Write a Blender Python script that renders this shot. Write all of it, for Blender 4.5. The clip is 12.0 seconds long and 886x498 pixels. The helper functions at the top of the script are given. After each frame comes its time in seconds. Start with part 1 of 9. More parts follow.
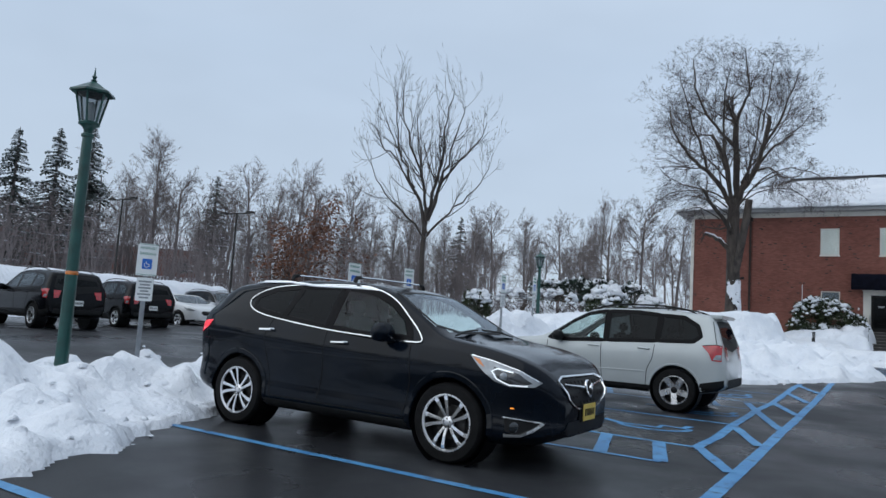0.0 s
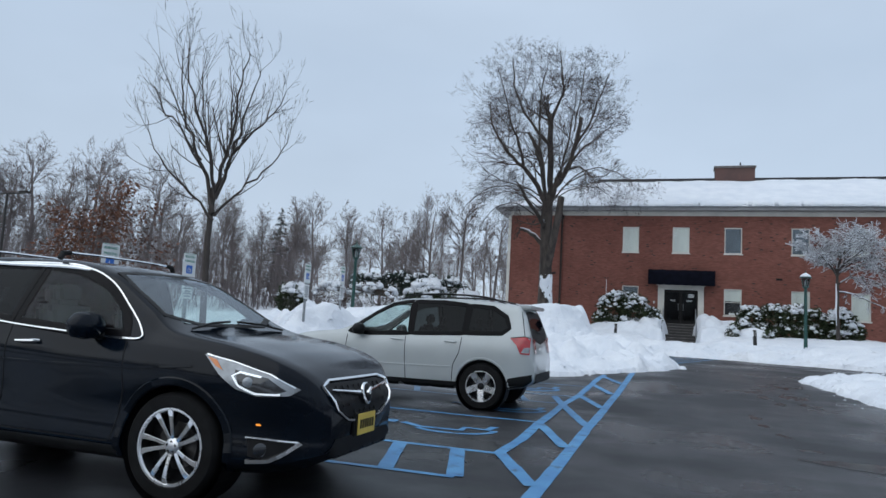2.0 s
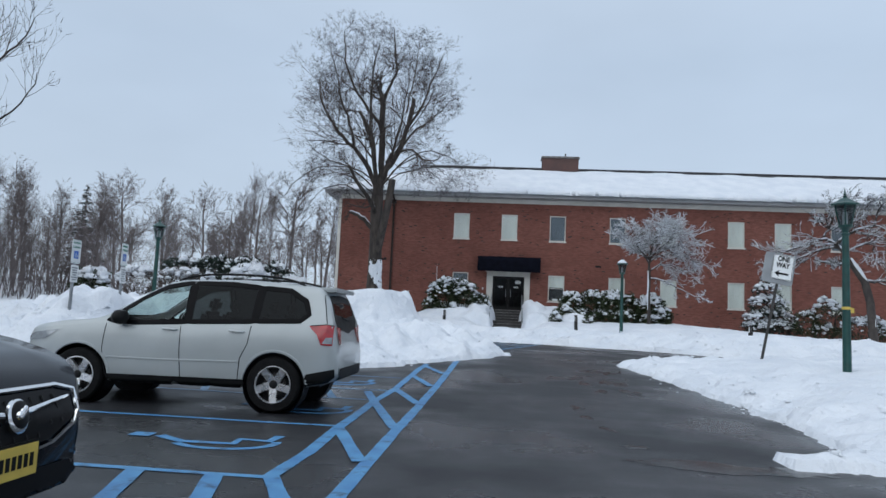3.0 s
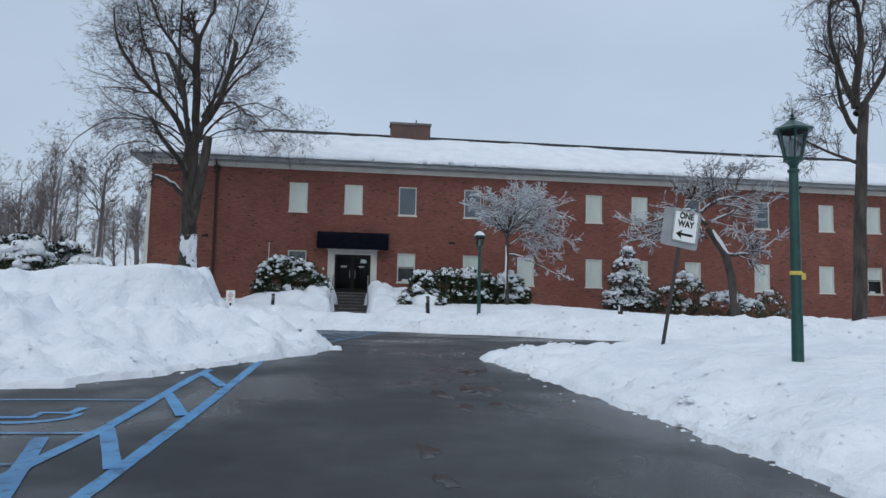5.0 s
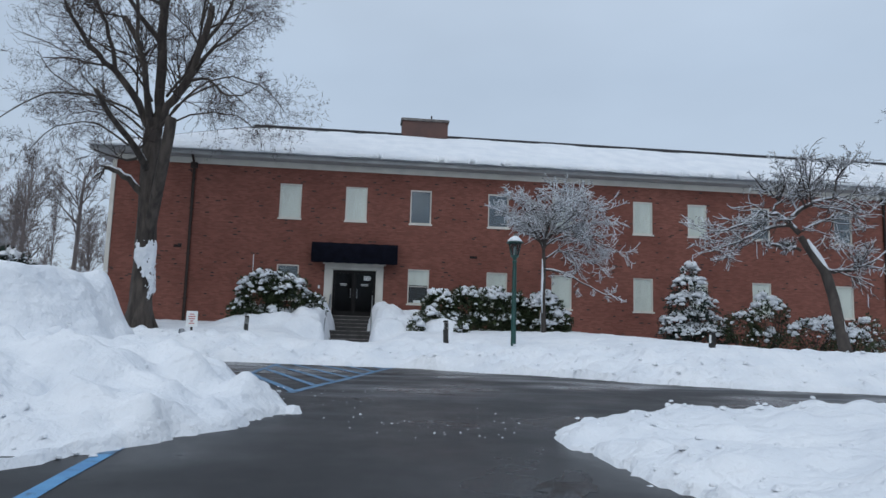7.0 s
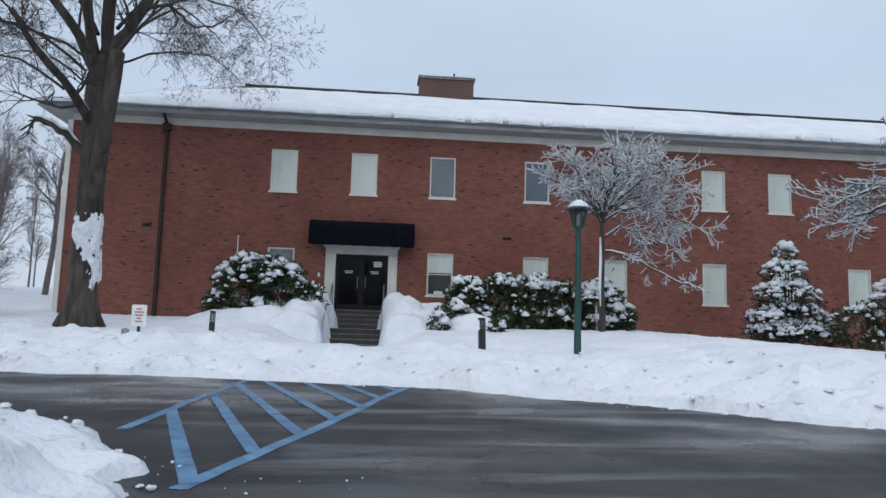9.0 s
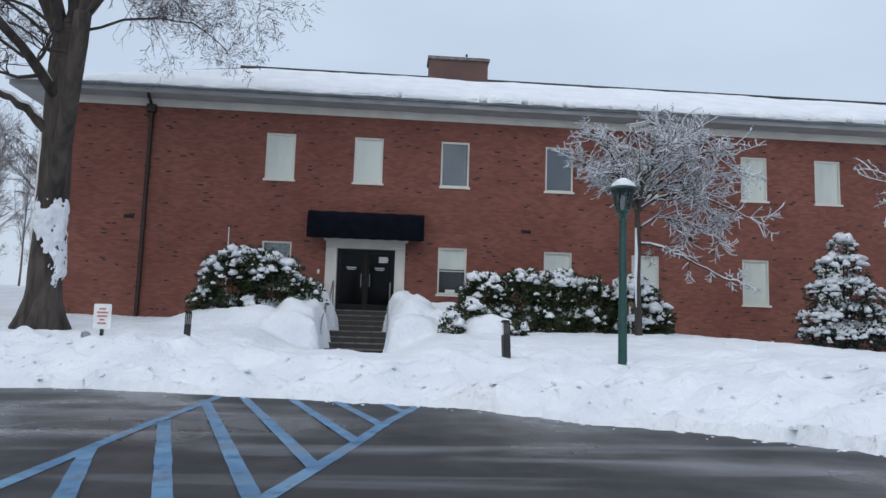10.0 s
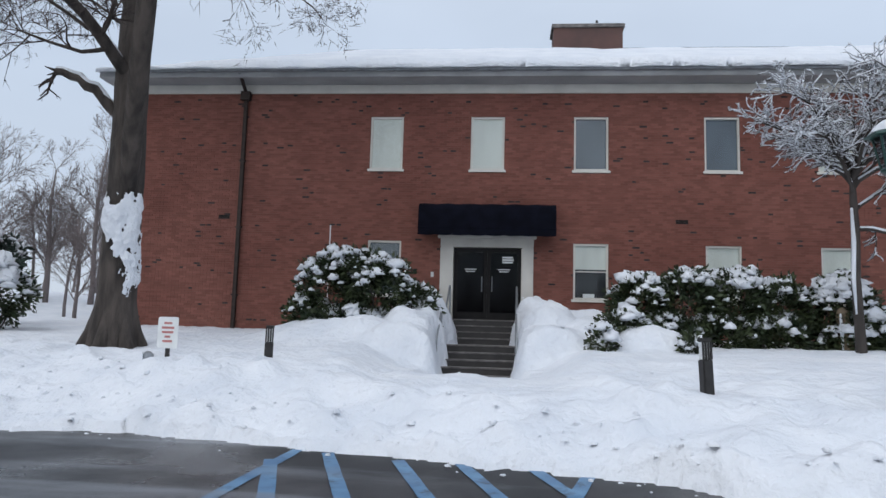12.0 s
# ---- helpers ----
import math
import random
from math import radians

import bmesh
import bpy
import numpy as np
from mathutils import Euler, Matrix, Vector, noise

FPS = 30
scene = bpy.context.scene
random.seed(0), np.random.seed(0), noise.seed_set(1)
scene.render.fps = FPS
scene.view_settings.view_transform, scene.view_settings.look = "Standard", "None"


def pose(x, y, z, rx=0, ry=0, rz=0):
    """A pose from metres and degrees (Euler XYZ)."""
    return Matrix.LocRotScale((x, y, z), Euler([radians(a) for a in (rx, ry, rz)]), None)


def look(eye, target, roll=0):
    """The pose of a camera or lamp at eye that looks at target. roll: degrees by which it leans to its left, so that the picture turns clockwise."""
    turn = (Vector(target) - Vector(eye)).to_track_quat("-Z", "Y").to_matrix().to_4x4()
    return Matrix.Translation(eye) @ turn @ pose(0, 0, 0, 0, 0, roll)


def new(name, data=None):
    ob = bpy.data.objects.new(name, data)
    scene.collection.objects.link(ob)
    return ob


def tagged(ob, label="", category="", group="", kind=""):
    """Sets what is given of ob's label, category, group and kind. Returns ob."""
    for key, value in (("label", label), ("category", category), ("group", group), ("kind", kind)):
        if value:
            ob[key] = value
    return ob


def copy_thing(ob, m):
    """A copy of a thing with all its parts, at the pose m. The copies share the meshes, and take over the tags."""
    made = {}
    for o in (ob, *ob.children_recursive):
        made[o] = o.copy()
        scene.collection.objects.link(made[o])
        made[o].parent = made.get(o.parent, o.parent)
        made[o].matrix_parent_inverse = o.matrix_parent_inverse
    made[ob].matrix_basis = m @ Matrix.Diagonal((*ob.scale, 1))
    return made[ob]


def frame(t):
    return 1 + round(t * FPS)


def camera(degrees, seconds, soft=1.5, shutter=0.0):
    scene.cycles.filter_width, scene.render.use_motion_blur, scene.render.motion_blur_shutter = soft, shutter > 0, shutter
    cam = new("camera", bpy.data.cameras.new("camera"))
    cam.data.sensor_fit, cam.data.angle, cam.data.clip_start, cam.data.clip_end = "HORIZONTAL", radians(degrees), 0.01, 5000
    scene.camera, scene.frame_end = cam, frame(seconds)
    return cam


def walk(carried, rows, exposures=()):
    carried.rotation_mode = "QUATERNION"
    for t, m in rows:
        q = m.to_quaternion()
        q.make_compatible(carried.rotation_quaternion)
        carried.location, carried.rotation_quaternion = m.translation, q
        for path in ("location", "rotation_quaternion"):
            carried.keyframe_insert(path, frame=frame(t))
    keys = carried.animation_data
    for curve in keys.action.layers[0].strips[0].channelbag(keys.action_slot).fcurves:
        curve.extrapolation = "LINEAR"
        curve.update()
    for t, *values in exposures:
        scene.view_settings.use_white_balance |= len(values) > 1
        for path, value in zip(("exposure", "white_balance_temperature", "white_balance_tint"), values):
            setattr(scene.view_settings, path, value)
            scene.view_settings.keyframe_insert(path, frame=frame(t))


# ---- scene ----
cam = camera(64.9, 12.0)
PATH = [
    (0, (-0.113, 1.119, 1.309), (-1.176, 2.802, 1.506), 3.7),
    (0.5, (-0.145, 1.243, 1.307), (-1.177, 2.944, 1.507), 3.7),
    (1, (-0.222, 1.55, 1.305), (-1.177, 3.295, 1.509), 3.7),
    (1.5, (-0.246, 1.981, 1.313), (-1.063, 3.795, 1.521), 3.4),
    (2, (-0.302, 2.639, 1.285), (-0.92, 4.53, 1.499), 3.2),
    (2.5, (-0.313, 3.46, 1.297), (-0.7, 5.411, 1.507), 2.9),
    (3, (-0.187, 4.314, 1.286), (-0.349, 6.297, 1.489), 2.6),
    (3.5, (-0.08, 5.416, 1.281), (-0.047, 7.407, 1.471), 2.3),
    (3.7, (-0.032, 5.874, 1.273), (0.064, 7.863, 1.457), 1.9),
    (5.5, (0.543, 10.727, 1.257), (0.805, 12.702, 1.431), 1.2),
    (6, (0.664, 12.273, 1.284), (0.919, 14.247, 1.477), 1.2),
    (6.5, (0.82, 13.959, 1.312), (1.053, 15.932, 1.545), 1.4),
    (7, (0.923, 15.667, 1.338), (1.141, 17.64, 1.584), 1.7),
    (9, (1.192, 21.491, 1.555), (1.363, 23.471, 1.778), 1.7),
    (9.5, (1.203, 22.771, 1.578), (1.365, 24.752, 1.802), 1.8),
    (10, (1.264, 23.977, 1.617), (1.412, 25.959, 1.84), 1.8),
    (10.5, (1.251, 25.044, 1.672), (1.382, 27.027, 1.898), 1.8),
    (11, (1.244, 25.897, 1.742), (1.336, 27.883, 1.960), 1.7),
    (11.5, (1.145, 26.671, 1.779), (1.151, 28.658, 2.003), 1.5),
    (12, (0.917, 27.626, 1.799), (0.741, 29.605, 2.027), 1.6),
]
walk(cam, [(t, look(eye, target, roll)) for t, eye, target, roll in PATH], ((0.0, 0.08, 6330.0, 6.5), (3.7, 0.03, 6330.0, 6.5), (5.5, -0.07, 6330.0, 6.5), (7.2, -0.06, 6330.0, 6.5), (9.0, 0.12, 6430.0, 7.5), (12.0, 0.18, 6600.0, 9.5)))

# ---- world and light ----
world = bpy.data.worlds.new("overcast")
scene.world = world
world.use_nodes = True
wn, wl = world.node_tree.nodes, world.node_tree.links
wn.clear()


def wnode(kind, **values):
    n = wn.new(kind)
    for key, value in values.items():
        n.inputs[key].default_value = value
    return n


# overcast dome: a clear-sky part, and cloud that grows brighter towards the zenith
w_coord = wn.new("ShaderNodeTexCoord")
w_split = wn.new("ShaderNodeSeparateXYZ")
wl.new(w_coord.outputs["Generated"], w_split.inputs[0])
w_ramp = wn.new("ShaderNodeValToRGB")
w_ramp.color_ramp.elements[0].position, w_ramp.color_ramp.elements[0].color = 0.0, (0.585, 0.665, 0.79, 1)
w_ramp.color_ramp.elements[1].position, w_ramp.color_ramp.elements[1].color = 1.0, (0.84, 0.92, 1.06, 1)
w_mid = w_ramp.color_ramp.elements.new(0.35)
w_mid.color = (0.545, 0.64, 0.79, 1)
wl.new(w_split.outputs["Z"], w_ramp.inputs[0])
w_noise = wnode("ShaderNodeTexNoise", Scale=1.6, Detail=4.0, Roughness=0.55)
w_map = wn.new("ShaderNodeMapping")
w_map.inputs["Scale"].default_value = (1, 1, 2.4)
wl.new(w_coord.outputs["Generated"], w_map.inputs[0])
wl.new(w_map.outputs[0], w_noise.inputs["Vector"])
w_cloud = wn.new("ShaderNodeMapRange")
w_cloud.inputs["From Min"].default_value, w_cloud.inputs["From Max"].default_value = 0.3, 0.72
w_cloud.inputs["To Min"].default_value, w_cloud.inputs["To Max"].default_value = 0.94, 1.09
wl.new(w_noise.outputs["Fac"], w_cloud.inputs[0])
w_mul = wn.new("ShaderNodeVectorMath")
w_mul.operation = "SCALE"
wl.new(w_ramp.outputs[0], w_mul.inputs[0])
wl.new(w_cloud.outputs[0], w_mul.inputs["Scale"])
w_sky = wn.new("ShaderNodeTexSky")
w_sky.sky_type, w_sky.sun_disc = "NISHITA", False
w_sky.sun_elevation, w_sky.sun_rotation = radians(38), radians(205)
w_add = wn.new("ShaderNodeVectorMath")
w_add.operation = "MULTIPLY_ADD"
w_add.inputs[1].default_value = (0.01, 0.01, 0.01)
wl.new(w_sky.outputs[0], w_add.inputs[0])
wl.new(w_mul.outputs[0], w_add.inputs[2])
w_back = wnode("ShaderNodeBackground", Strength=0.85)
wl.new(w_add.outputs[0], w_back.inputs[0])
w_out = wn.new("ShaderNodeOutputWorld")
wl.new(w_back.outputs[0], w_out.inputs[0])

sun = new("sun", bpy.data.lights.new("sun", "SUN"))
sun.data.energy, sun.data.angle, sun.data.color = 0.95, radians(85), (1.0, 0.97, 0.93)
sun.matrix_world = look((0, 0, 40), (0 + 13, 0 + 28, 10))

# ---- materials ----


def material(name, color, rough=0.6, metal=0.0, vary=0.15, scale=4.0, bump=0.0, bump_scale=40.0, spec=0.5, island=0.0, rand=0.0, color2=None, stretch=(1, 1, 1), coat=0.0, detail=5.0):
    """A painted, mineral or organic surface: two scales of colour variation, fine relief."""
    m = bpy.data.materials.new(name)
    m.use_nodes = True
    n, l = m.node_tree.nodes, m.node_tree.links
    b = n["Principled BSDF"]
    b.inputs["Roughness"].default_value, b.inputs["Metallic"].default_value = rough, metal
    b.inputs["Specular IOR Level"].default_value = spec
    b.inputs["Coat Weight"].default_value = coat
    b.inputs["Coat Roughness"].default_value = 0.04
    co = n.new("ShaderNodeTexCoord")
    mp = n.new("ShaderNodeMapping")
    mp.inputs["Scale"].default_value = stretch
    l.new(co.outputs["Object"], mp.inputs[0])
    big = n.new("ShaderNodeTexNoise")
    big.inputs["Scale"].default_value, big.inputs["Detail"].default_value = scale, detail
    l.new(mp.outputs[0], big.inputs["Vector"])
    fine = n.new("ShaderNodeTexNoise")
    fine.inputs["Scale"].default_value, fine.inputs["Detail"].default_value = bump_scale, 4.0
    l.new(mp.outputs[0], fine.inputs["Vector"])
    mix = n.new("ShaderNodeMix")
    mix.data_type = "RGBA"
    c2 = color2 or tuple(min(1, c * (1 + vary)) for c in color)
    c1 = tuple(c * (1 - vary) for c in color) if color2 is None else color
    mix.inputs["A"].default_value, mix.inputs["B"].default_value = (*c1, 1), (*c2, 1)
    ramp = n.new("ShaderNodeMapRange")
    ramp.inputs["From Min"].default_value, ramp.inputs["From Max"].default_value = 0.35, 0.65
    l.new(big.outputs["Fac"], ramp.inputs[0])
    l.new(ramp.outputs[0], mix.inputs["Factor"])
    out = mix.outputs["Result"]
    hsv = n.new("ShaderNodeHueSaturation")
    l.new(out, hsv.inputs["Color"])
    val = n.new("ShaderNodeMath")
    val.operation = "MULTIPLY_ADD"
    val.inputs[1].default_value, val.inputs[2].default_value = 0.24 * vary * 2, 1 - 0.12 * vary * 2
    l.new(fine.outputs["Fac"], val.inputs[0])
    tone = val.outputs[0]
    if island or rand:
        src = n.new("ShaderNodeNewGeometry" if island else "ShaderNodeObjectInfo")
        amount = island or rand
        sp = n.new("ShaderNodeMapRange")
        sp.inputs["To Min"].default_value, sp.inputs["To Max"].default_value = 1 - amount, 1 + amount
        l.new(src.outputs["Random Per Island" if island else "Random"], sp.inputs[0])
        times = n.new("ShaderNodeMath")
        times.operation = "MULTIPLY"
        l.new(tone, times.inputs[0])
        l.new(sp.outputs[0], times.inputs[1])
        tone = times.outputs[0]
    l.new(tone, hsv.inputs["Value"])
    l.new(hsv.outputs[0], b.inputs["Base Color"])
    rv = n.new("ShaderNodeMapRange")
    rv.inputs["To Min"].default_value, rv.inputs["To Max"].default_value = max(0.02, rough - 0.08), min(1, rough + 0.08)
    l.new(big.outputs["Fac"], rv.inputs[0])
    l.new(rv.outputs[0], b.inputs["Roughness"])
    if bump:
        bp = n.new("ShaderNodeBump")
        bp.inputs["Strength"].default_value, bp.inputs["Distance"].default_value = 1.0, bump
        l.new(fine.outputs["Fac"], bp.inputs["Height"])
        l.new(bp.outputs[0], b.inputs["Normal"])
    return m


def glass_material(name, tint, clear, rough=0.02, ior=1.5):
    """A pane: part clear, part tinted, with a mirror's gloss that grows at flat angles."""
    m = bpy.data.materials.new(name)
    m.use_nodes = True
    n, l = m.node_tree.nodes, m.node_tree.links
    n.clear()
    see = n.new("ShaderNodeBsdfTransparent")
    see.inputs[0].default_value = (*(clear * c for c in tint), 1)
    gloss = n.new("ShaderNodeBsdfGlossy")
    gloss.inputs["Roughness"].default_value = rough
    gloss.inputs["Color"].default_value = (0.9, 0.95, 1, 1)
    lw = n.new("ShaderNodeLayerWeight")
    lw.inputs["Blend"].default_value = 0.5
    steep = n.new("ShaderNodeMath")
    steep.operation = "POWER"
    steep.inputs[1].default_value = 5.0
    l.new(lw.outputs["Facing"], steep.inputs[0])
    fr = n.new("ShaderNodeMath")
    fr.operation = "MULTIPLY_ADD"
    flat = ((ior - 1) / (ior + 1)) ** 2
    fr.inputs[1].default_value, fr.inputs[2].default_value = 1 - flat, flat
    l.new(steep.outputs[0], fr.inputs[0])
    mx = n.new("ShaderNodeMixShader")
    l.new(fr.outputs[0], mx.inputs[0])
    l.new(see.outputs[0], mx.inputs[1])
    l.new(gloss.outputs[0], mx.inputs[2])
    out = n.new("ShaderNodeOutputMaterial")
    l.new(mx.outputs[0], out.inputs[0])
    return m


def slush_streaks(m):
    """Wind-drawn films of frozen slush on the part of the drive before the building."""
    n, l = m.node_tree.nodes, m.node_tree.links
    b = n["Principled BSDF"]
    co = n.new("ShaderNodeTexCoord")
    mp = n.new("ShaderNodeMapping")
    mp.inputs["Scale"].default_value = (0.22, 1.5, 1)
    mp.inputs["Rotation"].default_value = (0, 0, 0.12)
    l.new(co.outputs["Object"], mp.inputs[0])
    streak = n.new("ShaderNodeTexNoise")
    streak.inputs["Scale"].default_value, streak.inputs["Detail"].default_value, streak.inputs["Distortion"].default_value = 1.0, 5.0, 0.6
    l.new(mp.outputs[0], streak.inputs["Vector"])
    cut = n.new("ShaderNodeMapRange")
    cut.inputs["From Min"].default_value, cut.inputs["From Max"].default_value = 0.55, 0.78
    l.new(streak.outputs["Fac"], cut.inputs[0])
    split = n.new("ShaderNodeSeparateXYZ")
    l.new(co.outputs["Object"], split.inputs[0])
    zone = n.new("ShaderNodeMapRange")
    zone.inputs["From Min"].default_value, zone.inputs["From Max"].default_value = 23.0, 27.0
    l.new(split.outputs["Y"], zone.inputs[0])
    amount = n.new("ShaderNodeMath")
    amount.operation = "MULTIPLY"
    l.new(cut.outputs[0], amount.inputs[0])
    l.new(zone.outputs[0], amount.inputs[1])
    mix = n.new("ShaderNodeMix")
    mix.data_type = "RGBA"
    mix.inputs["B"].default_value = (0.19, 0.205, 0.23, 1)
    l.new(b.inputs["Base Color"].links[0].from_socket, mix.inputs["A"])
    l.new(amount.outputs[0], mix.inputs["Factor"])
    l.new(mix.outputs["Result"], b.inputs["Base Color"])
    return m


def snow_material():
    m = material("snow", (0.665, 0.70, 0.755), 0.7, vary=0.05, scale=1.1, bump=0.085, bump_scale=5.5, spec=0.2, color2=(0.755, 0.78, 0.82))
    n, l = m.node_tree.nodes, m.node_tree.links
    b = n["Principled BSDF"]
    first = b.inputs["Normal"].links[0].from_node
    co = n.new("ShaderNodeTexCoord")
    grain = n.new("ShaderNodeTexNoise")
    grain.inputs["Scale"].default_value, grain.inputs["Detail"].default_value = 28.0, 4.0
    l.new(co.outputs["Object"], grain.inputs["Vector"])
    bp = n.new("ShaderNodeBump")
    bp.inputs["Strength"].default_value, bp.inputs["Distance"].default_value = 0.4, 0.014
    l.new(grain.outputs["Fac"], bp.inputs["Height"])
    l.new(first.outputs[0], bp.inputs["Normal"])
    l.new(bp.outputs[0], b.inputs["Normal"])
    return m


def asphalt_material():
    """Wet, dark asphalt: aggregate grain, damp and puddled parts, thin frozen films of slush along the wheel tracks."""
    m = material("asphalt", (0.0175, 0.0184, 0.0212), 0.5, vary=0.25, scale=0.55, bump=0.0035, bump_scale=70.0, spec=0.25, color2=(0.0295, 0.031, 0.0345))
    n, l = m.node_tree.nodes, m.node_tree.links
    b = n["Principled BSDF"]
    co = n.new("ShaderNodeTexCoord")
    wet = n.new("ShaderNodeTexNoise")
    wet.inputs["Scale"].default_value, wet.inputs["Detail"].default_value = 0.45, 6.0
    l.new(co.outputs["Object"], wet.inputs["Vector"])
    r = n.new("ShaderNodeMapRange")
    r.inputs["From Min"].default_value, r.inputs["From Max"].default_value = 0.38, 0.62
    r.inputs["To Min"].default_value, r.inputs["To Max"].default_value = 0.22, 0.55
    l.new(wet.outputs["Fac"], r.inputs[0])
    l.new(r.outputs[0], b.inputs["Roughness"])
    return m


def worn(m, lo, hi):
    """Paint rubbed through to the dark asphalt in flecks and tyre scuffs."""
    n, l = m.node_tree.nodes, m.node_tree.links
    b = n["Principled BSDF"]
    co = n.new("ShaderNodeTexCoord")
    fleck = n.new("ShaderNodeTexNoise")
    fleck.inputs["Scale"].default_value, fleck.inputs["Detail"].default_value, fleck.inputs["Roughness"].default_value = 4.5, 8.0, 0.7
    l.new(co.outputs["Object"], fleck.inputs["Vector"])
    cut = n.new("ShaderNodeMapRange")
    cut.inputs["From Min"].default_value, cut.inputs["From Max"].default_value = lo, hi
    l.new(fleck.outputs["Fac"], cut.inputs[0])
    mix = n.new("ShaderNodeMix")
    mix.data_type = "RGBA"
    mix.inputs["B"].default_value = (0.022, 0.026, 0.034, 1)
    l.new(b.inputs["Base Color"].links[0].from_socket, mix.inputs["A"])
    l.new(cut.outputs[0], mix.inputs["Factor"])
    l.new(mix.outputs["Result"], b.inputs["Base Color"])
    return m


M_SNOW = snow_material()
M_ASPHALT = slush_streaks(asphalt_material())
M_BLUE = worn(material("blue_road_paint", (0.050, 0.195, 0.42), 0.5, vary=0.3, scale=3.0, bump=0.002, bump_scale=80, color2=(0.095, 0.29, 0.52)), 0.545, 0.68)
M_FADED = worn(material("worn_road_paint", (0.06, 0.16, 0.30), 0.5, vary=0.4, scale=2.5, bump=0.002, bump_scale=80, color2=(0.13, 0.27, 0.43)), 0.52, 0.70)
slush_streaks(M_FADED)
M_WHITELINE = material("worn_white_paint", (0.22, 0.23, 0.25), 0.5, vary=0.4, scale=3, color2=(0.4, 0.42, 0.45))
M_BRICK = material("brick", (0.188, 0.0745, 0.058), 0.85, vary=0.2, scale=0.42, bump=0.004, bump_scale=120, island=0.17, spec=0.2, color2=(0.238, 0.100, 0.078))
M_BRICK_ONE = material("brick_piece", (0.188, 0.0745, 0.058), 0.85, vary=0.2, scale=0.42, bump=0.004, bump_scale=120, rand=0.17, spec=0.2, color2=(0.238, 0.100, 0.078))
M_BRICK_DARK = material("clinker_brick", (0.035, 0.022, 0.021), 0.7, vary=0.3, scale=3, island=0.3)
M_MORTAR = material("mortar", (0.185, 0.092, 0.068), 0.9, vary=0.2, scale=1.2, bump=0.003, bump_scale=90)
M_CREAM = material("cream_paint", (0.62, 0.60, 0.55), 0.55, vary=0.08, scale=1.5, bump=0.002, bump_scale=30)
M_SHADE = material("roller_blind", (0.58, 0.60, 0.55), 0.8, vary=0.07, scale=2, stretch=(1, 1, 0.2))
# blue-grey of the sky mirrored in panes, painted on a sheet behind them
M_PANEREFLECTION = material("painted_pane_reflection", (0.105, 0.125, 0.145), 0.7, vary=0.14, scale=1.5, stretch=(1, 1, 0.4), spec=0.3)
M_EAVE = material("grey_eave_paint", (0.30, 0.305, 0.31), 0.5, vary=0.14, scale=1.2, bump=0.002, bump_scale=30)
# near-black colour that stands in for the shade of unlit interiors
M_DARKIN = material("interior_shade", (0.02, 0.022, 0.025), 0.9, vary=0.3)
M_PANE = glass_material("window_glass", (0.97, 0.99, 0.99), 0.99)
M_SHINGLE = material("roof_shingle", (0.045, 0.045, 0.05), 0.85, vary=0.3, scale=2, bump=0.006, bump_scale=25)
M_GREEN = material("green_enamel", (0.008, 0.052, 0.045), 0.35, vary=0.25, scale=6, bump=0.001, bump_scale=60)
M_FROST = glass_material("lantern_glass", (0.80, 0.84, 0.86), 0.62, 0.25)
M_GALV = material("galvanised_steel", (0.30, 0.32, 0.34), 0.45, 0.8, vary=0.15, scale=8)
M_DARKMETAL = material("dark_bronze_metal", (0.035, 0.033, 0.032), 0.45, 0.4, vary=0.2, scale=8)
M_SIGNWHITE = material("sign_white", (0.72, 0.74, 0.74), 0.4, vary=0.06, scale=4)
M_SIGNGREY = material("sign_grey_back", (0.24, 0.255, 0.27), 0.5, 0.15, vary=0.12, scale=3)
M_SIGNGREEN = material("sign_green", (0.03, 0.22, 0.14), 0.4, vary=0.1)
M_SIGNBLUE = material("sign_blue", (0.02, 0.13, 0.50), 0.35, vary=0.08)
M_SIGNRED = material("sign_red", (0.45, 0.17, 0.16), 0.4, vary=0.1)
M_BLACK = material("black_paint", (0.007, 0.007, 0.008), 0.5, vary=0.2, spec=0.15)
M_NAVY = material("navy_canvas", (0.005, 0.0056, 0.0105), 0.9, vary=0.3, scale=3, bump=0.002, bump_scale=150, spec=0.06)
M_BARK = material("bark", (0.056, 0.046, 0.040), 0.9, vary=0.5, scale=5, bump=0.06, bump_scale=13, stretch=(1, 1, 0.25))
M_BARK_DARK = material("dark_bark", (0.05, 0.042, 0.038), 0.9, vary=0.3, scale=5, bump=0.012, bump_scale=18, stretch=(1, 1, 0.3))
M_TWIG = material("twig", (0.060, 0.048, 0.045), 0.9, vary=0.3, scale=0.3, spec=0.2)
# distance haze is mixed into this pale wood colour
M_HAZETWIG = material("hazed_twig", (0.185, 0.160, 0.158), 0.95, vary=0.25, scale=0.12, spec=0.2)
M_LEAF = material("evergreen_leaf", (0.018, 0.030, 0.015), 0.5, vary=0.4, scale=3, island=0.5, spec=0.3, color2=(0.048, 0.062, 0.026))
M_JUNIPER = material("juniper_green", (0.02, 0.034, 0.026), 0.8, vary=0.3, scale=2, island=0.4)
M_RUST = material("dead_oak_leaf", (0.155, 0.068, 0.040), 0.8, vary=0.3, scale=1, island=0.4)
# needle green lifted towards grey, so the spruces look hazy
M_HAZEPINE = material("hazed_pine", (0.06, 0.075, 0.07), 0.9, vary=0.25, scale=0.4, island=0.3)
# wet stone, painted extra dark so the risers look shaded
M_STEP = material("wet_shaded_riser", (0.028, 0.025, 0.024), 0.5, vary=0.35, scale=3, bump=0.004, bump_scale=40)
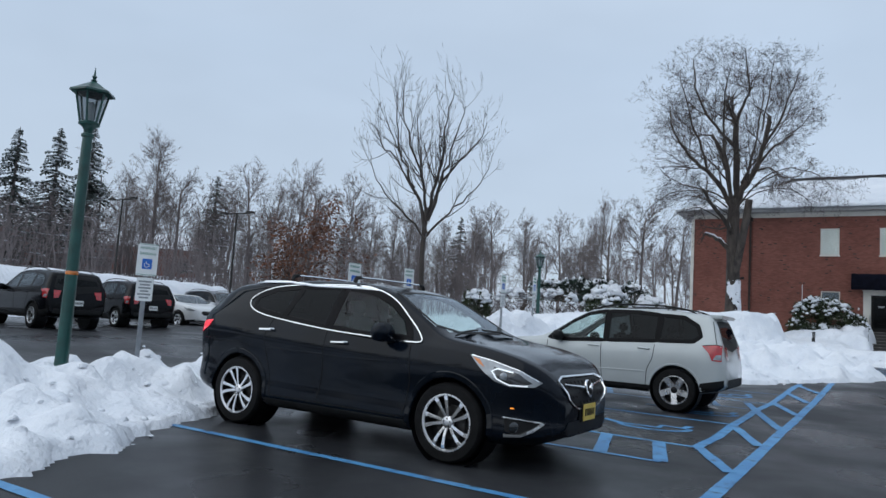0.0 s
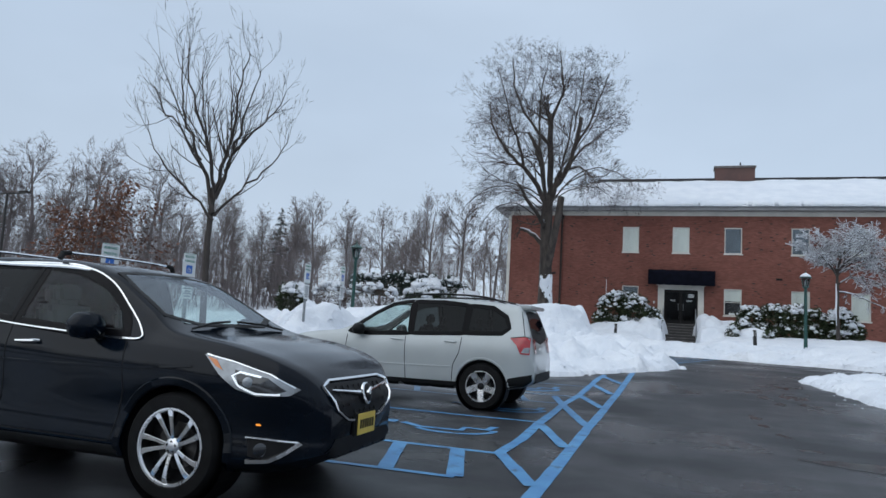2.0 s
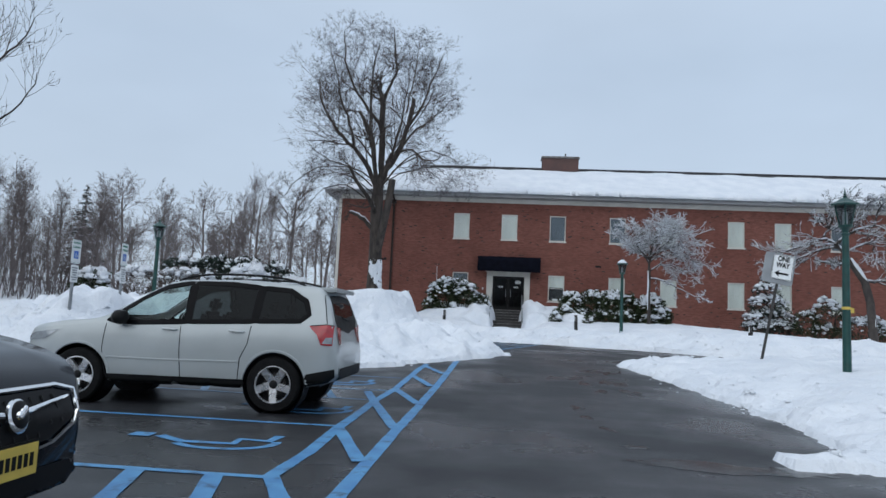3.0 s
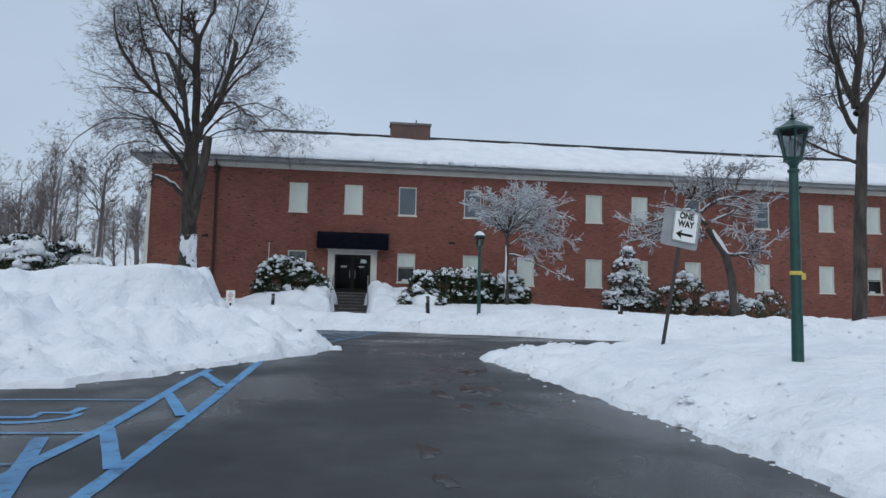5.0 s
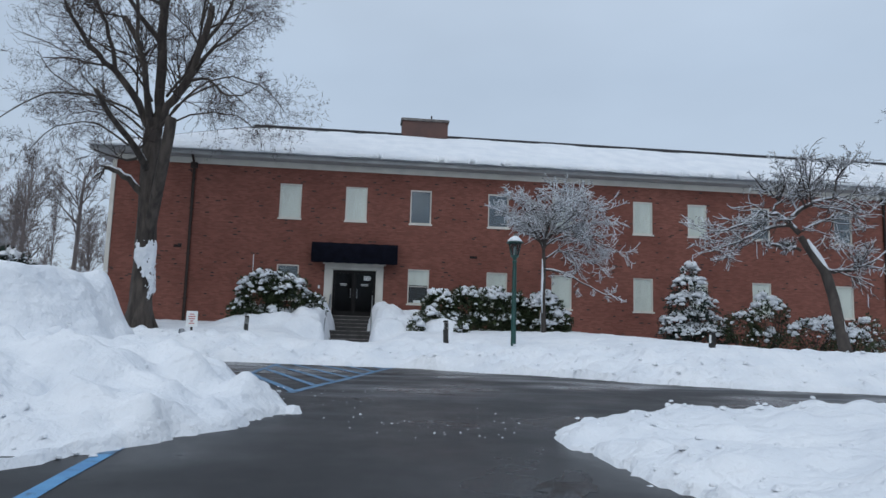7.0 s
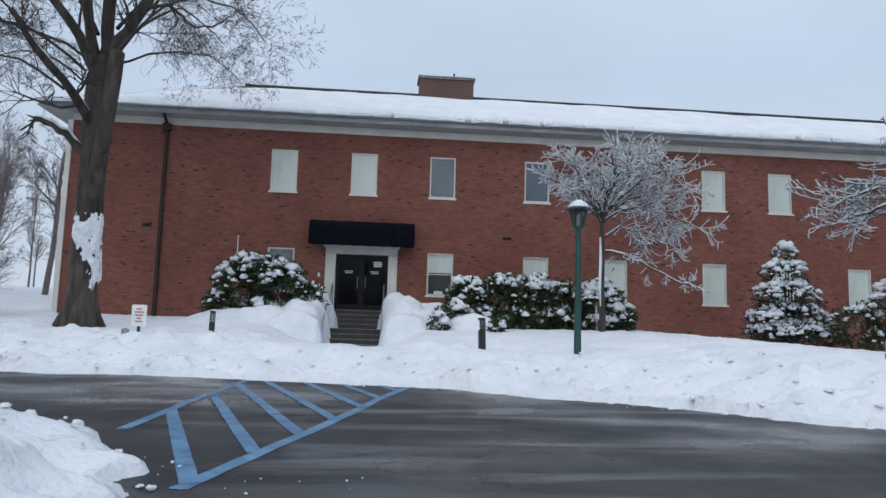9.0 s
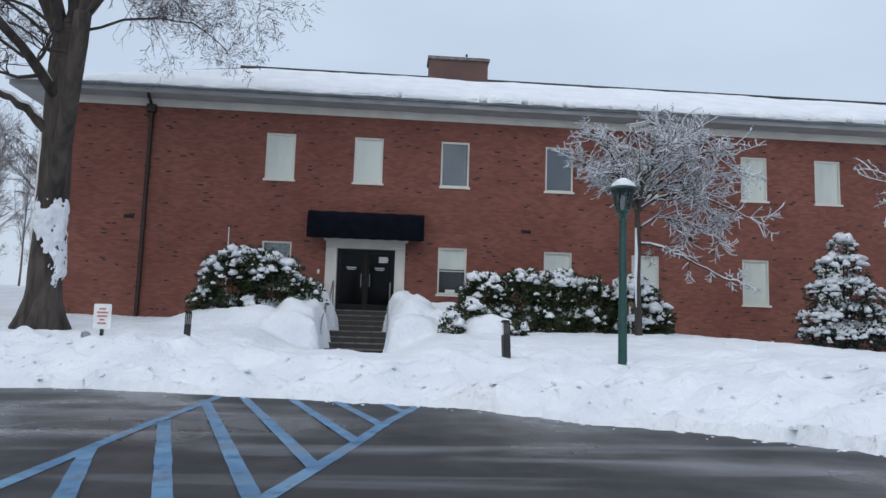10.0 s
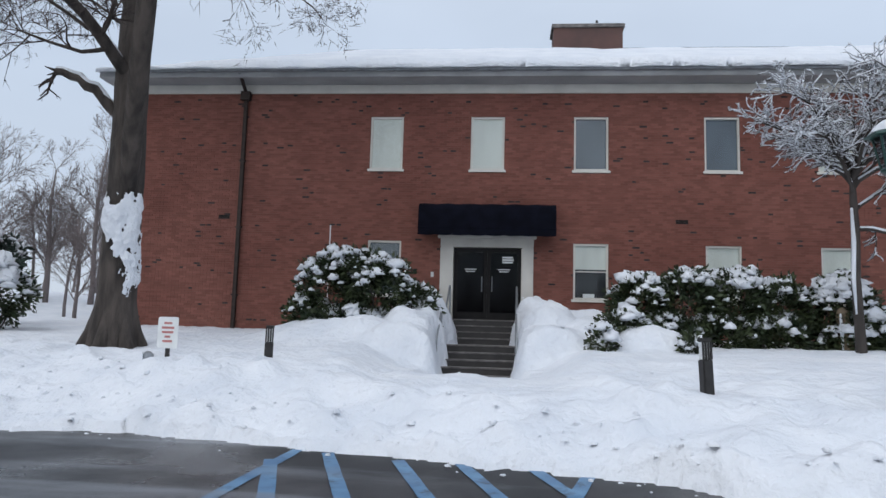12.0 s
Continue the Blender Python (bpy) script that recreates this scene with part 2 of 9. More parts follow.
M_CHIMNEY = material("sooty_chimney_brick", (0.13, 0.072, 0.062), 0.9, vary=0.35, scale=1.2, bump=0.006, bump_scale=30, color2=(0.09, 0.058, 0.054))
M_DOORLEAF = material("dark_bronze_door", (0.010, 0.009, 0.009), 0.4, vary=0.25, scale=5, spec=0.15)
M_DOORPANE = glass_material("dark_door_glass", (0.62, 0.60, 0.62), 0.5, ior=1.27)
M_CONCRETE = material("stair_stone", (0.15, 0.14, 0.135), 0.7, vary=0.45, scale=5, bump=0.004, bump_scale=40)
M_WOODPOST = material("weathered_wood", (0.16, 0.12, 0.08), 0.85, vary=0.3, scale=4, bump=0.004, bump_scale=30, stretch=(1, 1, 0.15))
M_IRON = material("cast_iron", (0.032, 0.022, 0.019), 0.5, 0.5, vary=0.3, scale=8)

# ---- building blocks ----


class Shape:
    """Vertices and faces that grow into one mesh."""

    def __init__(self):
        self.v, self.f = [], []

    def add(self, verts, faces):
        k = len(self.v)
        self.v += [tuple(p) for p in verts]
        self.f += [tuple(k + i for i in f) for f in faces]
        return self

    def box(self, x0, y0, z0, x1, y1, z1, m=None):
        p = [Vector((x, y, z)) for x in (x0, x1) for y in (y0, y1) for z in (z0, z1)]
        if m:
            p = [m @ q for q in p]
        return self.add(p, [(0, 1, 3, 2), (4, 6, 7, 5), (0, 4, 5, 1), (2, 3, 7, 6), (0, 2, 6, 4), (1, 5, 7, 3)])

    def tube(self, points, radii, n=8, caps=True):
        """A round bar along points, with a radius at each."""
        pts = [Vector(p) for p in points]
        rings, side = [], None
        for i, p in enumerate(pts):
            d = (pts[min(i + 1, len(pts) - 1)] - pts[max(i - 1, 0)]).normalized()
            if side is None:
                side = d.orthogonal().normalized()
            side = (side - d * side.dot(d)).normalized()
            up = d.cross(side)
            r = radii[i] if hasattr(radii, "__len__") else radii
            rings.append([p + (side * math.cos(a) + up * math.sin(a)) * r for a in (2 * math.pi * j / n for j in range(n))])
        v = [q for ring in rings for q in ring]
        f = [(i * n + j, i * n + (j + 1) % n, (i + 1) * n + (j + 1) % n, (i + 1) * n + j) for i in range(len(pts) - 1) for j in range(n)]
        if caps:
            f += [tuple(reversed(range(n))), tuple(range((len(pts) - 1) * n, len(pts) * n))]
        return self.add(v, f)

    def lathe(self, profile, n=16, centre=(0, 0, 0), m=None, turn=0.0):
        """A turned body: profile is (radius, height) from the bottom up."""
        v = []
        for r, z in profile:
            for j in range(n):
                a = 2 * math.pi * j / n + turn
                p = Vector((centre[0] + r * math.cos(a), centre[1] + r * math.sin(a), centre[2] + z))
                v.append(m @ p if m else p)
        k = len(profile)
        f = [(i * n + j, i * n + (j + 1) % n, (i + 1) * n + (j + 1) % n, (i + 1) * n + j) for i in range(k - 1) for j in range(n)]
        f += [tuple(reversed(range(n))), tuple(range((k - 1) * n, k * n))]
        return self.add(v, f)

    def plate(self, outline, depth, m):
        """A flat outline in x and y, given a depth along z, set by the pose m."""
        n = len(outline)
        v = [m @ Vector((x, y, 0)) for x, y in outline] + [m @ Vector((x, y, depth)) for x, y in outline]
        return self.add(v, [tuple(reversed(range(n))), tuple(range(n, 2 * n))] + [(i, (i + 1) % n, n + (i + 1) % n, n + i) for i in range(n)])


def mesh_from(name, shape, mat, smooth=False, bevel=0.0, weld=False):
    me = bpy.data.meshes.new(name)
    me.from_pydata(shape.v, [], shape.f)
    bm = bmesh.new()
    bm.from_mesh(me)
    if weld:
        bmesh.ops.remove_doubles(bm, verts=bm.verts, dist=0.0005)
    bmesh.ops.recalc_face_normals(bm, faces=bm.faces)
    if bevel:
        edges = [e for e in bm.edges if len(e.link_faces) == 2 and e.calc_face_angle() > 0.6]
        bmesh.ops.bevel(bm, geom=edges, offset=bevel, segments=2, affect="EDGES", clamp_overlap=True)
    bm.to_mesh(me)
    bm.free()
    if smooth:
        me.shade_smooth()
        me.set_sharp_from_angle(angle=radians(40))
    me.materials.append(mat)
    return me


def part(name, shape, mat, parent=None, label="", smooth=False, bevel=0.0, kind="", place=None, weld=False):
    ob = new(name, mesh_from(name, shape, mat, smooth, bevel, weld))
    if parent is not None:
        ob.parent = parent
    if place is not None:
        ob.matrix_basis = place
    return tagged(ob, label=label, kind=kind)


def fast_part(name, verts, faces, mat, parent=None, smooth=False, kind="", label=""):
    """One mesh straight from arrays, for large counts of faces."""
    me = bpy.data.meshes.new(name)
    me.from_pydata(verts, [], faces)
    if smooth:
        me.shade_smooth()
    me.materials.append(mat)
    ob = new(name, me)
    if parent is not None:
        ob.parent = parent
    return tagged(ob, label=label, kind=kind)


def thing(name, label, category, m=None, group="", kind=""):
    ob = new(name)
    ob.empty_display_size = 0.2
    if m is not None:
        ob.matrix_basis = m
    return tagged(ob, label, category, group, kind)


def lettering(text, size, mat, parent, m, name="lettering", heavy=0.0):
    """Raised letters in the built-in font, centred on the pose m."""
    cu = bpy.data.curves.new(name, "FONT")
    cu.body, cu.size, cu.extrude, cu.align_x, cu.align_y = text, size, 0.002, "CENTER", "CENTER"
    cu.offset = heavy
    tmp = new(name, cu)
    bpy.context.view_layer.update()
    me = bpy.data.meshes.new_from_object(tmp.evaluated_get(bpy.context.evaluated_depsgraph_get()))
    bpy.data.objects.remove(tmp)
    me.name = name
    me.materials.clear()
    me.materials.append(mat)
    ob = new(name, me)
    ob.parent = parent
    ob.matrix_basis = m
    return ob


def hash_grid(i, j, seed):
    h = np.sin(i * 127.1 + j * 311.7 + seed * 74.7) * 43758.5453
    return h - np.floor(h)


def value_noise(x, y, seed=0):
    i, j = np.floor(x), np.floor(y)
    u, v = x - i, y - j
    u, v = u * u * (3 - 2 * u), v * v * (3 - 2 * v)
    a, b = hash_grid(i, j, seed), hash_grid(i + 1, j, seed)
    c, d = hash_grid(i, j + 1, seed), hash_grid(i + 1, j + 1, seed)
    return (a + (b - a) * u) * (1 - v) + (c + (d - c) * u) * v - 0.5


def fbm(x, y, size, octaves=4, seed=0, gain=0.5):
    total, amp, s = 0, 1.0, size
    for k in range(octaves):
        total = total + amp * value_noise(x / s + 13.7 * k, y / s - 7.9 * k, seed + k)
        amp, s = amp * gain, s * 0.47
    return total


def smooth01(u):
    u = np.clip(u, 0, 1)
    return u * u * (3 - 2 * u)


def grade(y):
    """Height of the paved ground: level, then rising gently towards the building."""
    return 0.44 * smooth01((np.asarray(y, float) - 13) / 15)


def pave(x, y):
    """The same, with the far lane a little higher."""
    return np.maximum(grade(y), 0.0) + 0.28 * smooth01((-11.5 - np.asarray(x, float)) / 6) * smooth01((26 - np.asarray(y, float)) / 8)


# ---- ground, road, paint ----


def sheet(name, xs, ys, height, mat, label, category, kind="structure"):
    xg, yg = np.meshgrid(xs, ys)
    z = height(xg, yg)
    v = np.stack([xg.ravel(), yg.ravel(), z.ravel()], 1).tolist()
    nx = len(xs)
    f = [(j * nx + i, j * nx + i + 1, (j + 1) * nx + i + 1, (j + 1) * nx + i) for j in range(len(ys) - 1) for i in range(nx - 1)]
    ob = fast_part(name, v, f, mat, smooth=True)
    return tagged(ob, label, category, kind=kind)


def far_ground(x, y):
    z = pave(x, y) - 0.10
    rise = smooth01((y - 49) / 8) * 1.0 * smooth01((16 - x) / 14)
    far = np.hypot(x, y - 15)
    hill = 3.2 * smooth01((far - 34) / 30) + 5.0 * smooth01((far - 90) / 300)
    return z + np.maximum(rise, hill) + 0.12 * fbm(x, y, 14, 3, 3) * smooth01((np.hypot(x, y - 15) - 32) / 12)


spread = [-1500, -900, -600, -400, -260, -180, -130, -100] + list(range(-80, 81, 4)) + [100, 130, 180, 260, 400, 600, 900, 1500]
sheet("ground", np.array(spread, float), np.array(spread, float) + 20, far_ground, M_SNOW, "snow-covered ground reaching to the woods", "ground")
# the rows far behind are unseen, added as dark ground for reflections
sheet("road", np.arange(-34, 42.1, 0.4), np.concatenate([np.arange(-50, -10, 2.0), np.arange(-10, 37.1, 0.4)]), lambda x, y: pave(x, y) + 0.012 * fbm(x, y, 3.0, 3, 9), M_ASPHALT, "wet black asphalt parking lot and driveway, ploughed clear", "road")


def stripe(name, path, width, mat, parent, lift=0.005):
    """A painted band on the asphalt, along straight pieces, with worn, slightly uneven edges."""
    s = Shape()
    pts = [Vector((x, y)) for x, y in path]
    fine = []
    for a, b in zip(pts, pts[1:]):
        n = max(1, int((b - a).length / 0.18))
        fine += [a.lerp(b, i / n) for i in range(n)]
    fine.append(pts[-1])
    rows = []
    for i, p in enumerate(fine):
        d = (fine[min(i + 1, len(fine) - 1)] - fine[max(i - 1, 0)]).normalized()
        side = Vector((-d.y, d.x))
        wob = 1 + 0.14 * noise.noise((p.x * 3, p.y * 3, 1.0))
        rows.append((p + side * width / 2 * wob, p - side * width / 2 * wob))
    v = []
    for a, b in rows:
        for q in (a, b):
            z = float(grade(q.y) + 0.012 * fbm(np.array(q.x), np.array(q.y), 3.0, 3, 9)) + lift
            v.append((q.x, q.y, z))
    s.add(v, [(2 * i, 2 * i + 1, 2 * i + 3, 2 * i + 2) for i in range(len(rows) - 1)])
    return part(name, s, mat, parent)


stalls = thing("stall_marking", "bright blue painted lines of accessible parking stalls on wet asphalt", "road marking", kind="structure")
OUTER = [(-1.27, 6.0), (-1.28, 9.5), (-1.30, 12.5), (-1.27, 15.8), (-1.24, 17.0), (-1.17, 21.0), (-1.13, 22.6)]
INNER = [(-1.93, 9.85), (-1.90, 10.9), (-1.96, 12.35), (-1.99, 15.0), (-1.90, 16.45), (-1.85, 19.9), (-1.78, 20.8)]
stripe("outer_line", OUTER, 0.135, M_BLUE, stalls)
stripe("inner_line", INNER, 0.13, M_BLUE, stalls, 0.007)
for y0, x0, x1, w in [(3.68, -7.0, -2.4, 0.10), (6.03, -6.6, -2.0, 0.10), (8.48, -6.9, -2.0, 0.09), (9.82, -6.9, -1.9, 0.10), (12.48, -6.9, -1.97, 0.10), (15.04, -6.9, -1.98, 0.08), (16.2, -6.9, -1.9, 0.08), (18.0, -6.0, -1.85, 0.08)]:
    stripe("stall_line", [(x0, y0), (x1, y0 + 0.01)], w, M_BLUE if y0 < 14 else M_FADED, stalls, 0.006)
# bars between the inner and the outer line, and across the access aisle
for a, b in [((-1.93, 9.88), (-1.34, 8.5)), ((-1.95, 12.36), (-1.36, 10.6)), ((-2.30, 16.0), (-1.33, 12.55)), ((-1.88, 16.42), (-1.32, 14.85)), ((-1.84, 18.5), (-1.33, 17.05)), ((-1.80, 20.4), (-1.27, 19.1))]:
    stripe("cross_bar", [a, b], 0.135, M_BLUE, stalls, 0.009)
for xb in (-2.36, -3.0, -3.75, -4.6, -5.4):
    stripe("aisle_bar", [(xb, 9.8), (xb + 0.36, 8.5)], 0.15, M_BLUE, stalls, 0.009)
for xb in (-3.05, -4.0, -5.1, -6.2):
    stripe("aisle_bar", [(xb, 16.15), (xb + 0.38, 15.08)], 0.12, M_FADED, stalls, 0.009)


def wheelchair_mark(x, y, parent):
    """The accessible-stall pictogram, read from the drive: a head, a bent back and seat, and the arc of a wheel."""
    stripe("back_bar", [(x - 0.62, y + 0.16), (x - 0.30, y - 0.06), (x + 0.22, y - 0.04), (x + 0.20, y + 0.22), (x + 0.50, y + 0.19), (x + 0.52, y + 0.50)], 0.12, M_BLUE, parent, 0.007)
    arc = [(x + 0.10 + 0.50 * math.cos(a), y + 0.08 + 0.40 * math.sin(a)) for a in [radians(q) for q in range(215, 376, 16)]]
    stripe("wheel_ring", arc, 0.10, M_BLUE, parent)
    stripe("head_dot", [(x - 0.92, y + 0.16), (x - 0.70, y + 0.17)], 0.2, M_BLUE, parent, 0.009)


mark_a = thing("stall_symbol", "blue painted wheelchair symbol on wet asphalt", "road marking", kind="structure")
wheelchair_mark(-2.92, 11.12, mark_a)
mark_b = thing("stall_symbol", "worn wheelchair symbol on wet asphalt partly under a car", "road marking", kind="structure")
wheelchair_mark(-2.75, 13.75, mark_b)
mark_c = thing("stall_symbol", "faint wheelchair symbol on slushy asphalt", "road marking", kind="structure")
wheelchair_mark(-3.0, 17.0, mark_c)

crossing = thing("no_parking_hatching", "worn pale blue hatching painted on the driveway, streaked with slush", "road marking", kind="structure")
stripe("right_line", [(-0.12, 26.45), (0.18, 27.65), (0.46, 28.8), (0.98, 31.1), (1.25, 32.5), (1.80, 34.75)], 0.14, M_FADED, crossing)
stripe("left_line", [(-1.36, 28.9), (-1.36, 30.5), (-1.36, 32.1), (-1.30, 35.3)], 0.13, M_FADED, crossing)
for a, b in [((-1.36, 30.6), (-0.08, 26.6)), ((-1.28, 32.45), (0.16, 27.75)), ((-1.40, 34.7), (0.43, 28.8)), ((-0.94, 35.2), (0.72, 29.9)), ((-0.14, 34.95), (1.0, 31.2)), ((0.50, 34.95), (1.27, 32.3)), ((1.22, 34.85), (1.53, 33.7))]:
    stripe("hatch_bar", [a, b], 0.14, M_FADED, crossing, 0.007)

# ---- snow ----


def edge_distance(x, y, poly):
    """Distance to the outline, positive inside."""
    d = np.full(x.shape, 1e9)
    inside = np.zeros(x.shape, bool)
    n = len(poly)
    for i in range(n):
        (x0, y0), (x1, y1) = poly[i], poly[(i + 1) % n]
        dx, dy = x1 - x0, y1 - y0
        t = np.clip(((x - x0) * dx + (y - y0) * dy) / (dx * dx + dy * dy), 0, 1)
        d = np.minimum(d, np.hypot(x - x0 - t * dx, y - y0 - t * dy))
        hit = ((y0 > y) != (y1 > y)) & (x < (x1 - x0) * (y - y0) / (y1 - y0 + 1e-12) + x0)
        inside ^= hit
    return np.where(inside, d, -d)


def snow_sheet(name, poly, res, height, label, ragged=0.28, box=None):
    xs, ys = [p[0] for p in poly], [p[1] for p in poly]
    x0, x1, y0, y1 = box or (min(xs) - 0.5, max(xs) + 0.5, min(ys) - 0.5, max(ys) + 0.5)
    gx, gy = np.arange(x0, x1, res), np.arange(y0, y1, res)
    x, y = np.meshgrid(gx, gy)
    d = edge_distance(x, y, poly)
    d = d + ragged * (fbm(x, y, 1.3, 4, 21) * 1.4 + 0.9 * fbm(x, y, 0.38, 3, 27)) * np.clip(1.5 - np.abs(d) / 2.5, 0, 1)
    z = np.where(d > 0, height(x, y, np.maximum(d, 0)), grade(y) - 0.08 + 0.3 * np.maximum(d, -0.3))
    soft = z.copy()
    for axis in (0, 1):
        soft = 0.5 * soft + 0.25 * (np.roll(soft, 1, axis) + np.roll(soft, -1, axis))
    z = np.where(d > 2.5 * res, soft, z)
    nx, ny = len(gx), len(gy)
    idx = np.arange(nx * ny).reshape(ny, nx)
    quad = np.stack([idx[:-1, :-1], idx[:-1, 1:], idx[1:, 1:], idx[1:, :-1]], -1).reshape(-1, 4)
    keep = (d.ravel()[quad] > -res * 1.2).any(1)
    quad = quad[keep]
    used, inverse = np.unique(quad, return_inverse=True)
    v = np.stack([x.ravel(), y.ravel(), z.ravel()], 1)[used].tolist()
    f = inverse.reshape(-1, 4).tolist()
    ob = fast_part(name, v, f, M_SNOW, smooth=True)
    return tagged(ob, label, "snow bank", kind="stuff")


def bumps(x, y, rows):
    total = 0
    for cx, cy, h, rx, ry, *power in rows:
        q = ((x - cx) / rx) ** 2 + ((y - cy) / ry) ** 2
        total = np.maximum(total, h * np.exp(-(q ** (power[0] if power else 1.0))))
    return total


def clods(x, y, cell, seed, share=0.6):
    """Chunks of broken snow: rounded knobs of random size, one to a cell at most."""
    total = np.zeros(np.shape(x))
    i, j = np.floor(x / cell), np.floor(y / cell)
    for di in (-1, 0, 1):
        for dj in (-1, 0, 1):
            a, b = i + di, j + dj
            cx, cy = (a + hash_grid(a, b, seed)) * cell, (b + hash_grid(a, b, seed + 1)) * cell
            r = cell * (0.25 + 0.55 * hash_grid(a, b, seed + 2))
            near = 1 - ((x - cx) ** 2 + (y - cy) ** 2) / (r * r)
            knob = smooth01(np.maximum(near, 0)) * r * 0.5
            total = total + np.where(hash_grid(a, b, seed + 3) < share, knob, 0) ** 2
    return np.sqrt(total + 1e-6)


def rough(x, y, seed, big=1.0):
    """Relief of ploughed snow: clods of three sizes on soft swells; big weighs the larger ones."""
    u, v = x + 0.10 * fbm(x, y, 0.4, 2, seed + 50), y + 0.10 * fbm(x, y, 0.4, 2, seed + 51)
    return big * (0.5 * clods(u, v, 0.8, seed, 0.6) + 0.75 * clods(u, v, 0.42, seed + 9, 0.55) + 0.26 * fbm(x, y, 0.9, 5, seed + 30, 0.66) - 0.14) + 1.35 * clods(u, v, 0.30, seed + 19, 0.6) + 0.10 * fbm(x, y, 0.4, 3, seed + 31, 0.7) - 0.05


def lip(d, w):
    return 1 - np.exp(-d / w)


def island_height(x, y, d):
    base = 0.08 + 0.38 * lip(d, 0.5)
    pile = bumps(x, y, [(-8.6, 17.9, 1.2, 2.0, 1.9), (-10.5, 19.5, 1.0, 2.5, 2.5), (-8.2, 26.6, 1.3, 5.0, 2.6, 2.6), (-4.75, 26.7, 1.6, 2.1, 2.2, 3.2), (-7.9, 5.6, 0.40, 1.2, 3.0), (-8.6, 7.0, 0.40, 0.9, 6.0), (-3.2, 23.9, 0.62, 1.7, 1.5, 1.3), (-6.5, 22.5, 0.75, 2.5, 2.0), (-1.7, 25.6, 0.30, 1.1, 1.0, 1.4), (-0.9, 24.6, 0.16, 0.9, 0.5, 1.6)])
    z = base + pile * smooth01(d / 2.4)
    z = grade(y) + z + (rough(x, y, 5) * (0.75 + 0.4 * np.minimum(1, pile + 0.2)) + 0.22 * fbm(x, y, 2.6, 2, 31)) * smooth01(d / 0.4) - 0.02
    top = 2.16 - 0.07 * np.maximum(0, -3.6 - x) * (y > 21) * (x > -12) + 0.16 * fbm(x, y, 0.8, 4, 33)
    over = np.maximum(z - top, 0)
    return z - over * 0.85


ISLAND = [(-5.0, -8), (-5.1, 2.8), (-5.55, 4.3), (-5.75, 5.05), (-6.35, 5.75), (-6.75, 6.4), (-7.05, 7.2), (-7.1, 9.5), (-7.15, 12), (-7.1, 14.6), (-6.6, 16.6), (-5.0, 18.3), (-3.3, 19.0), (-2.3, 20.1), (-1.35, 21.8), (-0.55, 23.2),
          (0.12, 24.1), (-0.15, 25.2), (-0.55, 26.9), (-1.1, 28.0), (-2.0, 28.8), (-4, 29.6), (-10, 30.5), (-15, 31), (-17, 24), (-12.5, 20), (-10.2, 16), (-9.9, 8), (-9.9, -8)]
snow_sheet("snow_bank", ISLAND, 0.078, island_height, "high white ploughed snow bank with lumpy crest beside the stalls", box=(-17.5, 0.6, -2, 31.6))


def right_height(x, y, d):
    base = 0.06 + 0.26 * lip(d, 0.35) + 0.34 * smooth01(d / 3.0)
    near = 0.35 + 0.65 * np.exp(-(d / 2.2) ** 2)
    return grade(y) * 0.85 + base + rough(x, y, 115, 0.7) * 0.7 * near * smooth01(d / 0.25) + 0.10 * fbm(x, y, 3.5, 2, 2) * smooth01(d) - 0.02 * np.maximum(0, x - 9) - 0.14 * smooth01((y - 18.8) / 2.0) * smooth01(d / 1.5) * smooth01((9.0 - x) / 1.5)


# stops near y 11, out of view, so the black car mirrors asphalt
RIGHT = [(14, 8.6), (7.5, 10.2), (4.6, 11.2), (2.85, 11.5), (2.8, 11.95), (3.45, 12.15), (3.8, 12.6), (4.0, 15), (3.8, 17.0), (3.7, 18.2), (3.5, 19.5), (3.2, 20.7), (3.05, 21.9), (3.0, 22.7), (3.2, 23.4), (3.7, 23.9), (4.9, 24.4), (6.5, 24.9), (8.2, 25.2), (12, 25.0), (30, 22), (30, 6)]
snow_sheet("snow_bank", RIGHT, 0.09, right_height, "broad smooth snow bank beside the driveway", ragged=0.17, box=(2.4, 30.5, 5.5, 25.8))


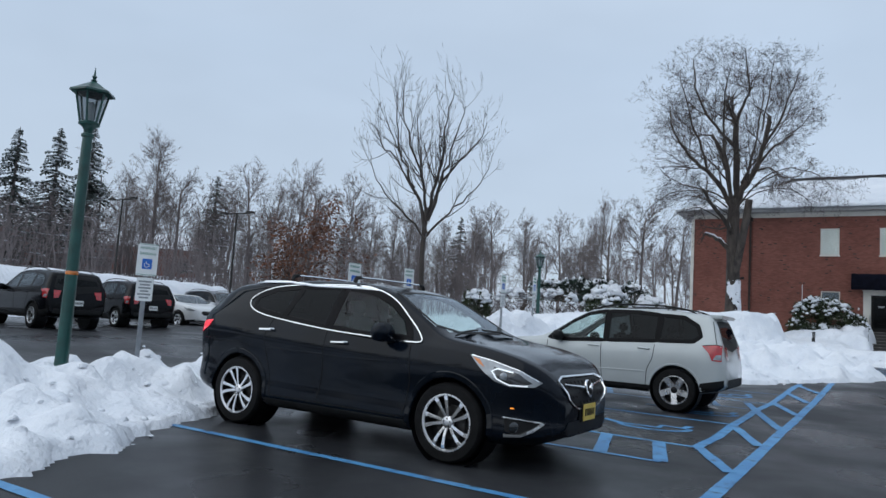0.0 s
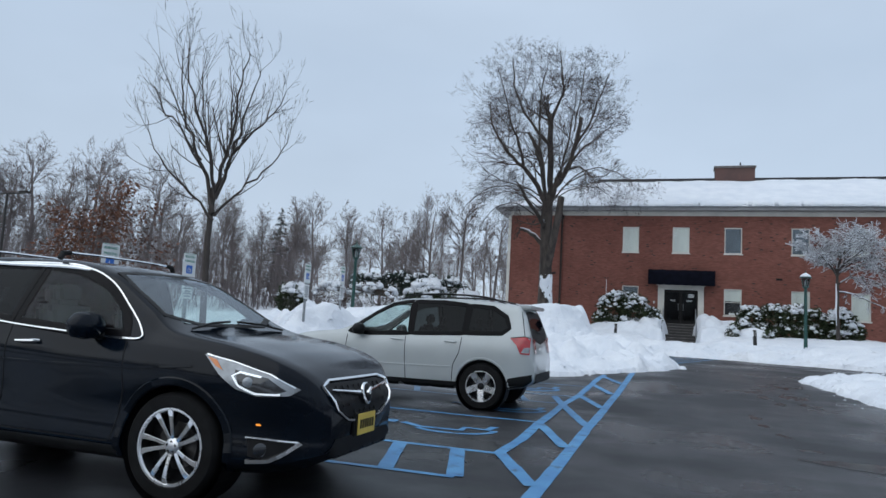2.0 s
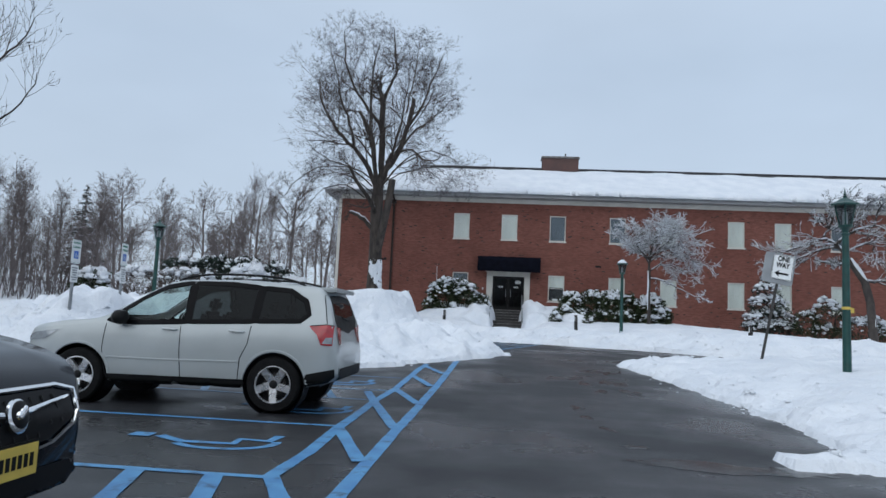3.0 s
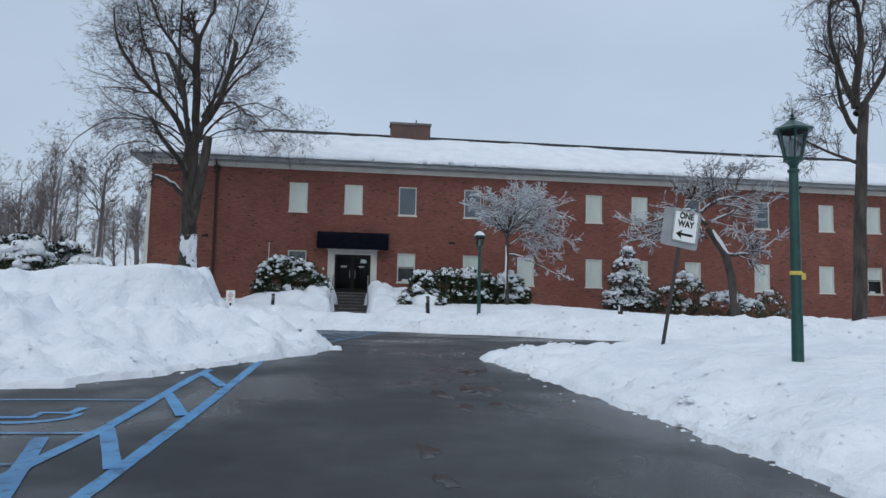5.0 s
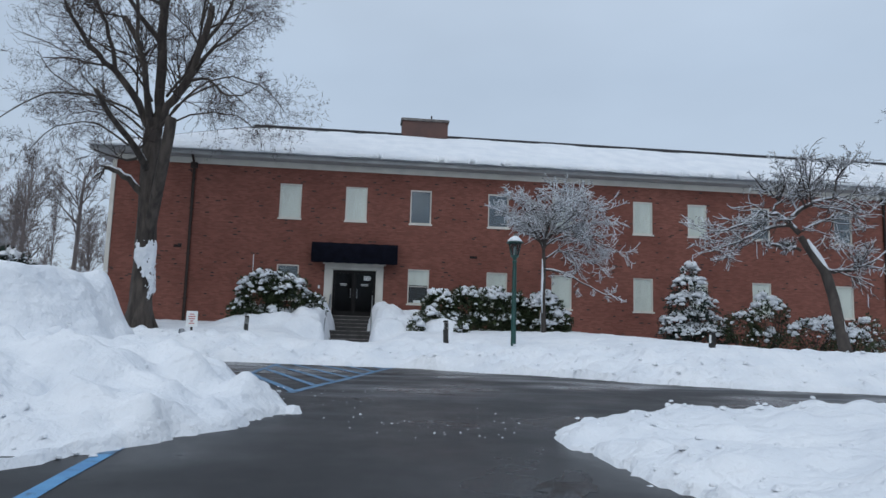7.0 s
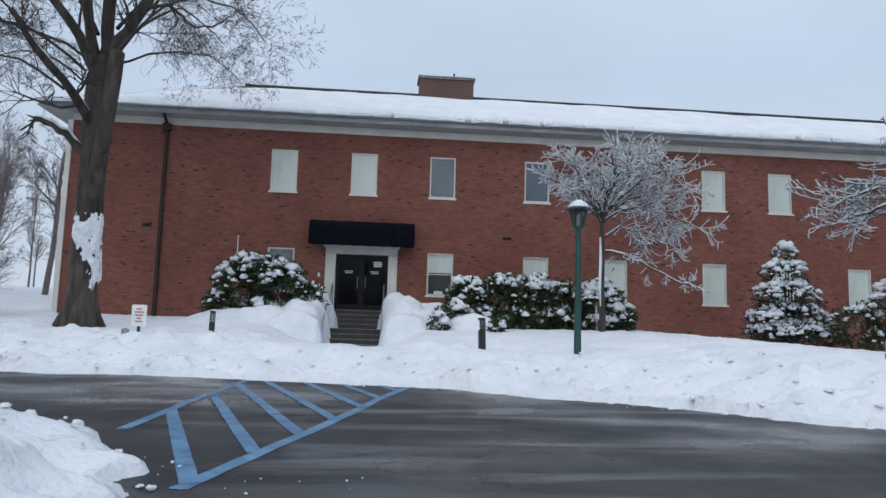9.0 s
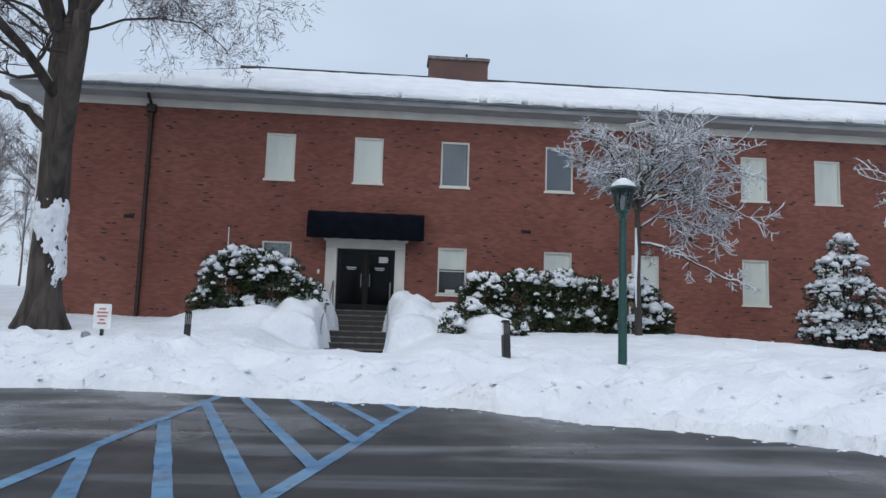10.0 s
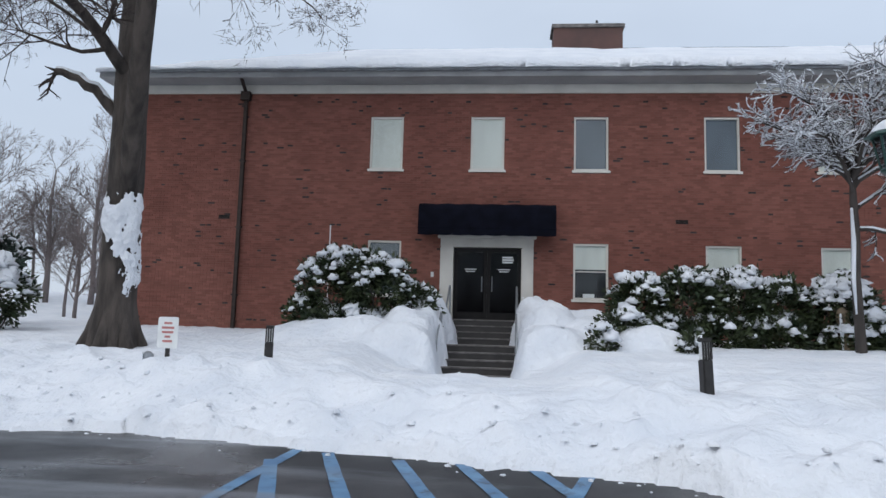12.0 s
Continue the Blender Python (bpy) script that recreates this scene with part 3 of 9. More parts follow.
def lawn_height(x, y, d):
    d = edge_distance(x, y, LAWN_FRONT)
    rise = 0.06 + 0.52 * lip(d, 0.75) + 0.88 * (1 - np.exp(-np.maximum(0, d - 1.2) / 7.5)) - 0.085 * np.maximum(0, x - 9.5) * smooth01((y - 30) / 6)
    rise = np.maximum(rise, 0.05)
    ridge = 0.16 * np.exp(-((d - 1.9) / 1.0) ** 2)
    heaps = bumps(x, y, [(-1.15, 45.8, 1.05, 0.78, 1.4, 2.4), (-2.2, 45.0, 0.62, 1.2, 1.1, 1.6), (-3.5, 44.2, 0.5, 1.2, 0.9, 1.4), (-1.25, 44.3, 0.85, 0.75, 1.2, 2.2), (-2.6, 43.2, 0.55, 1.5, 0.9, 1.4), (1.85, 45.8, 0.95, 0.75, 1.4, 2.6), (2.7, 45.6, 0.72, 0.75, 1.1, 2.4), (3.4, 45.0, 0.70, 0.8, 1.0, 2.0), (2.0, 44.4, 0.85, 0.75, 1.1, 2.4), (3.0, 43.6, 0.55, 1.0, 1.0, 1.6), (3.9, 42.6, 0.50, 0.85, 0.7, 2.8), (1.9, 42.8, 0.45, 0.9, 1.0, 1.6), (-1.3, 42.7, 0.4, 0.9, 1.0, 1.6)])
    z = grade(y) + rise + ridge + heaps - bumps(x, y, [(5.4, 35.2, 0.19, 1.5, 1.3)])
    near = np.exp(-(d / 3.8) ** 2)
    strength = np.minimum(1.25, 0.22 + 0.85 * near + 0.7 * np.minimum(1, heaps))
    z = z + (rough(x, y, 41, 0.45 + 0.6 * np.minimum(1, heaps)) * strength + 0.10 * fbm(x, y, 4.0, 2, 6)) * smooth01(d / 0.35)
    # the path to the steps is dug out with steep sides, and the bank before it is lower
    saddle = 1.06 + 0.5 * smooth01((np.abs(x - 0.3) - 1.1) / 1.6) + 0.25 * rough(x, y, 61)
    z = np.where(y < 42, np.minimum(z, saddle + 3 * smooth01((np.abs(x - 0.3) - 2.2) / 1.5)), z)
    half = 0.95 - 0.20 * smooth01((y - 45.4) / 0.4)
    dug = smooth01((half - np.abs(x - 0.37 - 0.06 * smooth01((y - 45.4) / 0.4)) + 0.22 * fbm(x, y, 0.5, 3, 91)) / 0.10) * smooth01((y - 39.6) / 0.9)
    floor_z = 0.66 + 0.05 * fbm(x, y, 0.6, 3, 92)
    return z + (np.minimum(z, floor_z) - z) * dug


LAWN = [(-45, 37.6), (-12, 36.9), (-5.2, 35.85), (-2.4, 35.55), (-0.6, 35.2), (1.8, 34.5), (3.3, 33.5), (4.4, 32.65), (6.0, 31.3), (7.4, 29.9), (8.6, 29.2), (11.5, 28.2), (32, 26.5), (44, 26), (44, 47.75), (-10.25, 47.75), (-10.25, 62), (-45, 62)]
LAWN_FRONT = LAWN[:-5] + [(60, 26), (60, 120), (-60, 120)]
snow_sheet("snow_lawn", LAWN, 0.095, lawn_height, "deep snow on the lawn in front of the building, ploughed ridge at its edge", ragged=0.26, box=(-28, 32, 28, 60))

FARBANK = [(-27.6, 4), (-27.8, 12), (-28.4, 20), (-30.5, 27), (-33, 33), (-38, 33), (-37, 18), (-36, 4)]
snow_sheet("snow_bank", FARBANK, 0.3, lambda x, y, d: 0.4 + 2.0 * smooth01(d / 2.6) + 0.5 * rough(x, y, 211) * smooth01(d), "low snow bank behind the far row of cars")

# loose lumps fallen from the banks
random.seed(4)
lump = None
RIMS = [((-5.4, 4.3), (-6.9, 6.7)), ((-1.9, 20.9), (0.15, 24.1)), ((0.15, 24.1), (-0.5, 26.6)), ((3.65, 15.5), (3.0, 21.9)), ((3.0, 21.9), (3.7, 23.9)), ((3.7, 23.9), (8.0, 25.2)), ((-5.2, 35.75), (1.8, 34.4)), ((1.8, 34.4), (7.4, 29.8))]
for k in range(56):
    (xa, ya), (xb, yb) = RIMS[k % len(RIMS)]
    q = random.random()
    x, y = xa + (xb - xa) * q + random.gauss(0, 0.12), ya + (yb - ya) * q + random.gauss(0, 0.12)
    r = random.uniform(0.012, 0.036)
    s = Shape()
    ring = [(1.0, -0.4), (1.15, 0.0), (0.8, 0.3), (0.3, 0.42)]
    s.lathe([(r * a * random.uniform(0.85, 1.15), r * b) for a, b in ring], 7)
    s.v = [(px * random.uniform(0.8, 1.2), py * random.uniform(0.8, 1.2), pz * random.uniform(0.5, 1.3)) for px, py, pz in s.v]
    ob = part("snow_lump", s, M_SNOW, smooth=True, place=pose(x, y, float(grade(y)) + 0.012 + r * 0.2, 0, 0, random.uniform(0, 360)))
    tagged(ob, "small lump of snow lying on the asphalt", "snow lump", "lumps fallen from the snow banks")


def crumbs(label, spots, seed):
    """Broken bits of ploughed snow lying half sunk in a bank: (x, y, z, radius) each."""
    rng = np.random.RandomState(seed)
    n, rows = 7, 3
    v, f = [], []
    for x, y, z, r in spots:
        k = len(v)
        flat, spin = rng.uniform(0.6, 0.85), rng.uniform(0, 6.28)
        for i in range(rows):
            t = -0.2 + i * 0.6
            for j in range(n):
                a = 2 * math.pi * j / n + spin
                q = r * rng.uniform(0.75, 1.2)
                v.append((x + q * math.cos(t) * math.cos(a), y + q * math.cos(t) * math.sin(a), z + q * flat * math.sin(t)))
        v.append((x, y, z + r * flat))
        f += [(k + i * n + j, k + i * n + (j + 1) % n, k + (i + 1) * n + (j + 1) % n, k + (i + 1) * n + j) for i in range(rows - 1) for j in range(n)]
        f += [(k + (rows - 1) * n + j, k + (rows - 1) * n + (j + 1) % n, k + rows * n) for j in range(n)]
    return tagged(fast_part("snow_crumbs", v, f, M_SNOW, smooth=True), label, "snow crumbs", kind="stuff")


def scatter(count, box, poly, height, reach, seed, heavy=1.0):
    """Places for crumbs: thick along the ploughed rim of a bank, thinning inwards."""
    rng = np.random.RandomState(seed)
    x, y = rng.uniform(box[0], box[1], count), rng.uniform(box[2], box[3], count)
    d = edge_distance(x, y, poly)
    keep = (d > -0.06) & (rng.rand(count) < 0.04 + 0.96 * np.exp(-(np.maximum(d, 0) / reach) ** 2))
    x, y, d = x[keep], y[keep], d[keep]
    z = np.where(d > 0.12, height(x, y, np.maximum(d, 0)), grade(y))
    r = heavy * np.minimum(0.03 * np.exp(rng.normal(0, 0.5, len(x))), 0.07)
    return list(zip(x.tolist(), y.tolist(), (z - 0.42 * r).tolist(), r.tolist()))


crumbs("broken crumbs of snow on the ploughed lawn edge", scatter(9000, (-9, 16, 28, 46.5), LAWN, lawn_height, 1.6, 1, 0.9), 1)
crumbs("broken crumbs of snow on the high bank", scatter(5200, (-12, 0.4, 2, 29), ISLAND, island_height, 1.6, 2, 0.9), 2)
crumbs("broken crumbs of snow on the bank beside the driveway", scatter(5200, (2.6, 14, 10, 25.4), RIGHT, right_height, 1.1, 3, 0.85), 3)

rng = np.random.RandomState(6)
drag = []
for xa, ya, xb, yb, count in [(-0.1, 24.3, 2.2, 22.9, 26), (0.3, 25.4, 2.8, 24.0, 22), (0.9, 23.6, 2.9, 23.2, 18), (-0.6, 27.2, 1.2, 26.2, 20)]:
    for k in range(count):
        q = rng.rand()
        x, y = xa + (xb - xa) * q + rng.normal(0, 0.2), ya + (yb - ya) * q + rng.normal(0, 0.3)
        drag.append((x, y, float(grade(y)) + 0.004, 0.007 * math.exp(rng.normal(0, 0.5))))
crumbs("bits of slush dragged across the asphalt by tyres", drag, 4)

# ---- the brick building ----
WALL_Y, X0, X1, TOP = 47.5, -10.3, 40.0, 8.72
building = thing("brick_building", "long two-storey red brick building with snow-covered hip roof", "building")
PANES_UP = [-3.10, -0.12, 2.86, 6.52, 9.60, 13.59, 16.34, 19.60, 23.95, 28.10, 31.2, 34.2]
PANES_LOW = [-3.05, 2.86, 6.51, 9.60, 13.59, 16.34, 19.58, 23.90, 28.04, 31.2, 34.2]
WIN_W, UP0, UP1, LOW0, LOW1 = 0.98, 6.43, 8.01, 2.73, 4.31
openings = [(x, UP0, x + WIN_W, UP1) for x in PANES_UP] + [(x, LOW0, x + WIN_W, LOW1) for x in PANES_LOW] + [(-0.92, 1.0, 1.74, 4.48)]


def wall_with_holes(holes, x0, x1, z0, z1, y0, y1):
    """A thick wall along x in one connected mesh, with openings cut through it."""
    xs = sorted({x0, x1, *(h[0] for h in holes), *(h[2] for h in holes)})
    zs = sorted({z0, z1, *(h[1] for h in holes), *(h[3] for h in holes)})
    nx, nz = len(xs), len(zs)
    solid = [[not any(h[0] < (xs[i] + xs[i + 1]) / 2 < h[2] and h[1] < (zs[j] + zs[j + 1]) / 2 < h[3] for h in holes) for j in range(nz - 1)] for i in range(nx - 1)]
    s = Shape()
    v = [(x, y, z) for y in (y0, y1) for x in xs for z in zs]
    at = lambda i, j, back: back * nx * nz + i * nz + j
    f = []
    for i in range(nx - 1):
        for j in range(nz - 1):
            if not solid[i][j]:
                continue
            for back in (0, 1):
                f.append((at(i, j, back), at(i + 1, j, back), at(i + 1, j + 1, back), at(i, j + 1, back)))
            for di, dj, p, q in ((-1, 0, (i, j), (i, j + 1)), (1, 0, (i + 1, j), (i + 1, j + 1)), (0, -1, (i, j), (i + 1, j)), (0, 1, (i, j + 1), (i + 1, j + 1))):
                a, b = i + di, j + dj
                if not (0 <= a < nx - 1 and 0 <= b < nz - 1 and solid[a][b]):
                    f.append((at(*p, 0), at(*q, 0), at(*q, 1), at(*p, 1)))
    return s.add(v, f)


part("front_wall", wall_with_holes(openings, X0, X1, -0.6, TOP, WALL_Y + 0.012, WALL_Y + 0.34), M_MORTAR, building, weld=True)
side = Shape()
side.box(X0, WALL_Y + 0.34, -0.6, X0 + 0.3, 58.2, TOP)
side.box(X0, 58.2, -0.6, X1, 58.5, TOP)
side.box(X1 - 0.3, WALL_Y + 0.34, -0.6, X1, 58.2, TOP)
part("rear_walls", side, M_BRICK, building)
# added sheet, painted near-black as shade inside the building
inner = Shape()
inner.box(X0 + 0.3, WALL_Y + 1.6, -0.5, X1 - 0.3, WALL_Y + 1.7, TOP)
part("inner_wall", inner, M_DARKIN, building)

# corner board and fascia
trim = Shape()
trim.box(X0 - 0.16, WALL_Y - 0.05, 0.4, X0 + 0.02, WALL_Y + 0.30, TOP)
part("corner_board", trim, M_CREAM, building, "cream painted corner board", bevel=0.01)
eave = Shape()
EY = WALL_Y - 0.72
eave.box(X0 - 0.95, EY, 8.98, X1 + 0.95, EY + 0.06, 9.24)
eave.box(X0 - 0.95, EY + 0.06, 8.98, X0 - 0.89, 59.2, 9.24)
part("gutter_board", eave, M_EAVE, building, "grey eave board with gutter", bevel=0.012)
soffit = Shape()
soffit.box(X0 - 0.89, EY + 0.06, 8.99, X1 + 0.9, 59.1, 9.05)
part("soffit", soffit, M_EAVE, building)
frieze = Shape()
frieze.box(X0 - 0.02, WALL_Y - 0.045, TOP, X1, WALL_Y + 0.30, 8.985)
part("frieze_board", frieze, M_CREAM, building, bevel=0.008)
gut = Shape()
gut.tube([(X0 - 0.95, EY - 0.05, 9.19), (X1 + 0.95, EY - 0.05, 9.19)], 0.065, 8)
part("gutter", gut, M_GALV, building, "grey metal gutter", smooth=True)

# hip roof with its snow
RY, RZ, RXL, RXR = 52.45, 12.05, -5.25, 35.0
roof = Shape()
roof.add([(X0 - 0.98, EY - 0.06, 9.2), (X1 + 0.98, EY - 0.06, 9.2), (X1 + 0.98, 59.2, 9.2), (X0 - 0.98, 59.2, 9.2), (RXL, RY, RZ), (RXR, RY, RZ)],
         [(0, 1, 5, 4), (1, 2, 5), (2, 3, 4, 5), (3, 0, 4), (0, 3, 2, 1)])
part("roof", roof, M_SHINGLE, building, "dark shingle hip roof")
ridge = Shape()
ridge.tube([(RXL, RY, RZ + 0.01), (RXR, RY, RZ + 0.01)], 0.09, 6)
part("ridge_cap", ridge, M_SHINGLE, building)


def roof_snow():
    """A thick blanket on the front slope, ragged along the ridge, sagging over the eave."""
    res = 0.16
    us, vs = np.arange(X0 - 1.0, X1 + 1.0, res), np.linspace(0, 1, 34)
    x, v = np.meshgrid(us, vs)
    y = EY - 0.10 + v * (RY - EY + 0.02)
    z = 9.2 + (y - EY + 0.06) / (RY - EY + 0.06) * (RZ - 9.2)
    hip = X0 - 0.98 + (RXL - X0 + 0.98) * v
    x = np.maximum(x, hip)
    thick = 0.26 + 0.07 * fbm(x, y, 2.5, 3, 61) + 0.03 * fbm(x, y, 0.5, 2, 62)
    ragged = 0.945 + 0.06 * fbm(x, 0 * x, 2.2, 4, 63)
    thick = thick * (0.3 + 0.7 * smooth01((ragged - v) / 0.3)) * (0.12 + 0.88 * smooth01((x - hip) / 3.5))
    edge = smooth01((ragged - v) / 0.03) * smooth01((x - hip) / 0.25) * smooth01(v / 0.04 + 0.35)
    zz = z + thick * edge - 0.05 * (1 - edge)
    y = y - 0.10 * np.exp(-v * 30) * (1 + fbm(x, y, 1.4, 3, 66))
    zz = zz - 0.05 * np.exp(-v * 40)
    nx, ny = len(us), len(vs)
    verts = np.stack([x.ravel(), y.ravel(), zz.ravel()], 1).tolist()
    faces = [(j * nx + i, j * nx + i + 1, (j + 1) * nx + i + 1, (j + 1) * nx + i) for j in range(ny - 1) for i in range(nx - 1) if x[j, i + 1] > hip[j, i + 1] + 1e-6]
    k = len(verts)
    verts += [(float(x[0, i]), float(y[0, i]) + 0.02, 9.22 + 0.02 * math.sin(i * 0.7)) for i in range(nx)]
    faces += [(i + 1, i, k + i, k + i + 1) for i in range(nx - 1)]
    ob = fast_part("roof_snow", verts, faces, M_SNOW, smooth=True)
    return tagged(ob, "thick blanket of snow lying on the roof slope", "snow", kind="stuff")


roof_snow()

chimney = thing("chimney", "broad red brick chimney with stone cap above the roof ridge", "chimney")
c = Shape()
c.box(2.55, 52.1, 11.3, 5.02, 53.1, 12.78)
part("chimney_shaft", c, M_CHIMNEY, chimney, bevel=0.01)
c = Shape()
c.box(2.48, 52.03, 12.78, 5.09, 53.17, 12.9)
part("cap", c, M_CONCRETE, chimney, bevel=0.01)
c = Shape()
c.box(2.5, 52.05, 12.9, 5.07, 53.15, 12.93)
part("cap_snow", c, M_SNOW, chimney, bevel=0.012)
c = Shape()
c.tube([(4.15, 52.5, 12.9), (4.15, 52.5, 13.22)], 0.045, 8)
part("vent_pipe", c, M_DARKMETAL, chimney, smooth=True)


def window(x, z0, z1, look_of):
    """One sash window: surround, sill, frame, pane, a blind or painted reflection, and a black panel as the room's
    shade.
    """
    w = thing("window", {"blind": "white-framed window with closed pale blind", "dark": "white-framed window with a blue-grey reflection painted behind its pane", "half": "white-framed window with half-lowered blind over dark glass"}[look_of], "window", pose(x, WALL_Y, z0), kind="structure", group="windows of the brick building")
    h = z1 - z0
    s = Shape()
    for a in [(0, 0, 0.055, h), (WIN_W - 0.055, 0, WIN_W, h), (0.055, 0, WIN_W - 0.055, 0.05), (0.055, h - 0.055, WIN_W - 0.055, h)]:
        s.box(a[0], 0.03, a[1], a[2], 0.12, a[3])
    part("window_frame", s, M_CREAM, w, bevel=0.006)
    s = Shape()
    s.box(-0.05, -0.05, -0.075, WIN_W + 0.05, 0.06, -0.004)
    part("window_sill", s, M_CREAM, w, bevel=0.008)
    s = Shape()
    s.box(0.055, 0.07, h * 0.49, WIN_W - 0.055, 0.105, h * 0.49 + 0.03)
    if look_of == "half":
        part("meeting_rail", s, M_CREAM, w)
    s = Shape()
    s.add([(0.05, 0.085, 0.045), (WIN_W - 0.05, 0.085, 0.045), (WIN_W - 0.05, 0.085, h - 0.05), (0.05, 0.085, h - 0.05)], [(0, 1, 2, 3)])
    part("pane", s, M_PANE, w)
    s = Shape()
    if look_of == "blind":
        s.box(0.055, 0.10, 0.03, WIN_W - 0.055, 0.11, h - 0.05)
    elif look_of == "half":
        s.box(0.055, 0.11, h * 0.54, WIN_W - 0.055, 0.12, h - 0.05)
        t = Shape()
        t.box(0.3, 0.2, 0.05, 0.62, 0.3, 0.17)
        part("box_on_sill", t, M_SIGNWHITE, w)
    else:
        # no blind here: this sheet carries the painted reflection
        s.box(0.055, 0.11, 0.045, WIN_W - 0.055, 0.12, h - 0.05)
    part("blind", s, M_SHADE if look_of != "dark" else M_PANEREFLECTION, w)
    # shade of the room, painted on a flat panel close behind
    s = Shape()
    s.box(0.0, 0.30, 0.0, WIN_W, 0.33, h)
    part("room_shade_panel", s, M_DARKIN, w)
    return w


for x in PANES_UP:
    window(x, UP0, UP1, "dark" if x in (2.86, 6.52, 19.60, 23.95) else "blind")
for x in PANES_LOW:
    window(x, LOW0, LOW1, "half" if x in (2.86, 31.2) else "dark" if x < -3 else "blind")

# downpipes and air bricks
for x in (-6.93, 26.62):
    d = thing("downpipe", "dark brown metal downpipe on the brick wall", "downpipe", group="downpipes on the front wall")
    s = Shape()
    s.box(x - 0.06, WALL_Y - 0.12, 0.9, x + 0.06, WALL_Y - 0.03, 8.5)
    part("pipe", s, M_IRON, d, bevel=0.015)
    s = Shape()
    s.box(x - 0.14, WALL_Y - 0.2, 8.48, x + 0.14, WALL_Y - 0.02, 8.74)
    s.tube([(x, WALL_Y - 0.11, 8.7), (x, EY + 0.02, 9.12)], 0.055, 8)
    part("hopper_head", s, M_IRON, d)
    for z in (2.6, 4.6, 6.6):
        s = Shape()
        s.box(x - 0.09, WALL_Y - 0.125, z, x + 0.09, WALL_Y - 0.0, z + 0.05)
        part("bracket", s, M_IRON, d)
for x, z in [(-7.42, 4.94), (5.87, 4.97), (11.6, 4.95)]:
    v = thing("wall_vent", "small dark louvred vent set in the brick wall", "vent", group="vents in the front wall")
    s = Shape()
    s.box(x - 0.17, WALL_Y - 0.012, z - 0.06, x + 0.17, WALL_Y + 0.01, z + 0.06)
    part("frame", s, M_IRON, v)
    for k in range(3):
        s = Shape()
        s.box(x - 0.15, WALL_Y - 0.02, z - 0.045 + 0.035 * k, x + 0.15, WALL_Y - 0.013, z - 0.03 + 0.035 * k)
        part("slat", s, M_BLACK, v)

# ---- entrance ----
door = thing("double_door", "dark glazed double door in a cream stone surround", "door", kind="structure")
s = Shape()
s.box(-0.92, WALL_Y - 0.06, 2.06, -0.54, WALL_Y + 0.26, 4.16)
s.box(1.40, WALL_Y - 0.06, 2.06, 1.74, WALL_Y + 0.26, 4.16)
s.box(-0.92, WALL_Y - 0.06, 4.16, 1.74, WALL_Y + 0.26, 4.48)
part("surround", s, M_CREAM, door, "cream stone surround", bevel=0.02)
s = Shape()
s.box(-1.0, WALL_Y - 0.12, 4.40, 1.82, WALL_Y + 0.05, 4.50)
part("cornice", s, M_CREAM, door, bevel=0.02)
s = Shape()
s.box(-0.92, WALL_Y + 0.0, 1.2, 1.74, WALL_Y + 0.3, 2.04)
part("threshold", s, M_CONCRETE, door)
# added box behind the doors, its near-black colour is the hall's shade
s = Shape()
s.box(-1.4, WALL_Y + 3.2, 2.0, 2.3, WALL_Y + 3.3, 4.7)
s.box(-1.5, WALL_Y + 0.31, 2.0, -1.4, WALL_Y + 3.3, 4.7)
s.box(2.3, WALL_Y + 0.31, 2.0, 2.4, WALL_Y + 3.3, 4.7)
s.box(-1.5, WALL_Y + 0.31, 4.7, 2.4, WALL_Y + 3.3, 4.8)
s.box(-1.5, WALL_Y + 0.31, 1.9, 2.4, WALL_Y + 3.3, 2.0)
part("hall_shade_box", s, M_DARKIN, door)
for a, b in ((-0.52, 0.425), (0.435, 1.38)):
    leaf = Shape()
    for q in [(a, 2.07, a + 0.09, 4.14), (b - 0.09, 2.07, b, 4.14), (a + 0.09, 2.07, b - 0.09, 2.3), (a + 0.09, 4.02, b - 0.09, 4.14)]:
        leaf.box(q[0], WALL_Y + 0.10, q[1], q[2], WALL_Y + 0.15, q[3])
    lf = part("door_leaf", leaf, M_DOORLEAF, door, "dark bronze door leaf", bevel=0.006)
    g = Shape()
    g.add([(a + 0.09, WALL_Y + 0.125, 2.3), (b - 0.09, WALL_Y + 0.125, 2.3), (b - 0.09, WALL_Y + 0.125, 4.02), (a + 0.09, WALL_Y + 0.125, 4.02)], [(0, 1, 2, 3)])
    part("pane", g, M_DOORPANE, lf)
    h = Shape()
    hx = b - 0.14 if a < 0 else a + 0.14
    h.tube([(hx, WALL_Y + 0.1, 2.9), (hx, WALL_Y + 0.05, 2.92), (hx, WALL_Y + 0.05, 3.3), (hx, WALL_Y + 0.1, 3.32)], 0.014, 6)
    part("door_handle", h, M_GALV, lf, smooth=True)
    for k, (w, z) in enumerate([(0.34, 3.52), (0.26, 3.46)]):
        g = Shape()
        cx = (a + b) / 2
        g.box(cx - w / 2, WALL_Y + 0.116, z, cx + w / 2, WALL_Y + 0.120, z + 0.025)
        part("writing_bar", g, M_SIGNWHITE, lf)
notice = Shape()
for k in range(3):
    notice.box(0.86, WALL_Y + 0.112, 3.72 + 0.07 * k, 1.16 + 0.03 * (k % 2), WALL_Y + 0.12, 3.77 + 0.07 * k)
part("notice", notice, M_SIGNWHITE, door, "white lettered notice shown as plain bars")

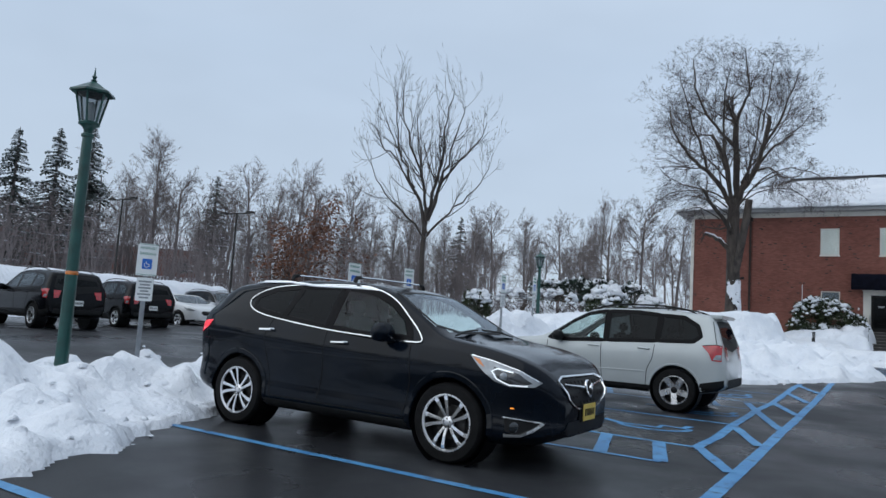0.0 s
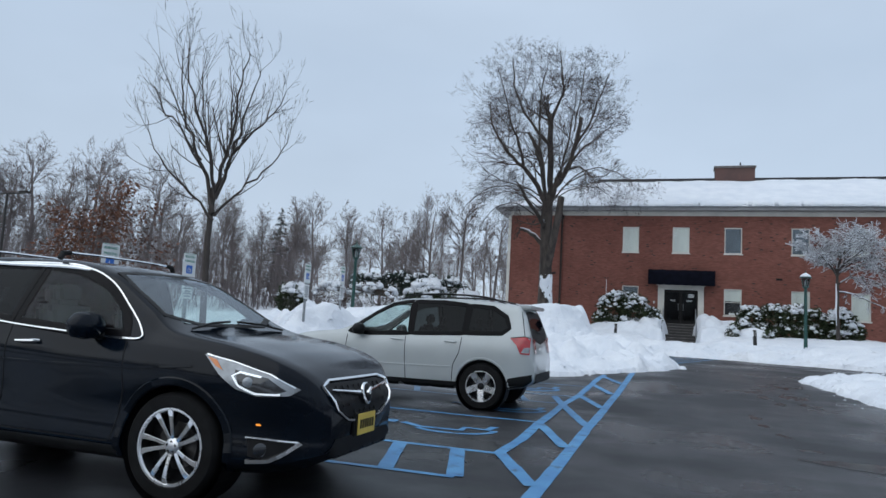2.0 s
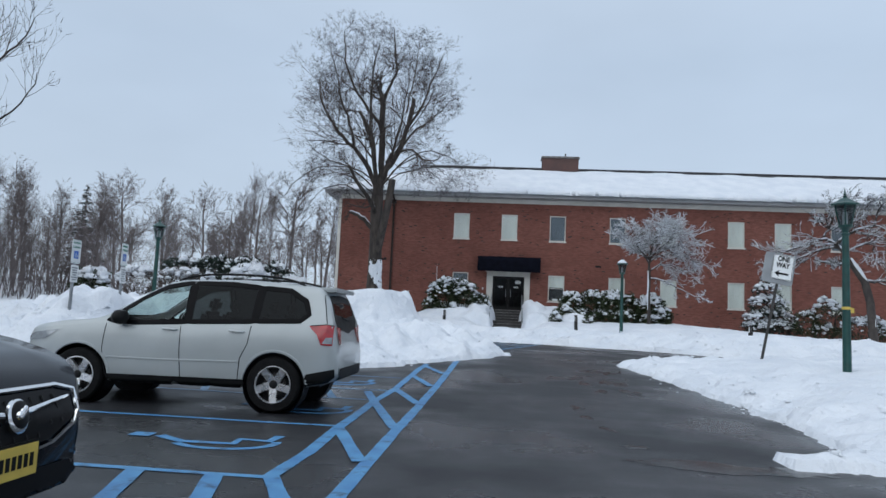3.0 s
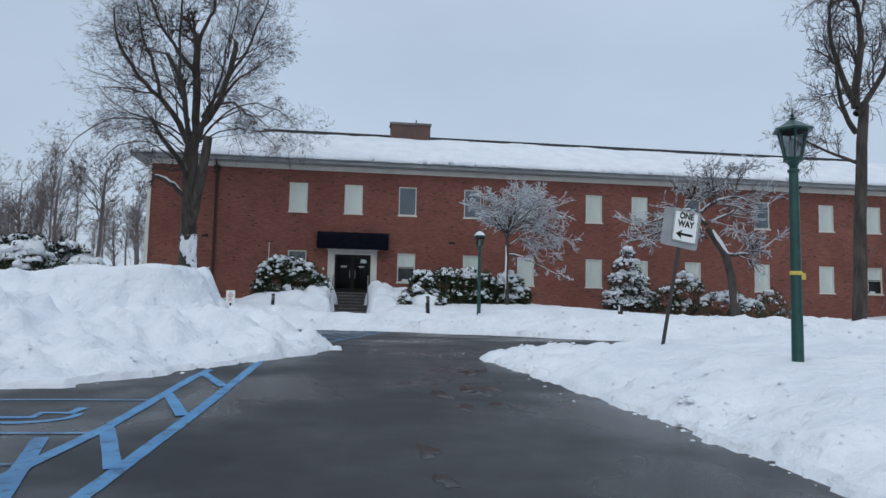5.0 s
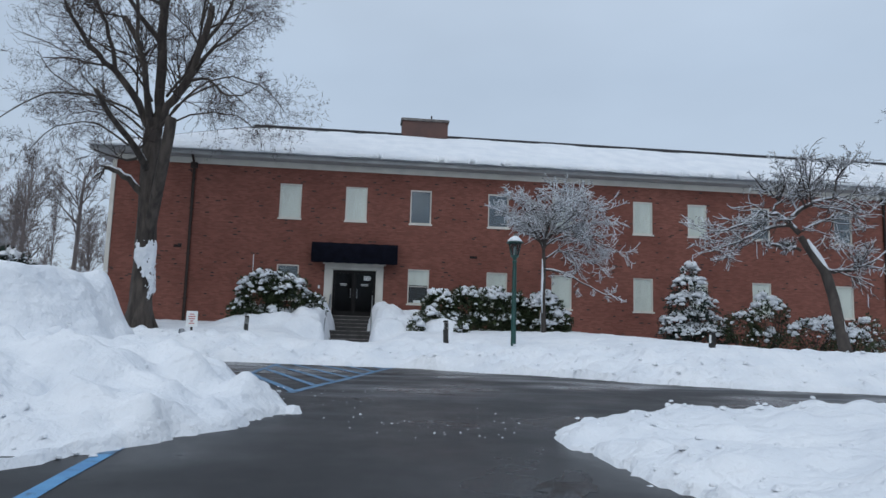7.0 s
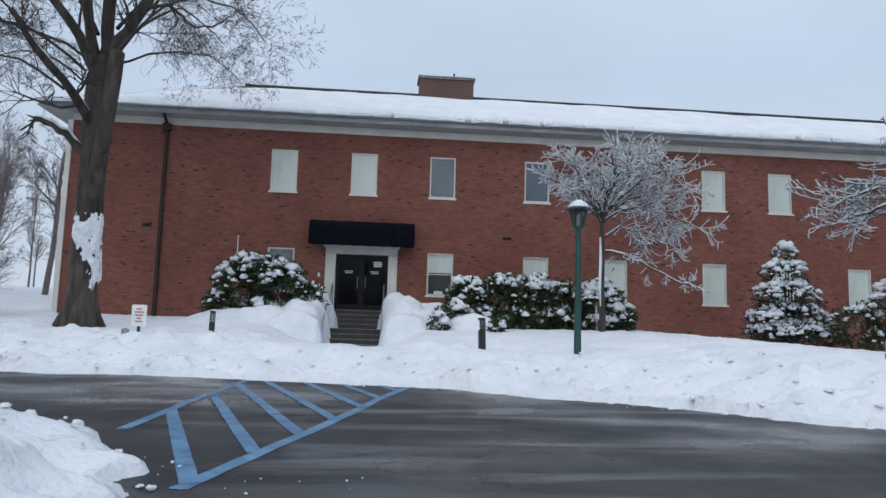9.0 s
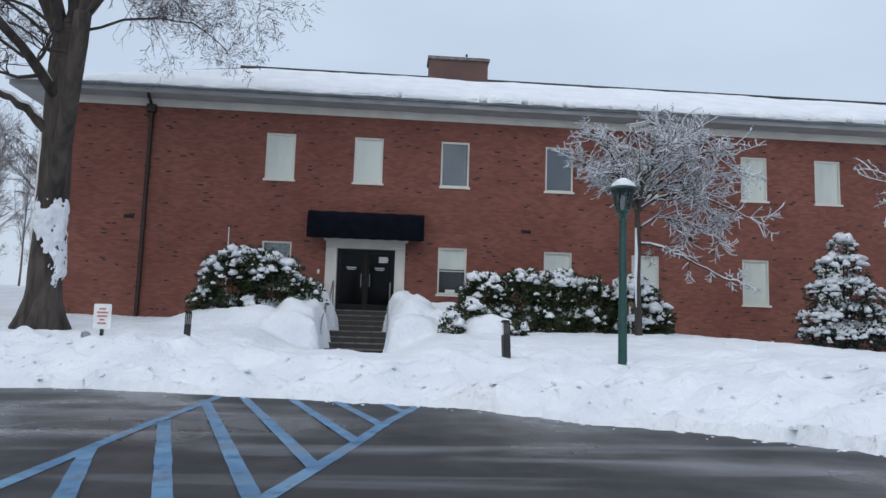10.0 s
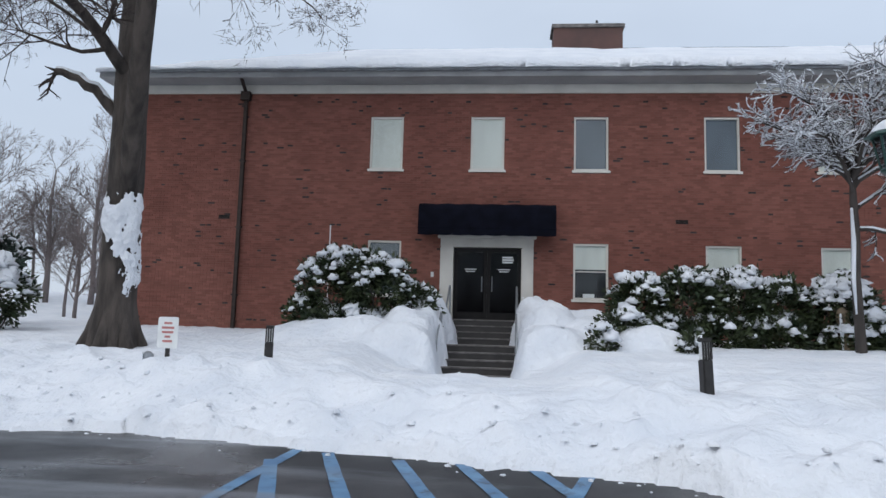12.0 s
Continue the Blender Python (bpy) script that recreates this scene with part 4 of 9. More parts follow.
awning = thing("awning", "dark navy canvas awning over the entrance with snow at its corner", "awning")
n = 9
ax0, ax1, ztop, zbot, out = -1.50, 2.32, 5.34, 4.60, 0.8
s = Shape()
prof = [(WALL_Y - 0.02 - out * max(0, math.sin(radians(90 * k / n))) ** 0.4, zbot + (ztop - zbot) * max(0, math.cos(radians(90 * k / n))) ** 0.5) for k in range(n + 1)]
cols = 25
v = []
for i in range(cols):
    x = ax0 + (ax1 - ax0) * i / (cols - 1)
    sag = 0.012 * math.sin(i * 1.57)
    for yy, zz in prof:
        v.append((x, yy + sag, zz + sag))
f = [(i * (n + 1) + k, (i + 1) * (n + 1) + k, (i + 1) * (n + 1) + k + 1, i * (n + 1) + k + 1) for i in range(cols - 1) for k in range(n)]
s.add(v, f)
part("canopy", s, M_NAVY, awning, smooth=True)
for x in (ax0, ax1):
    s = Shape()
    s.add([(x, WALL_Y - 0.02, zbot)] + [(x, yy, zz) for yy, zz in prof], [tuple(range(n + 2))])
    part("side_panel", s, M_NAVY, awning)
s = Shape()
v = []
for i in range(49):
    x = ax0 + (ax1 - ax0) * i / 48
    v += [(x, WALL_Y - 0.025 - out, zbot), (x, WALL_Y - 0.03 - out, zbot - 0.2 - 0.02 * abs(math.sin(i * math.pi / 6)))]
s.add(v, [(2 * i, 2 * i + 2, 2 * i + 3, 2 * i + 1) for i in range(48)])
part("valance", s, M_NAVY, awning)
s = Shape()
s.tube([(ax0, WALL_Y - 0.02 - out, zbot), (ax1, WALL_Y - 0.02 - out, zbot)], 0.018, 6)
for x in (ax0, ax1):
    s.tube([(x, WALL_Y, zbot + 0.02), (x, WALL_Y - out, zbot)], 0.018, 6)
part("frame_bar", s, M_NAVY, awning)
s = Shape()
s.lathe([(0.05, 0), (0.09, 0.03), (0.05, 0.08)], 8, (2.18, WALL_Y - 0.55, 5.08))
s.lathe([(0.03, 0), (0.06, 0.02), (0.03, 0.05)], 8, (2.0, WALL_Y - 0.5, 5.14))
part("snow_clump", s, M_SNOW, awning, smooth=True)

stairs = thing("stairs", "dark wet stone entrance steps dug out of the snow", "stairs", kind="structure")
for k in range(4):
    s = Shape()
    s.box(-0.62, 46.95 - 0.30 * k, 0.3, 1.48, 47.48 - 0.30 * k if k == 0 else 47.25 - 0.30 * k, 2.05 - 0.165 * k)
    st = part("step", s, M_STEP, stairs, bevel=0.008)
    # paler slab on top paints the wet highlight of each tread
    s = Shape()
    s.box(-0.64, 46.92 - 0.30 * k, 2.053 - 0.165 * k, 1.50, 47.20 - 0.30 * k, 2.085 - 0.165 * k)
    part("tread", s, M_CONCRETE, st, bevel=0.006)
s = Shape()
s.box(-1.0, 45.0, 0.2, 1.5, 46.05, 1.39)
part("landing", s, M_STEP, stairs, bevel=0.012)
# the same painted highlight on the landing
s = Shape()
s.box(-1.02, 44.97, 1.393, 1.52, 46.0, 1.42)
part("landing_slab", s, M_CONCRETE, stairs, bevel=0.006)
for k in range(4):
    s = Shape()
    s.box(-1.0, 44.7 - 0.3 * k, 0.1, 1.5, 45.0 - 0.3 * k, 1.22 - 0.165 * k)
    st = part("step", s, M_STEP, stairs, bevel=0.012)
    # lower treads get the pale highlight slab too
    s = Shape()
    s.box(-1.02, 44.67 - 0.3 * k, 1.223 - 0.165 * k, 1.52, 44.995 - 0.3 * k, 1.255 - 0.165 * k)
    part("tread", s, M_CONCRETE, st, bevel=0.006)
for x in (-0.58, 1.27):
    rail = thing("handrail", "slim grey metal handrail beside the entrance steps", "handrail", group="handrails at the entrance")
    s = Shape()
    s.tube([(x, 47.1, 1.9), (x, 47.1, 2.96), (x, 46.9, 3.0), (x, 45.95, 2.42), (x, 45.9, 1.35)], 0.024, 8)
    part("top_rail", s, M_GALV, rail, smooth=True)
    s = Shape()
    s.tube([(x - 0.04, 45.0, 1.0), (x - 0.04, 45.0, 2.18), (x - 0.04, 44.85, 2.2), (x - 0.04, 43.95, 1.62), (x - 0.04, 43.85, 1.5), (x - 0.04, 43.85, 0.6)], 0.024, 8)
    part("lower_rail", s, M_GALV, rail, smooth=True)


# ---- cars ----
from mathutils.bvhtree import BVHTree

# the blue in this black is windscreen haze put into the base colour
M_CARBLACK = material("black_car_paint", (0.0022, 0.0044, 0.0085), 0.07, vary=0.3, scale=2.0, spec=0.2, coat=0.0)
M_CARSILVER = material("pearl_white_car_paint", (0.43, 0.46, 0.465), 0.35, 0.15, vary=0.05, scale=1.5, spec=0.5, coat=0.8)
M_CARDARK = material("dark_car_paint", (0.004, 0.0045, 0.006), 0.12, vary=0.3, scale=2.0, spec=0.14)
M_CARWHITE = material("white_car_paint", (0.62, 0.63, 0.64), 0.35, vary=0.05, coat=0.6)
M_CARGREY = material("grey_car_paint", (0.06, 0.065, 0.075), 0.3, 0.2, vary=0.1, coat=0.6)
M_PLASTIC = material("black_plastic", (0.010, 0.0105, 0.011), 0.55, vary=0.25, scale=5, bump=0.001, bump_scale=150, spec=0.2)
M_RUBBER = material("tyre_rubber", (0.008, 0.008, 0.0085), 0.75, vary=0.3, scale=12, bump=0.002, bump_scale=60, spec=0.15)
M_CHROME = material("chrome", (0.80, 0.81, 0.82), 0.10, 1.0, vary=0.04)
M_ALLOY = material("silver_alloy", (0.72, 0.72, 0.73), 0.28, 0.9, vary=0.1, scale=10)
M_DARKALLOY = material("dark_alloy", (0.016, 0.016, 0.017), 0.45, 0.3, vary=0.2, scale=10, spec=0.2)
M_TINT = glass_material("tinted_car_glass", (0.5, 0.55, 0.55), 0.10, ior=1.26)
M_SIDE = glass_material("clear_side_glass", (0.80, 0.92, 0.90), 0.85, ior=1.38)
M_CLEAR = glass_material("clear_car_glass", (0.84, 0.95, 0.92), 0.97, ior=1.75)
M_SEAT = material("seat_leather", (0.03, 0.029, 0.028), 0.6, vary=0.3, scale=6)
M_SEATGREY = material("seat_cloth", (0.10, 0.10, 0.105), 0.9, vary=0.25, scale=6)
M_LAMPGLASS = material("headlamp_lens", (0.30, 0.32, 0.34), 0.08, 0.3, vary=0.25, scale=9, coat=1.0)
M_LAMPDARK = material("headlamp_bowl", (0.03, 0.032, 0.036), 0.12, 0.4, vary=0.3, scale=12, coat=1.0)
M_REDLAMP = material("tail_lamp_red", (0.42, 0.015, 0.02), 0.15, vary=0.25, scale=8, coat=1.0)
M_AMBER = material("amber_lens", (0.55, 0.16, 0.02), 0.2, vary=0.2, coat=1.0)
M_PLATE = material("yellow_plate", (0.62, 0.46, 0.09), 0.5, vary=0.12, scale=6)


M_PILLAR = material("gloss_black_trim", (0.004, 0.004, 0.005), 0.2, vary=0.2, scale=4, spec=0.08)


def glow_material(name, color, strength):
    m = material(name, color, 0.2, coat=1.0)
    b = m.node_tree.nodes["Principled BSDF"]
    b.inputs["Emission Color"].default_value, b.inputs["Emission Strength"].default_value = (*color, 1), strength
    return m


M_TAILON = glow_material("lit_tail_lamp", (0.8, 0.03, 0.05), 0.9)
M_DRL = glow_material("lit_running_lamp", (0.80, 0.84, 0.9), 0.6)
M_MARKER = glow_material("lit_marker_lamp", (1.0, 0.32, 0.04), 1.0)


def curve_through(rows, x):
    """A smooth line through (x, z) rows."""
    px, pz = [r[0] for r in rows], [r[1] for r in rows]
    step = np.array([-0.06, -0.03, 0, 0.03, 0.06])
    return float(np.mean(np.interp(np.clip(x + step, px[0], px[-1]), px, pz)))


SOFT_FLANK = ((0.978, 0.18), (0.985, 0.32), (0.993, 0.45), (1.0, 0.58), (1.0, 0.70), (0.992, 0.82), (0.982, 0.91), (0.962, 1.0))
# a raised lower sill, hollow doors, and a crisp shoulder under the windows
HOLLOW_FLANK = ((0.985, 0.12), (0.990, 0.20), (0.972, 0.30), (0.962, 0.40), (0.972, 0.52), (0.990, 0.66), (1.000, 0.78), (1.000, 0.83), (0.988, 0.90), (0.962, 1.0))


class Body:
    """A car's skin, lofted from its top line, bottom line, plan and belt."""

    def __init__(self, spec):
        self.spec = spec
        s = Shape()
        xs = np.linspace(spec["top"][0][0], spec["top"][-1][0], 104)
        rings = []
        for x in xs:
            half = self.section(float(x))
            ring = [(float(x), -y, z) for y, z in half] + [(float(x), y, z) for y, z in reversed(half[1:-1])]
            rings.append(ring)
        n = len(rings[0])
        v = [p for r in rings for p in r]
        f = [(i * n + j, (i + 1) * n + j, (i + 1) * n + (j + 1) % n, i * n + (j + 1) % n) for i in range(len(xs) - 1) for j in range(n)]
        f += [tuple(range(n)), tuple(reversed(range((len(xs) - 1) * n, len(xs) * n)))]
        s.add(v, f)
        self.shape = s
        self.tree = BVHTree.FromPolygons([Vector(p) for p in s.v], s.f)

    def section(self, x):
        sp = self.spec
        zt, zb, w, belt = (curve_through(sp[k], x) for k in ("top", "bottom", "plan", "belt"))
        zs = min(belt, zt - 0.045)
        h = zs - zb
        pts = [(0, zb), (w * 0.55, zb), (w * 0.84, zb + 0.004), (w * 0.95, zb + 0.05)]
        pts += [(w * k, zb + h * t) for k, t in sp.get("flank", SOFT_FLANK)]
        ws = w * 0.962
        wr = max(ws - sp["tumble"] * (zt - zs), ws * 0.55)
        r = min(0.10, (zt - zs) * 0.5)
        for k in range(1, 10):
            t = k / 9
            pts.append((ws + (wr - ws) * (t ** 1.15), zs + (zt - r - zs) * t))
        pts += [(wr - 0.35 * r, zt - r * 0.45), (wr - 0.9 * r, zt - r * 0.16), (wr * 0.72, zt - 0.012), (wr * 0.45, zt - 0.004), (wr * 0.2, zt - 0.001), (0, zt)]
        return pts

    def cast(self, start, way, lift):
        hit, normal, _, _ = self.tree.ray_cast(Vector(start), Vector(way).normalized())
        if hit is None:
            return None
        if normal.dot(Vector(way)) > 0:
            normal = -normal
        return hit + normal * lift

    def ray(self, aim, u, v):
        """Start and way of a ray: aim is one of the sides, the nose, the tail, or straight down."""
        if aim == "right":
            return (u, -4, v), (0, 1, 0)
        if aim == "left":
            return (u, 4, v), (0, -1, 0)
        if aim == "front":
            return (6, u, v), (-1, 0, 0)
        if aim == "rear":
            return (-6, u, v), (1, 0, 0)
        return (u, v, 5), (0, 0, -1)

    def patch(self, outline, aim, lift=0.006, fine=0.07):
        """A piece of skin within an outline, lying just proud of the body."""
        bm = bmesh.new()
        bm.faces.new([bm.verts.new((u, v, 0)) for u, v in outline])
        bmesh.ops.triangulate(bm, faces=bm.faces[:])
        for _ in range(5):
            long = [e for e in bm.edges if e.calc_length() > fine]
            if not long:
                break
            bmesh.ops.subdivide_edges(bm, edges=long, cuts=1)
            bmesh.ops.triangulate(bm, faces=[f for f in bm.faces if len(f.verts) > 3])
        s = Shape()
        places = [self.cast(*self.ray(aim, v.co.x, v.co.y), lift) for v in bm.verts]
        bm.verts.index_update()
        faces = [tuple(v.index for v in f.verts) for f in bm.faces]
        bm.free()
        ok = [p is not None for p in places]
        way = Vector(self.ray(aim, 0, 0)[1])
        turned = []
        for f in faces:
            if all(ok[i] for i in f):
                nrm = (places[f[1]] - places[f[0]]).cross(places[f[2]] - places[f[0]])
                turned.append(tuple(reversed(f)) if nrm.dot(way) > 0 else f)
        faces = turned
        s.add([p if p is not None else Vector((0, 0, 0.5)) for p in places], [f for f in faces if all(ok[i] for i in f)])
        return s

    def band(self, path, width, aim, lift=0.008, closed=False):
        """A strip along a line drawn on the body: trim, seams, chrome."""
        pts = [Vector(p) for p in path] + ([Vector(path[0])] if closed else [])
        fine = []
        for a, b in zip(pts, pts[1:]):
            n = max(1, int((b - a).length / 0.05))
            fine += [a.lerp(b, i / n) for i in range(n)]
        if not closed:
            fine.append(pts[-1])
        k = len(fine)
        rows = []
        for i, p in enumerate(fine):
            d = (fine[(i + 1) % k if closed else min(i + 1, k - 1)] - fine[i - 1 if closed else max(i - 1, 0)]).normalized()
            side = Vector((-d.y, d.x)) * width / 2
            lo = [self.cast(*self.ray(aim, *(p + side * q)), h) for q, h in ((-1, lift * 0.3), (-0.7, lift), (0.7, lift), (1, lift * 0.3))]
            rows.append(lo)
        s = Shape()
        for i in range(k if closed else k - 1):
            a, b = rows[i], rows[(i + 1) % k]
            for q in range(3):
                quad = [a[q], a[q + 1], b[q + 1], b[q]]
                if all(t is not None for t in quad):
                    s.add(quad, [(0, 1, 2, 3)])
        return s


def inside(u, v, outline):
    hit = False
    for (a, b), (c, d) in zip(outline, outline[1:] + outline[:1]):
        if (b > v) != (d > v) and u < (c - a) * (v - b) / (d - b) + a:
            hit = not hit
    return hit


def grow(outline, by):
    """The outline moved outwards by a few centimetres."""
    n = len(outline)
    area = sum(outline[i][0] * outline[(i + 1) % n][1] - outline[(i + 1) % n][0] * outline[i][1] for i in range(n))
    out = []
    for i in range(n):
        p, q, r = (Vector(outline[(i + k) % n]) for k in (-1, 0, 1))
        d1, d2 = (q - p).normalized(), (r - q).normalized()
        nrm = (Vector((d1.y, -d1.x)) + Vector((d2.y, -d2.x)))
        nrm = nrm.normalized() * (1 if area > 0 else -1)
        out.append(tuple(q + nrm * by))
    return out


def rounded_loop(points, steps=4):
    """A closed outline drawn as a smooth curve through its corners."""
    n, out = len(points), []
    for i in range(n):
        a, b, c2, d = (Vector(points[(i + k) % n]) for k in (-1, 0, 1, 2))
        for s in range(steps):
            t = s / steps
            out.append(tuple(0.5 * (2 * b + (c2 - a) * t + (2 * a - 5 * b + 4 * c2 - d) * t * t + (3 * b - a - 3 * c2 + d) * t ** 3)))
    return out


def wheel(parent, x, y, r, rim, spokes, dark_rim, outward):
    """Tyre, rim, hub and spokes, turned about the axle; outward is the side that shows."""
    m = pose(x, y, r) @ pose(0, 0, 0, -90 * outward, 0, 0)
    hub = new("wheel")
    hub.parent = parent
    hub.matrix_basis = m
    s = Shape()
    s.lathe([(rim * 0.93, -0.11), (rim * 1.03, -0.115), (r * 0.93, -0.11), (r * 0.99, -0.085), (r, -0.04), (r, 0.04), (r * 0.99, 0.085), (r * 0.93, 0.108), (rim * 1.06, 0.112), (rim * 1.0, 0.10)], 44)
    s.f = s.f[:-2]
    part("tyre", s, M_RUBBER, hub, smooth=True)
    # the barrel is darkened to deepen the inside of the rim
    for name, prof, mat in (("rim", [(rim * 1.0, 0.092), (rim * 1.02, 0.108), (rim * 0.965, 0.109), (rim * 0.935, 0.095)], M_ALLOY), ("rim_barrel", [(rim * 0.935, 0.095), (rim * 0.915, 0.06), (rim * 0.905, 0.0)], M_DARKALLOY)):
        s, n = Shape(), 44
        v = [(a * math.cos(2 * math.pi * j / n), a * math.sin(2 * math.pi * j / n), z) for a, z in prof for j in range(n)]
        s.add(v, [(i * n + j, i * n + (j + 1) % n, (i + 1) * n + (j + 1) % n, (i + 1) * n + j) for i in range(len(prof) - 1) for j in range(n)])
        part(name, s, mat, hub, smooth=True)
    # black disc painted as the shade behind the spokes
    s = Shape()
    s.lathe([(rim * 0.93, -0.02), (rim * 0.93, 0.012)], 30)
    part("wheel_shade_disc", s, M_BLACK, hub)
    s = Shape()
    s.lathe([(rim * 0.62, 0.012), (rim * 0.62, 0.022)], 30)
    part("brake_disc", s, M_DARKMETAL, hub)
    s = Shape()
    s.lathe([(rim * 0.23, 0.03), (rim * 0.23, 0.075), (rim * 0.17, 0.088), (rim * 0.06, 0.092)], 18)
    part("hub_cap", s, M_DARKALLOY if dark_rim else M_ALLOY, hub, smooth=True)
    spoke = Shape()
    if dark_rim:
        spoke.add([(rim * 0.18, -0.045 * rim / 0.22, 0.07), (rim * 0.18, 0.045 * rim / 0.22, 0.07), (rim * 0.95, 0.075, 0.098), (rim * 0.95, -0.015, 0.098),
                   (rim * 0.18, -0.05, 0.04), (rim * 0.18, 0.05, 0.04), (rim * 0.95, 0.085, 0.05), (rim * 0.95, -0.025, 0.05)],
                  [(0, 3, 2, 1), (4, 5, 6, 7), (0, 1, 5, 4), (1, 2, 6, 5), (2, 3, 7, 6), (3, 0, 4, 7)])
    else:
        v = []
        for u, w, off, z in ((0.16, 0.012, 0.0, 0.078), (0.5, 0.013, 0.004, 0.094), (0.8, 0.017, 0.013, 0.102), (0.97, 0.023, 0.026, 0.101)):
            v += [(rim * u, off - w, z), (rim * u, off + w, z), (rim * u, off + w + 0.006, z - 0.045), (rim * u, off - w - 0.006, z - 0.045)]
        spoke.add(v, [(4 * i + k, 4 * i + (k + 1) % 4, 4 * i + 4 + (k + 1) % 4, 4 * i + 4 + k) for i in range(3) for k in range(4)] + [(3, 2, 1, 0), (12, 13, 14, 15)])
    me = mesh_from("spoke", spoke, M_ALLOY if dark_rim else M_CHROME, bevel=0.003)
    for k in range(spokes):
        ob = new("spoke", me)
        ob.parent = hub
        ob.matrix_basis = pose(0, 0, 0, 0, 0, 360 * k / spokes + 13 + (0 if dark_rim else 5 * (-1) ** k))
    nut = Shape()
    nut.lathe([(0.011, 0.07), (0.011, 0.084)], 6)
    me = mesh_from("wheel_nut", nut, M_DARKALLOY)
    for k in range(5):
        ob = new("wheel_nut", me)
        ob.parent = hub
        a = 2 * math.pi * k / 5 + 0.3
        ob.matrix_basis = pose(rim * 0.125 / 0.22 * 0.22 * math.cos(a), rim * 0.125 / 0.22 * 0.22 * math.sin(a), 0.006)
    return hub


def cut_wheel_arches(me_ob, spec):
    """Takes round wells out of the body shell."""
    cutters = []
    for x in spec["axles"]:
        for q in (-1, 1):
            s = Shape()
            s.lathe([(spec["arch"], -0.24), (spec["arch"], 0.4)], 40, m=pose(x, q * 0.80, spec["wheel"]) @ pose(0, 0, 0, -90 * q, 0, 0))
            cutters.append(part("cutter", s, M_BLACK))
    for c in cutters:
        mod = me_ob.modifiers.new("cut", "BOOLEAN")
        mod.operation, mod.object, mod.solver = "DIFFERENCE", c, "EXACT"
    bpy.context.view_layer.update()
    done = bpy.data.meshes.new_from_object(me_ob.evaluated_get(bpy.context.evaluated_depsgraph_get()))
    me_ob.modifiers.clear()
    me_ob.data = done
    for c in cutters:
        bpy.data.objects.remove(c)


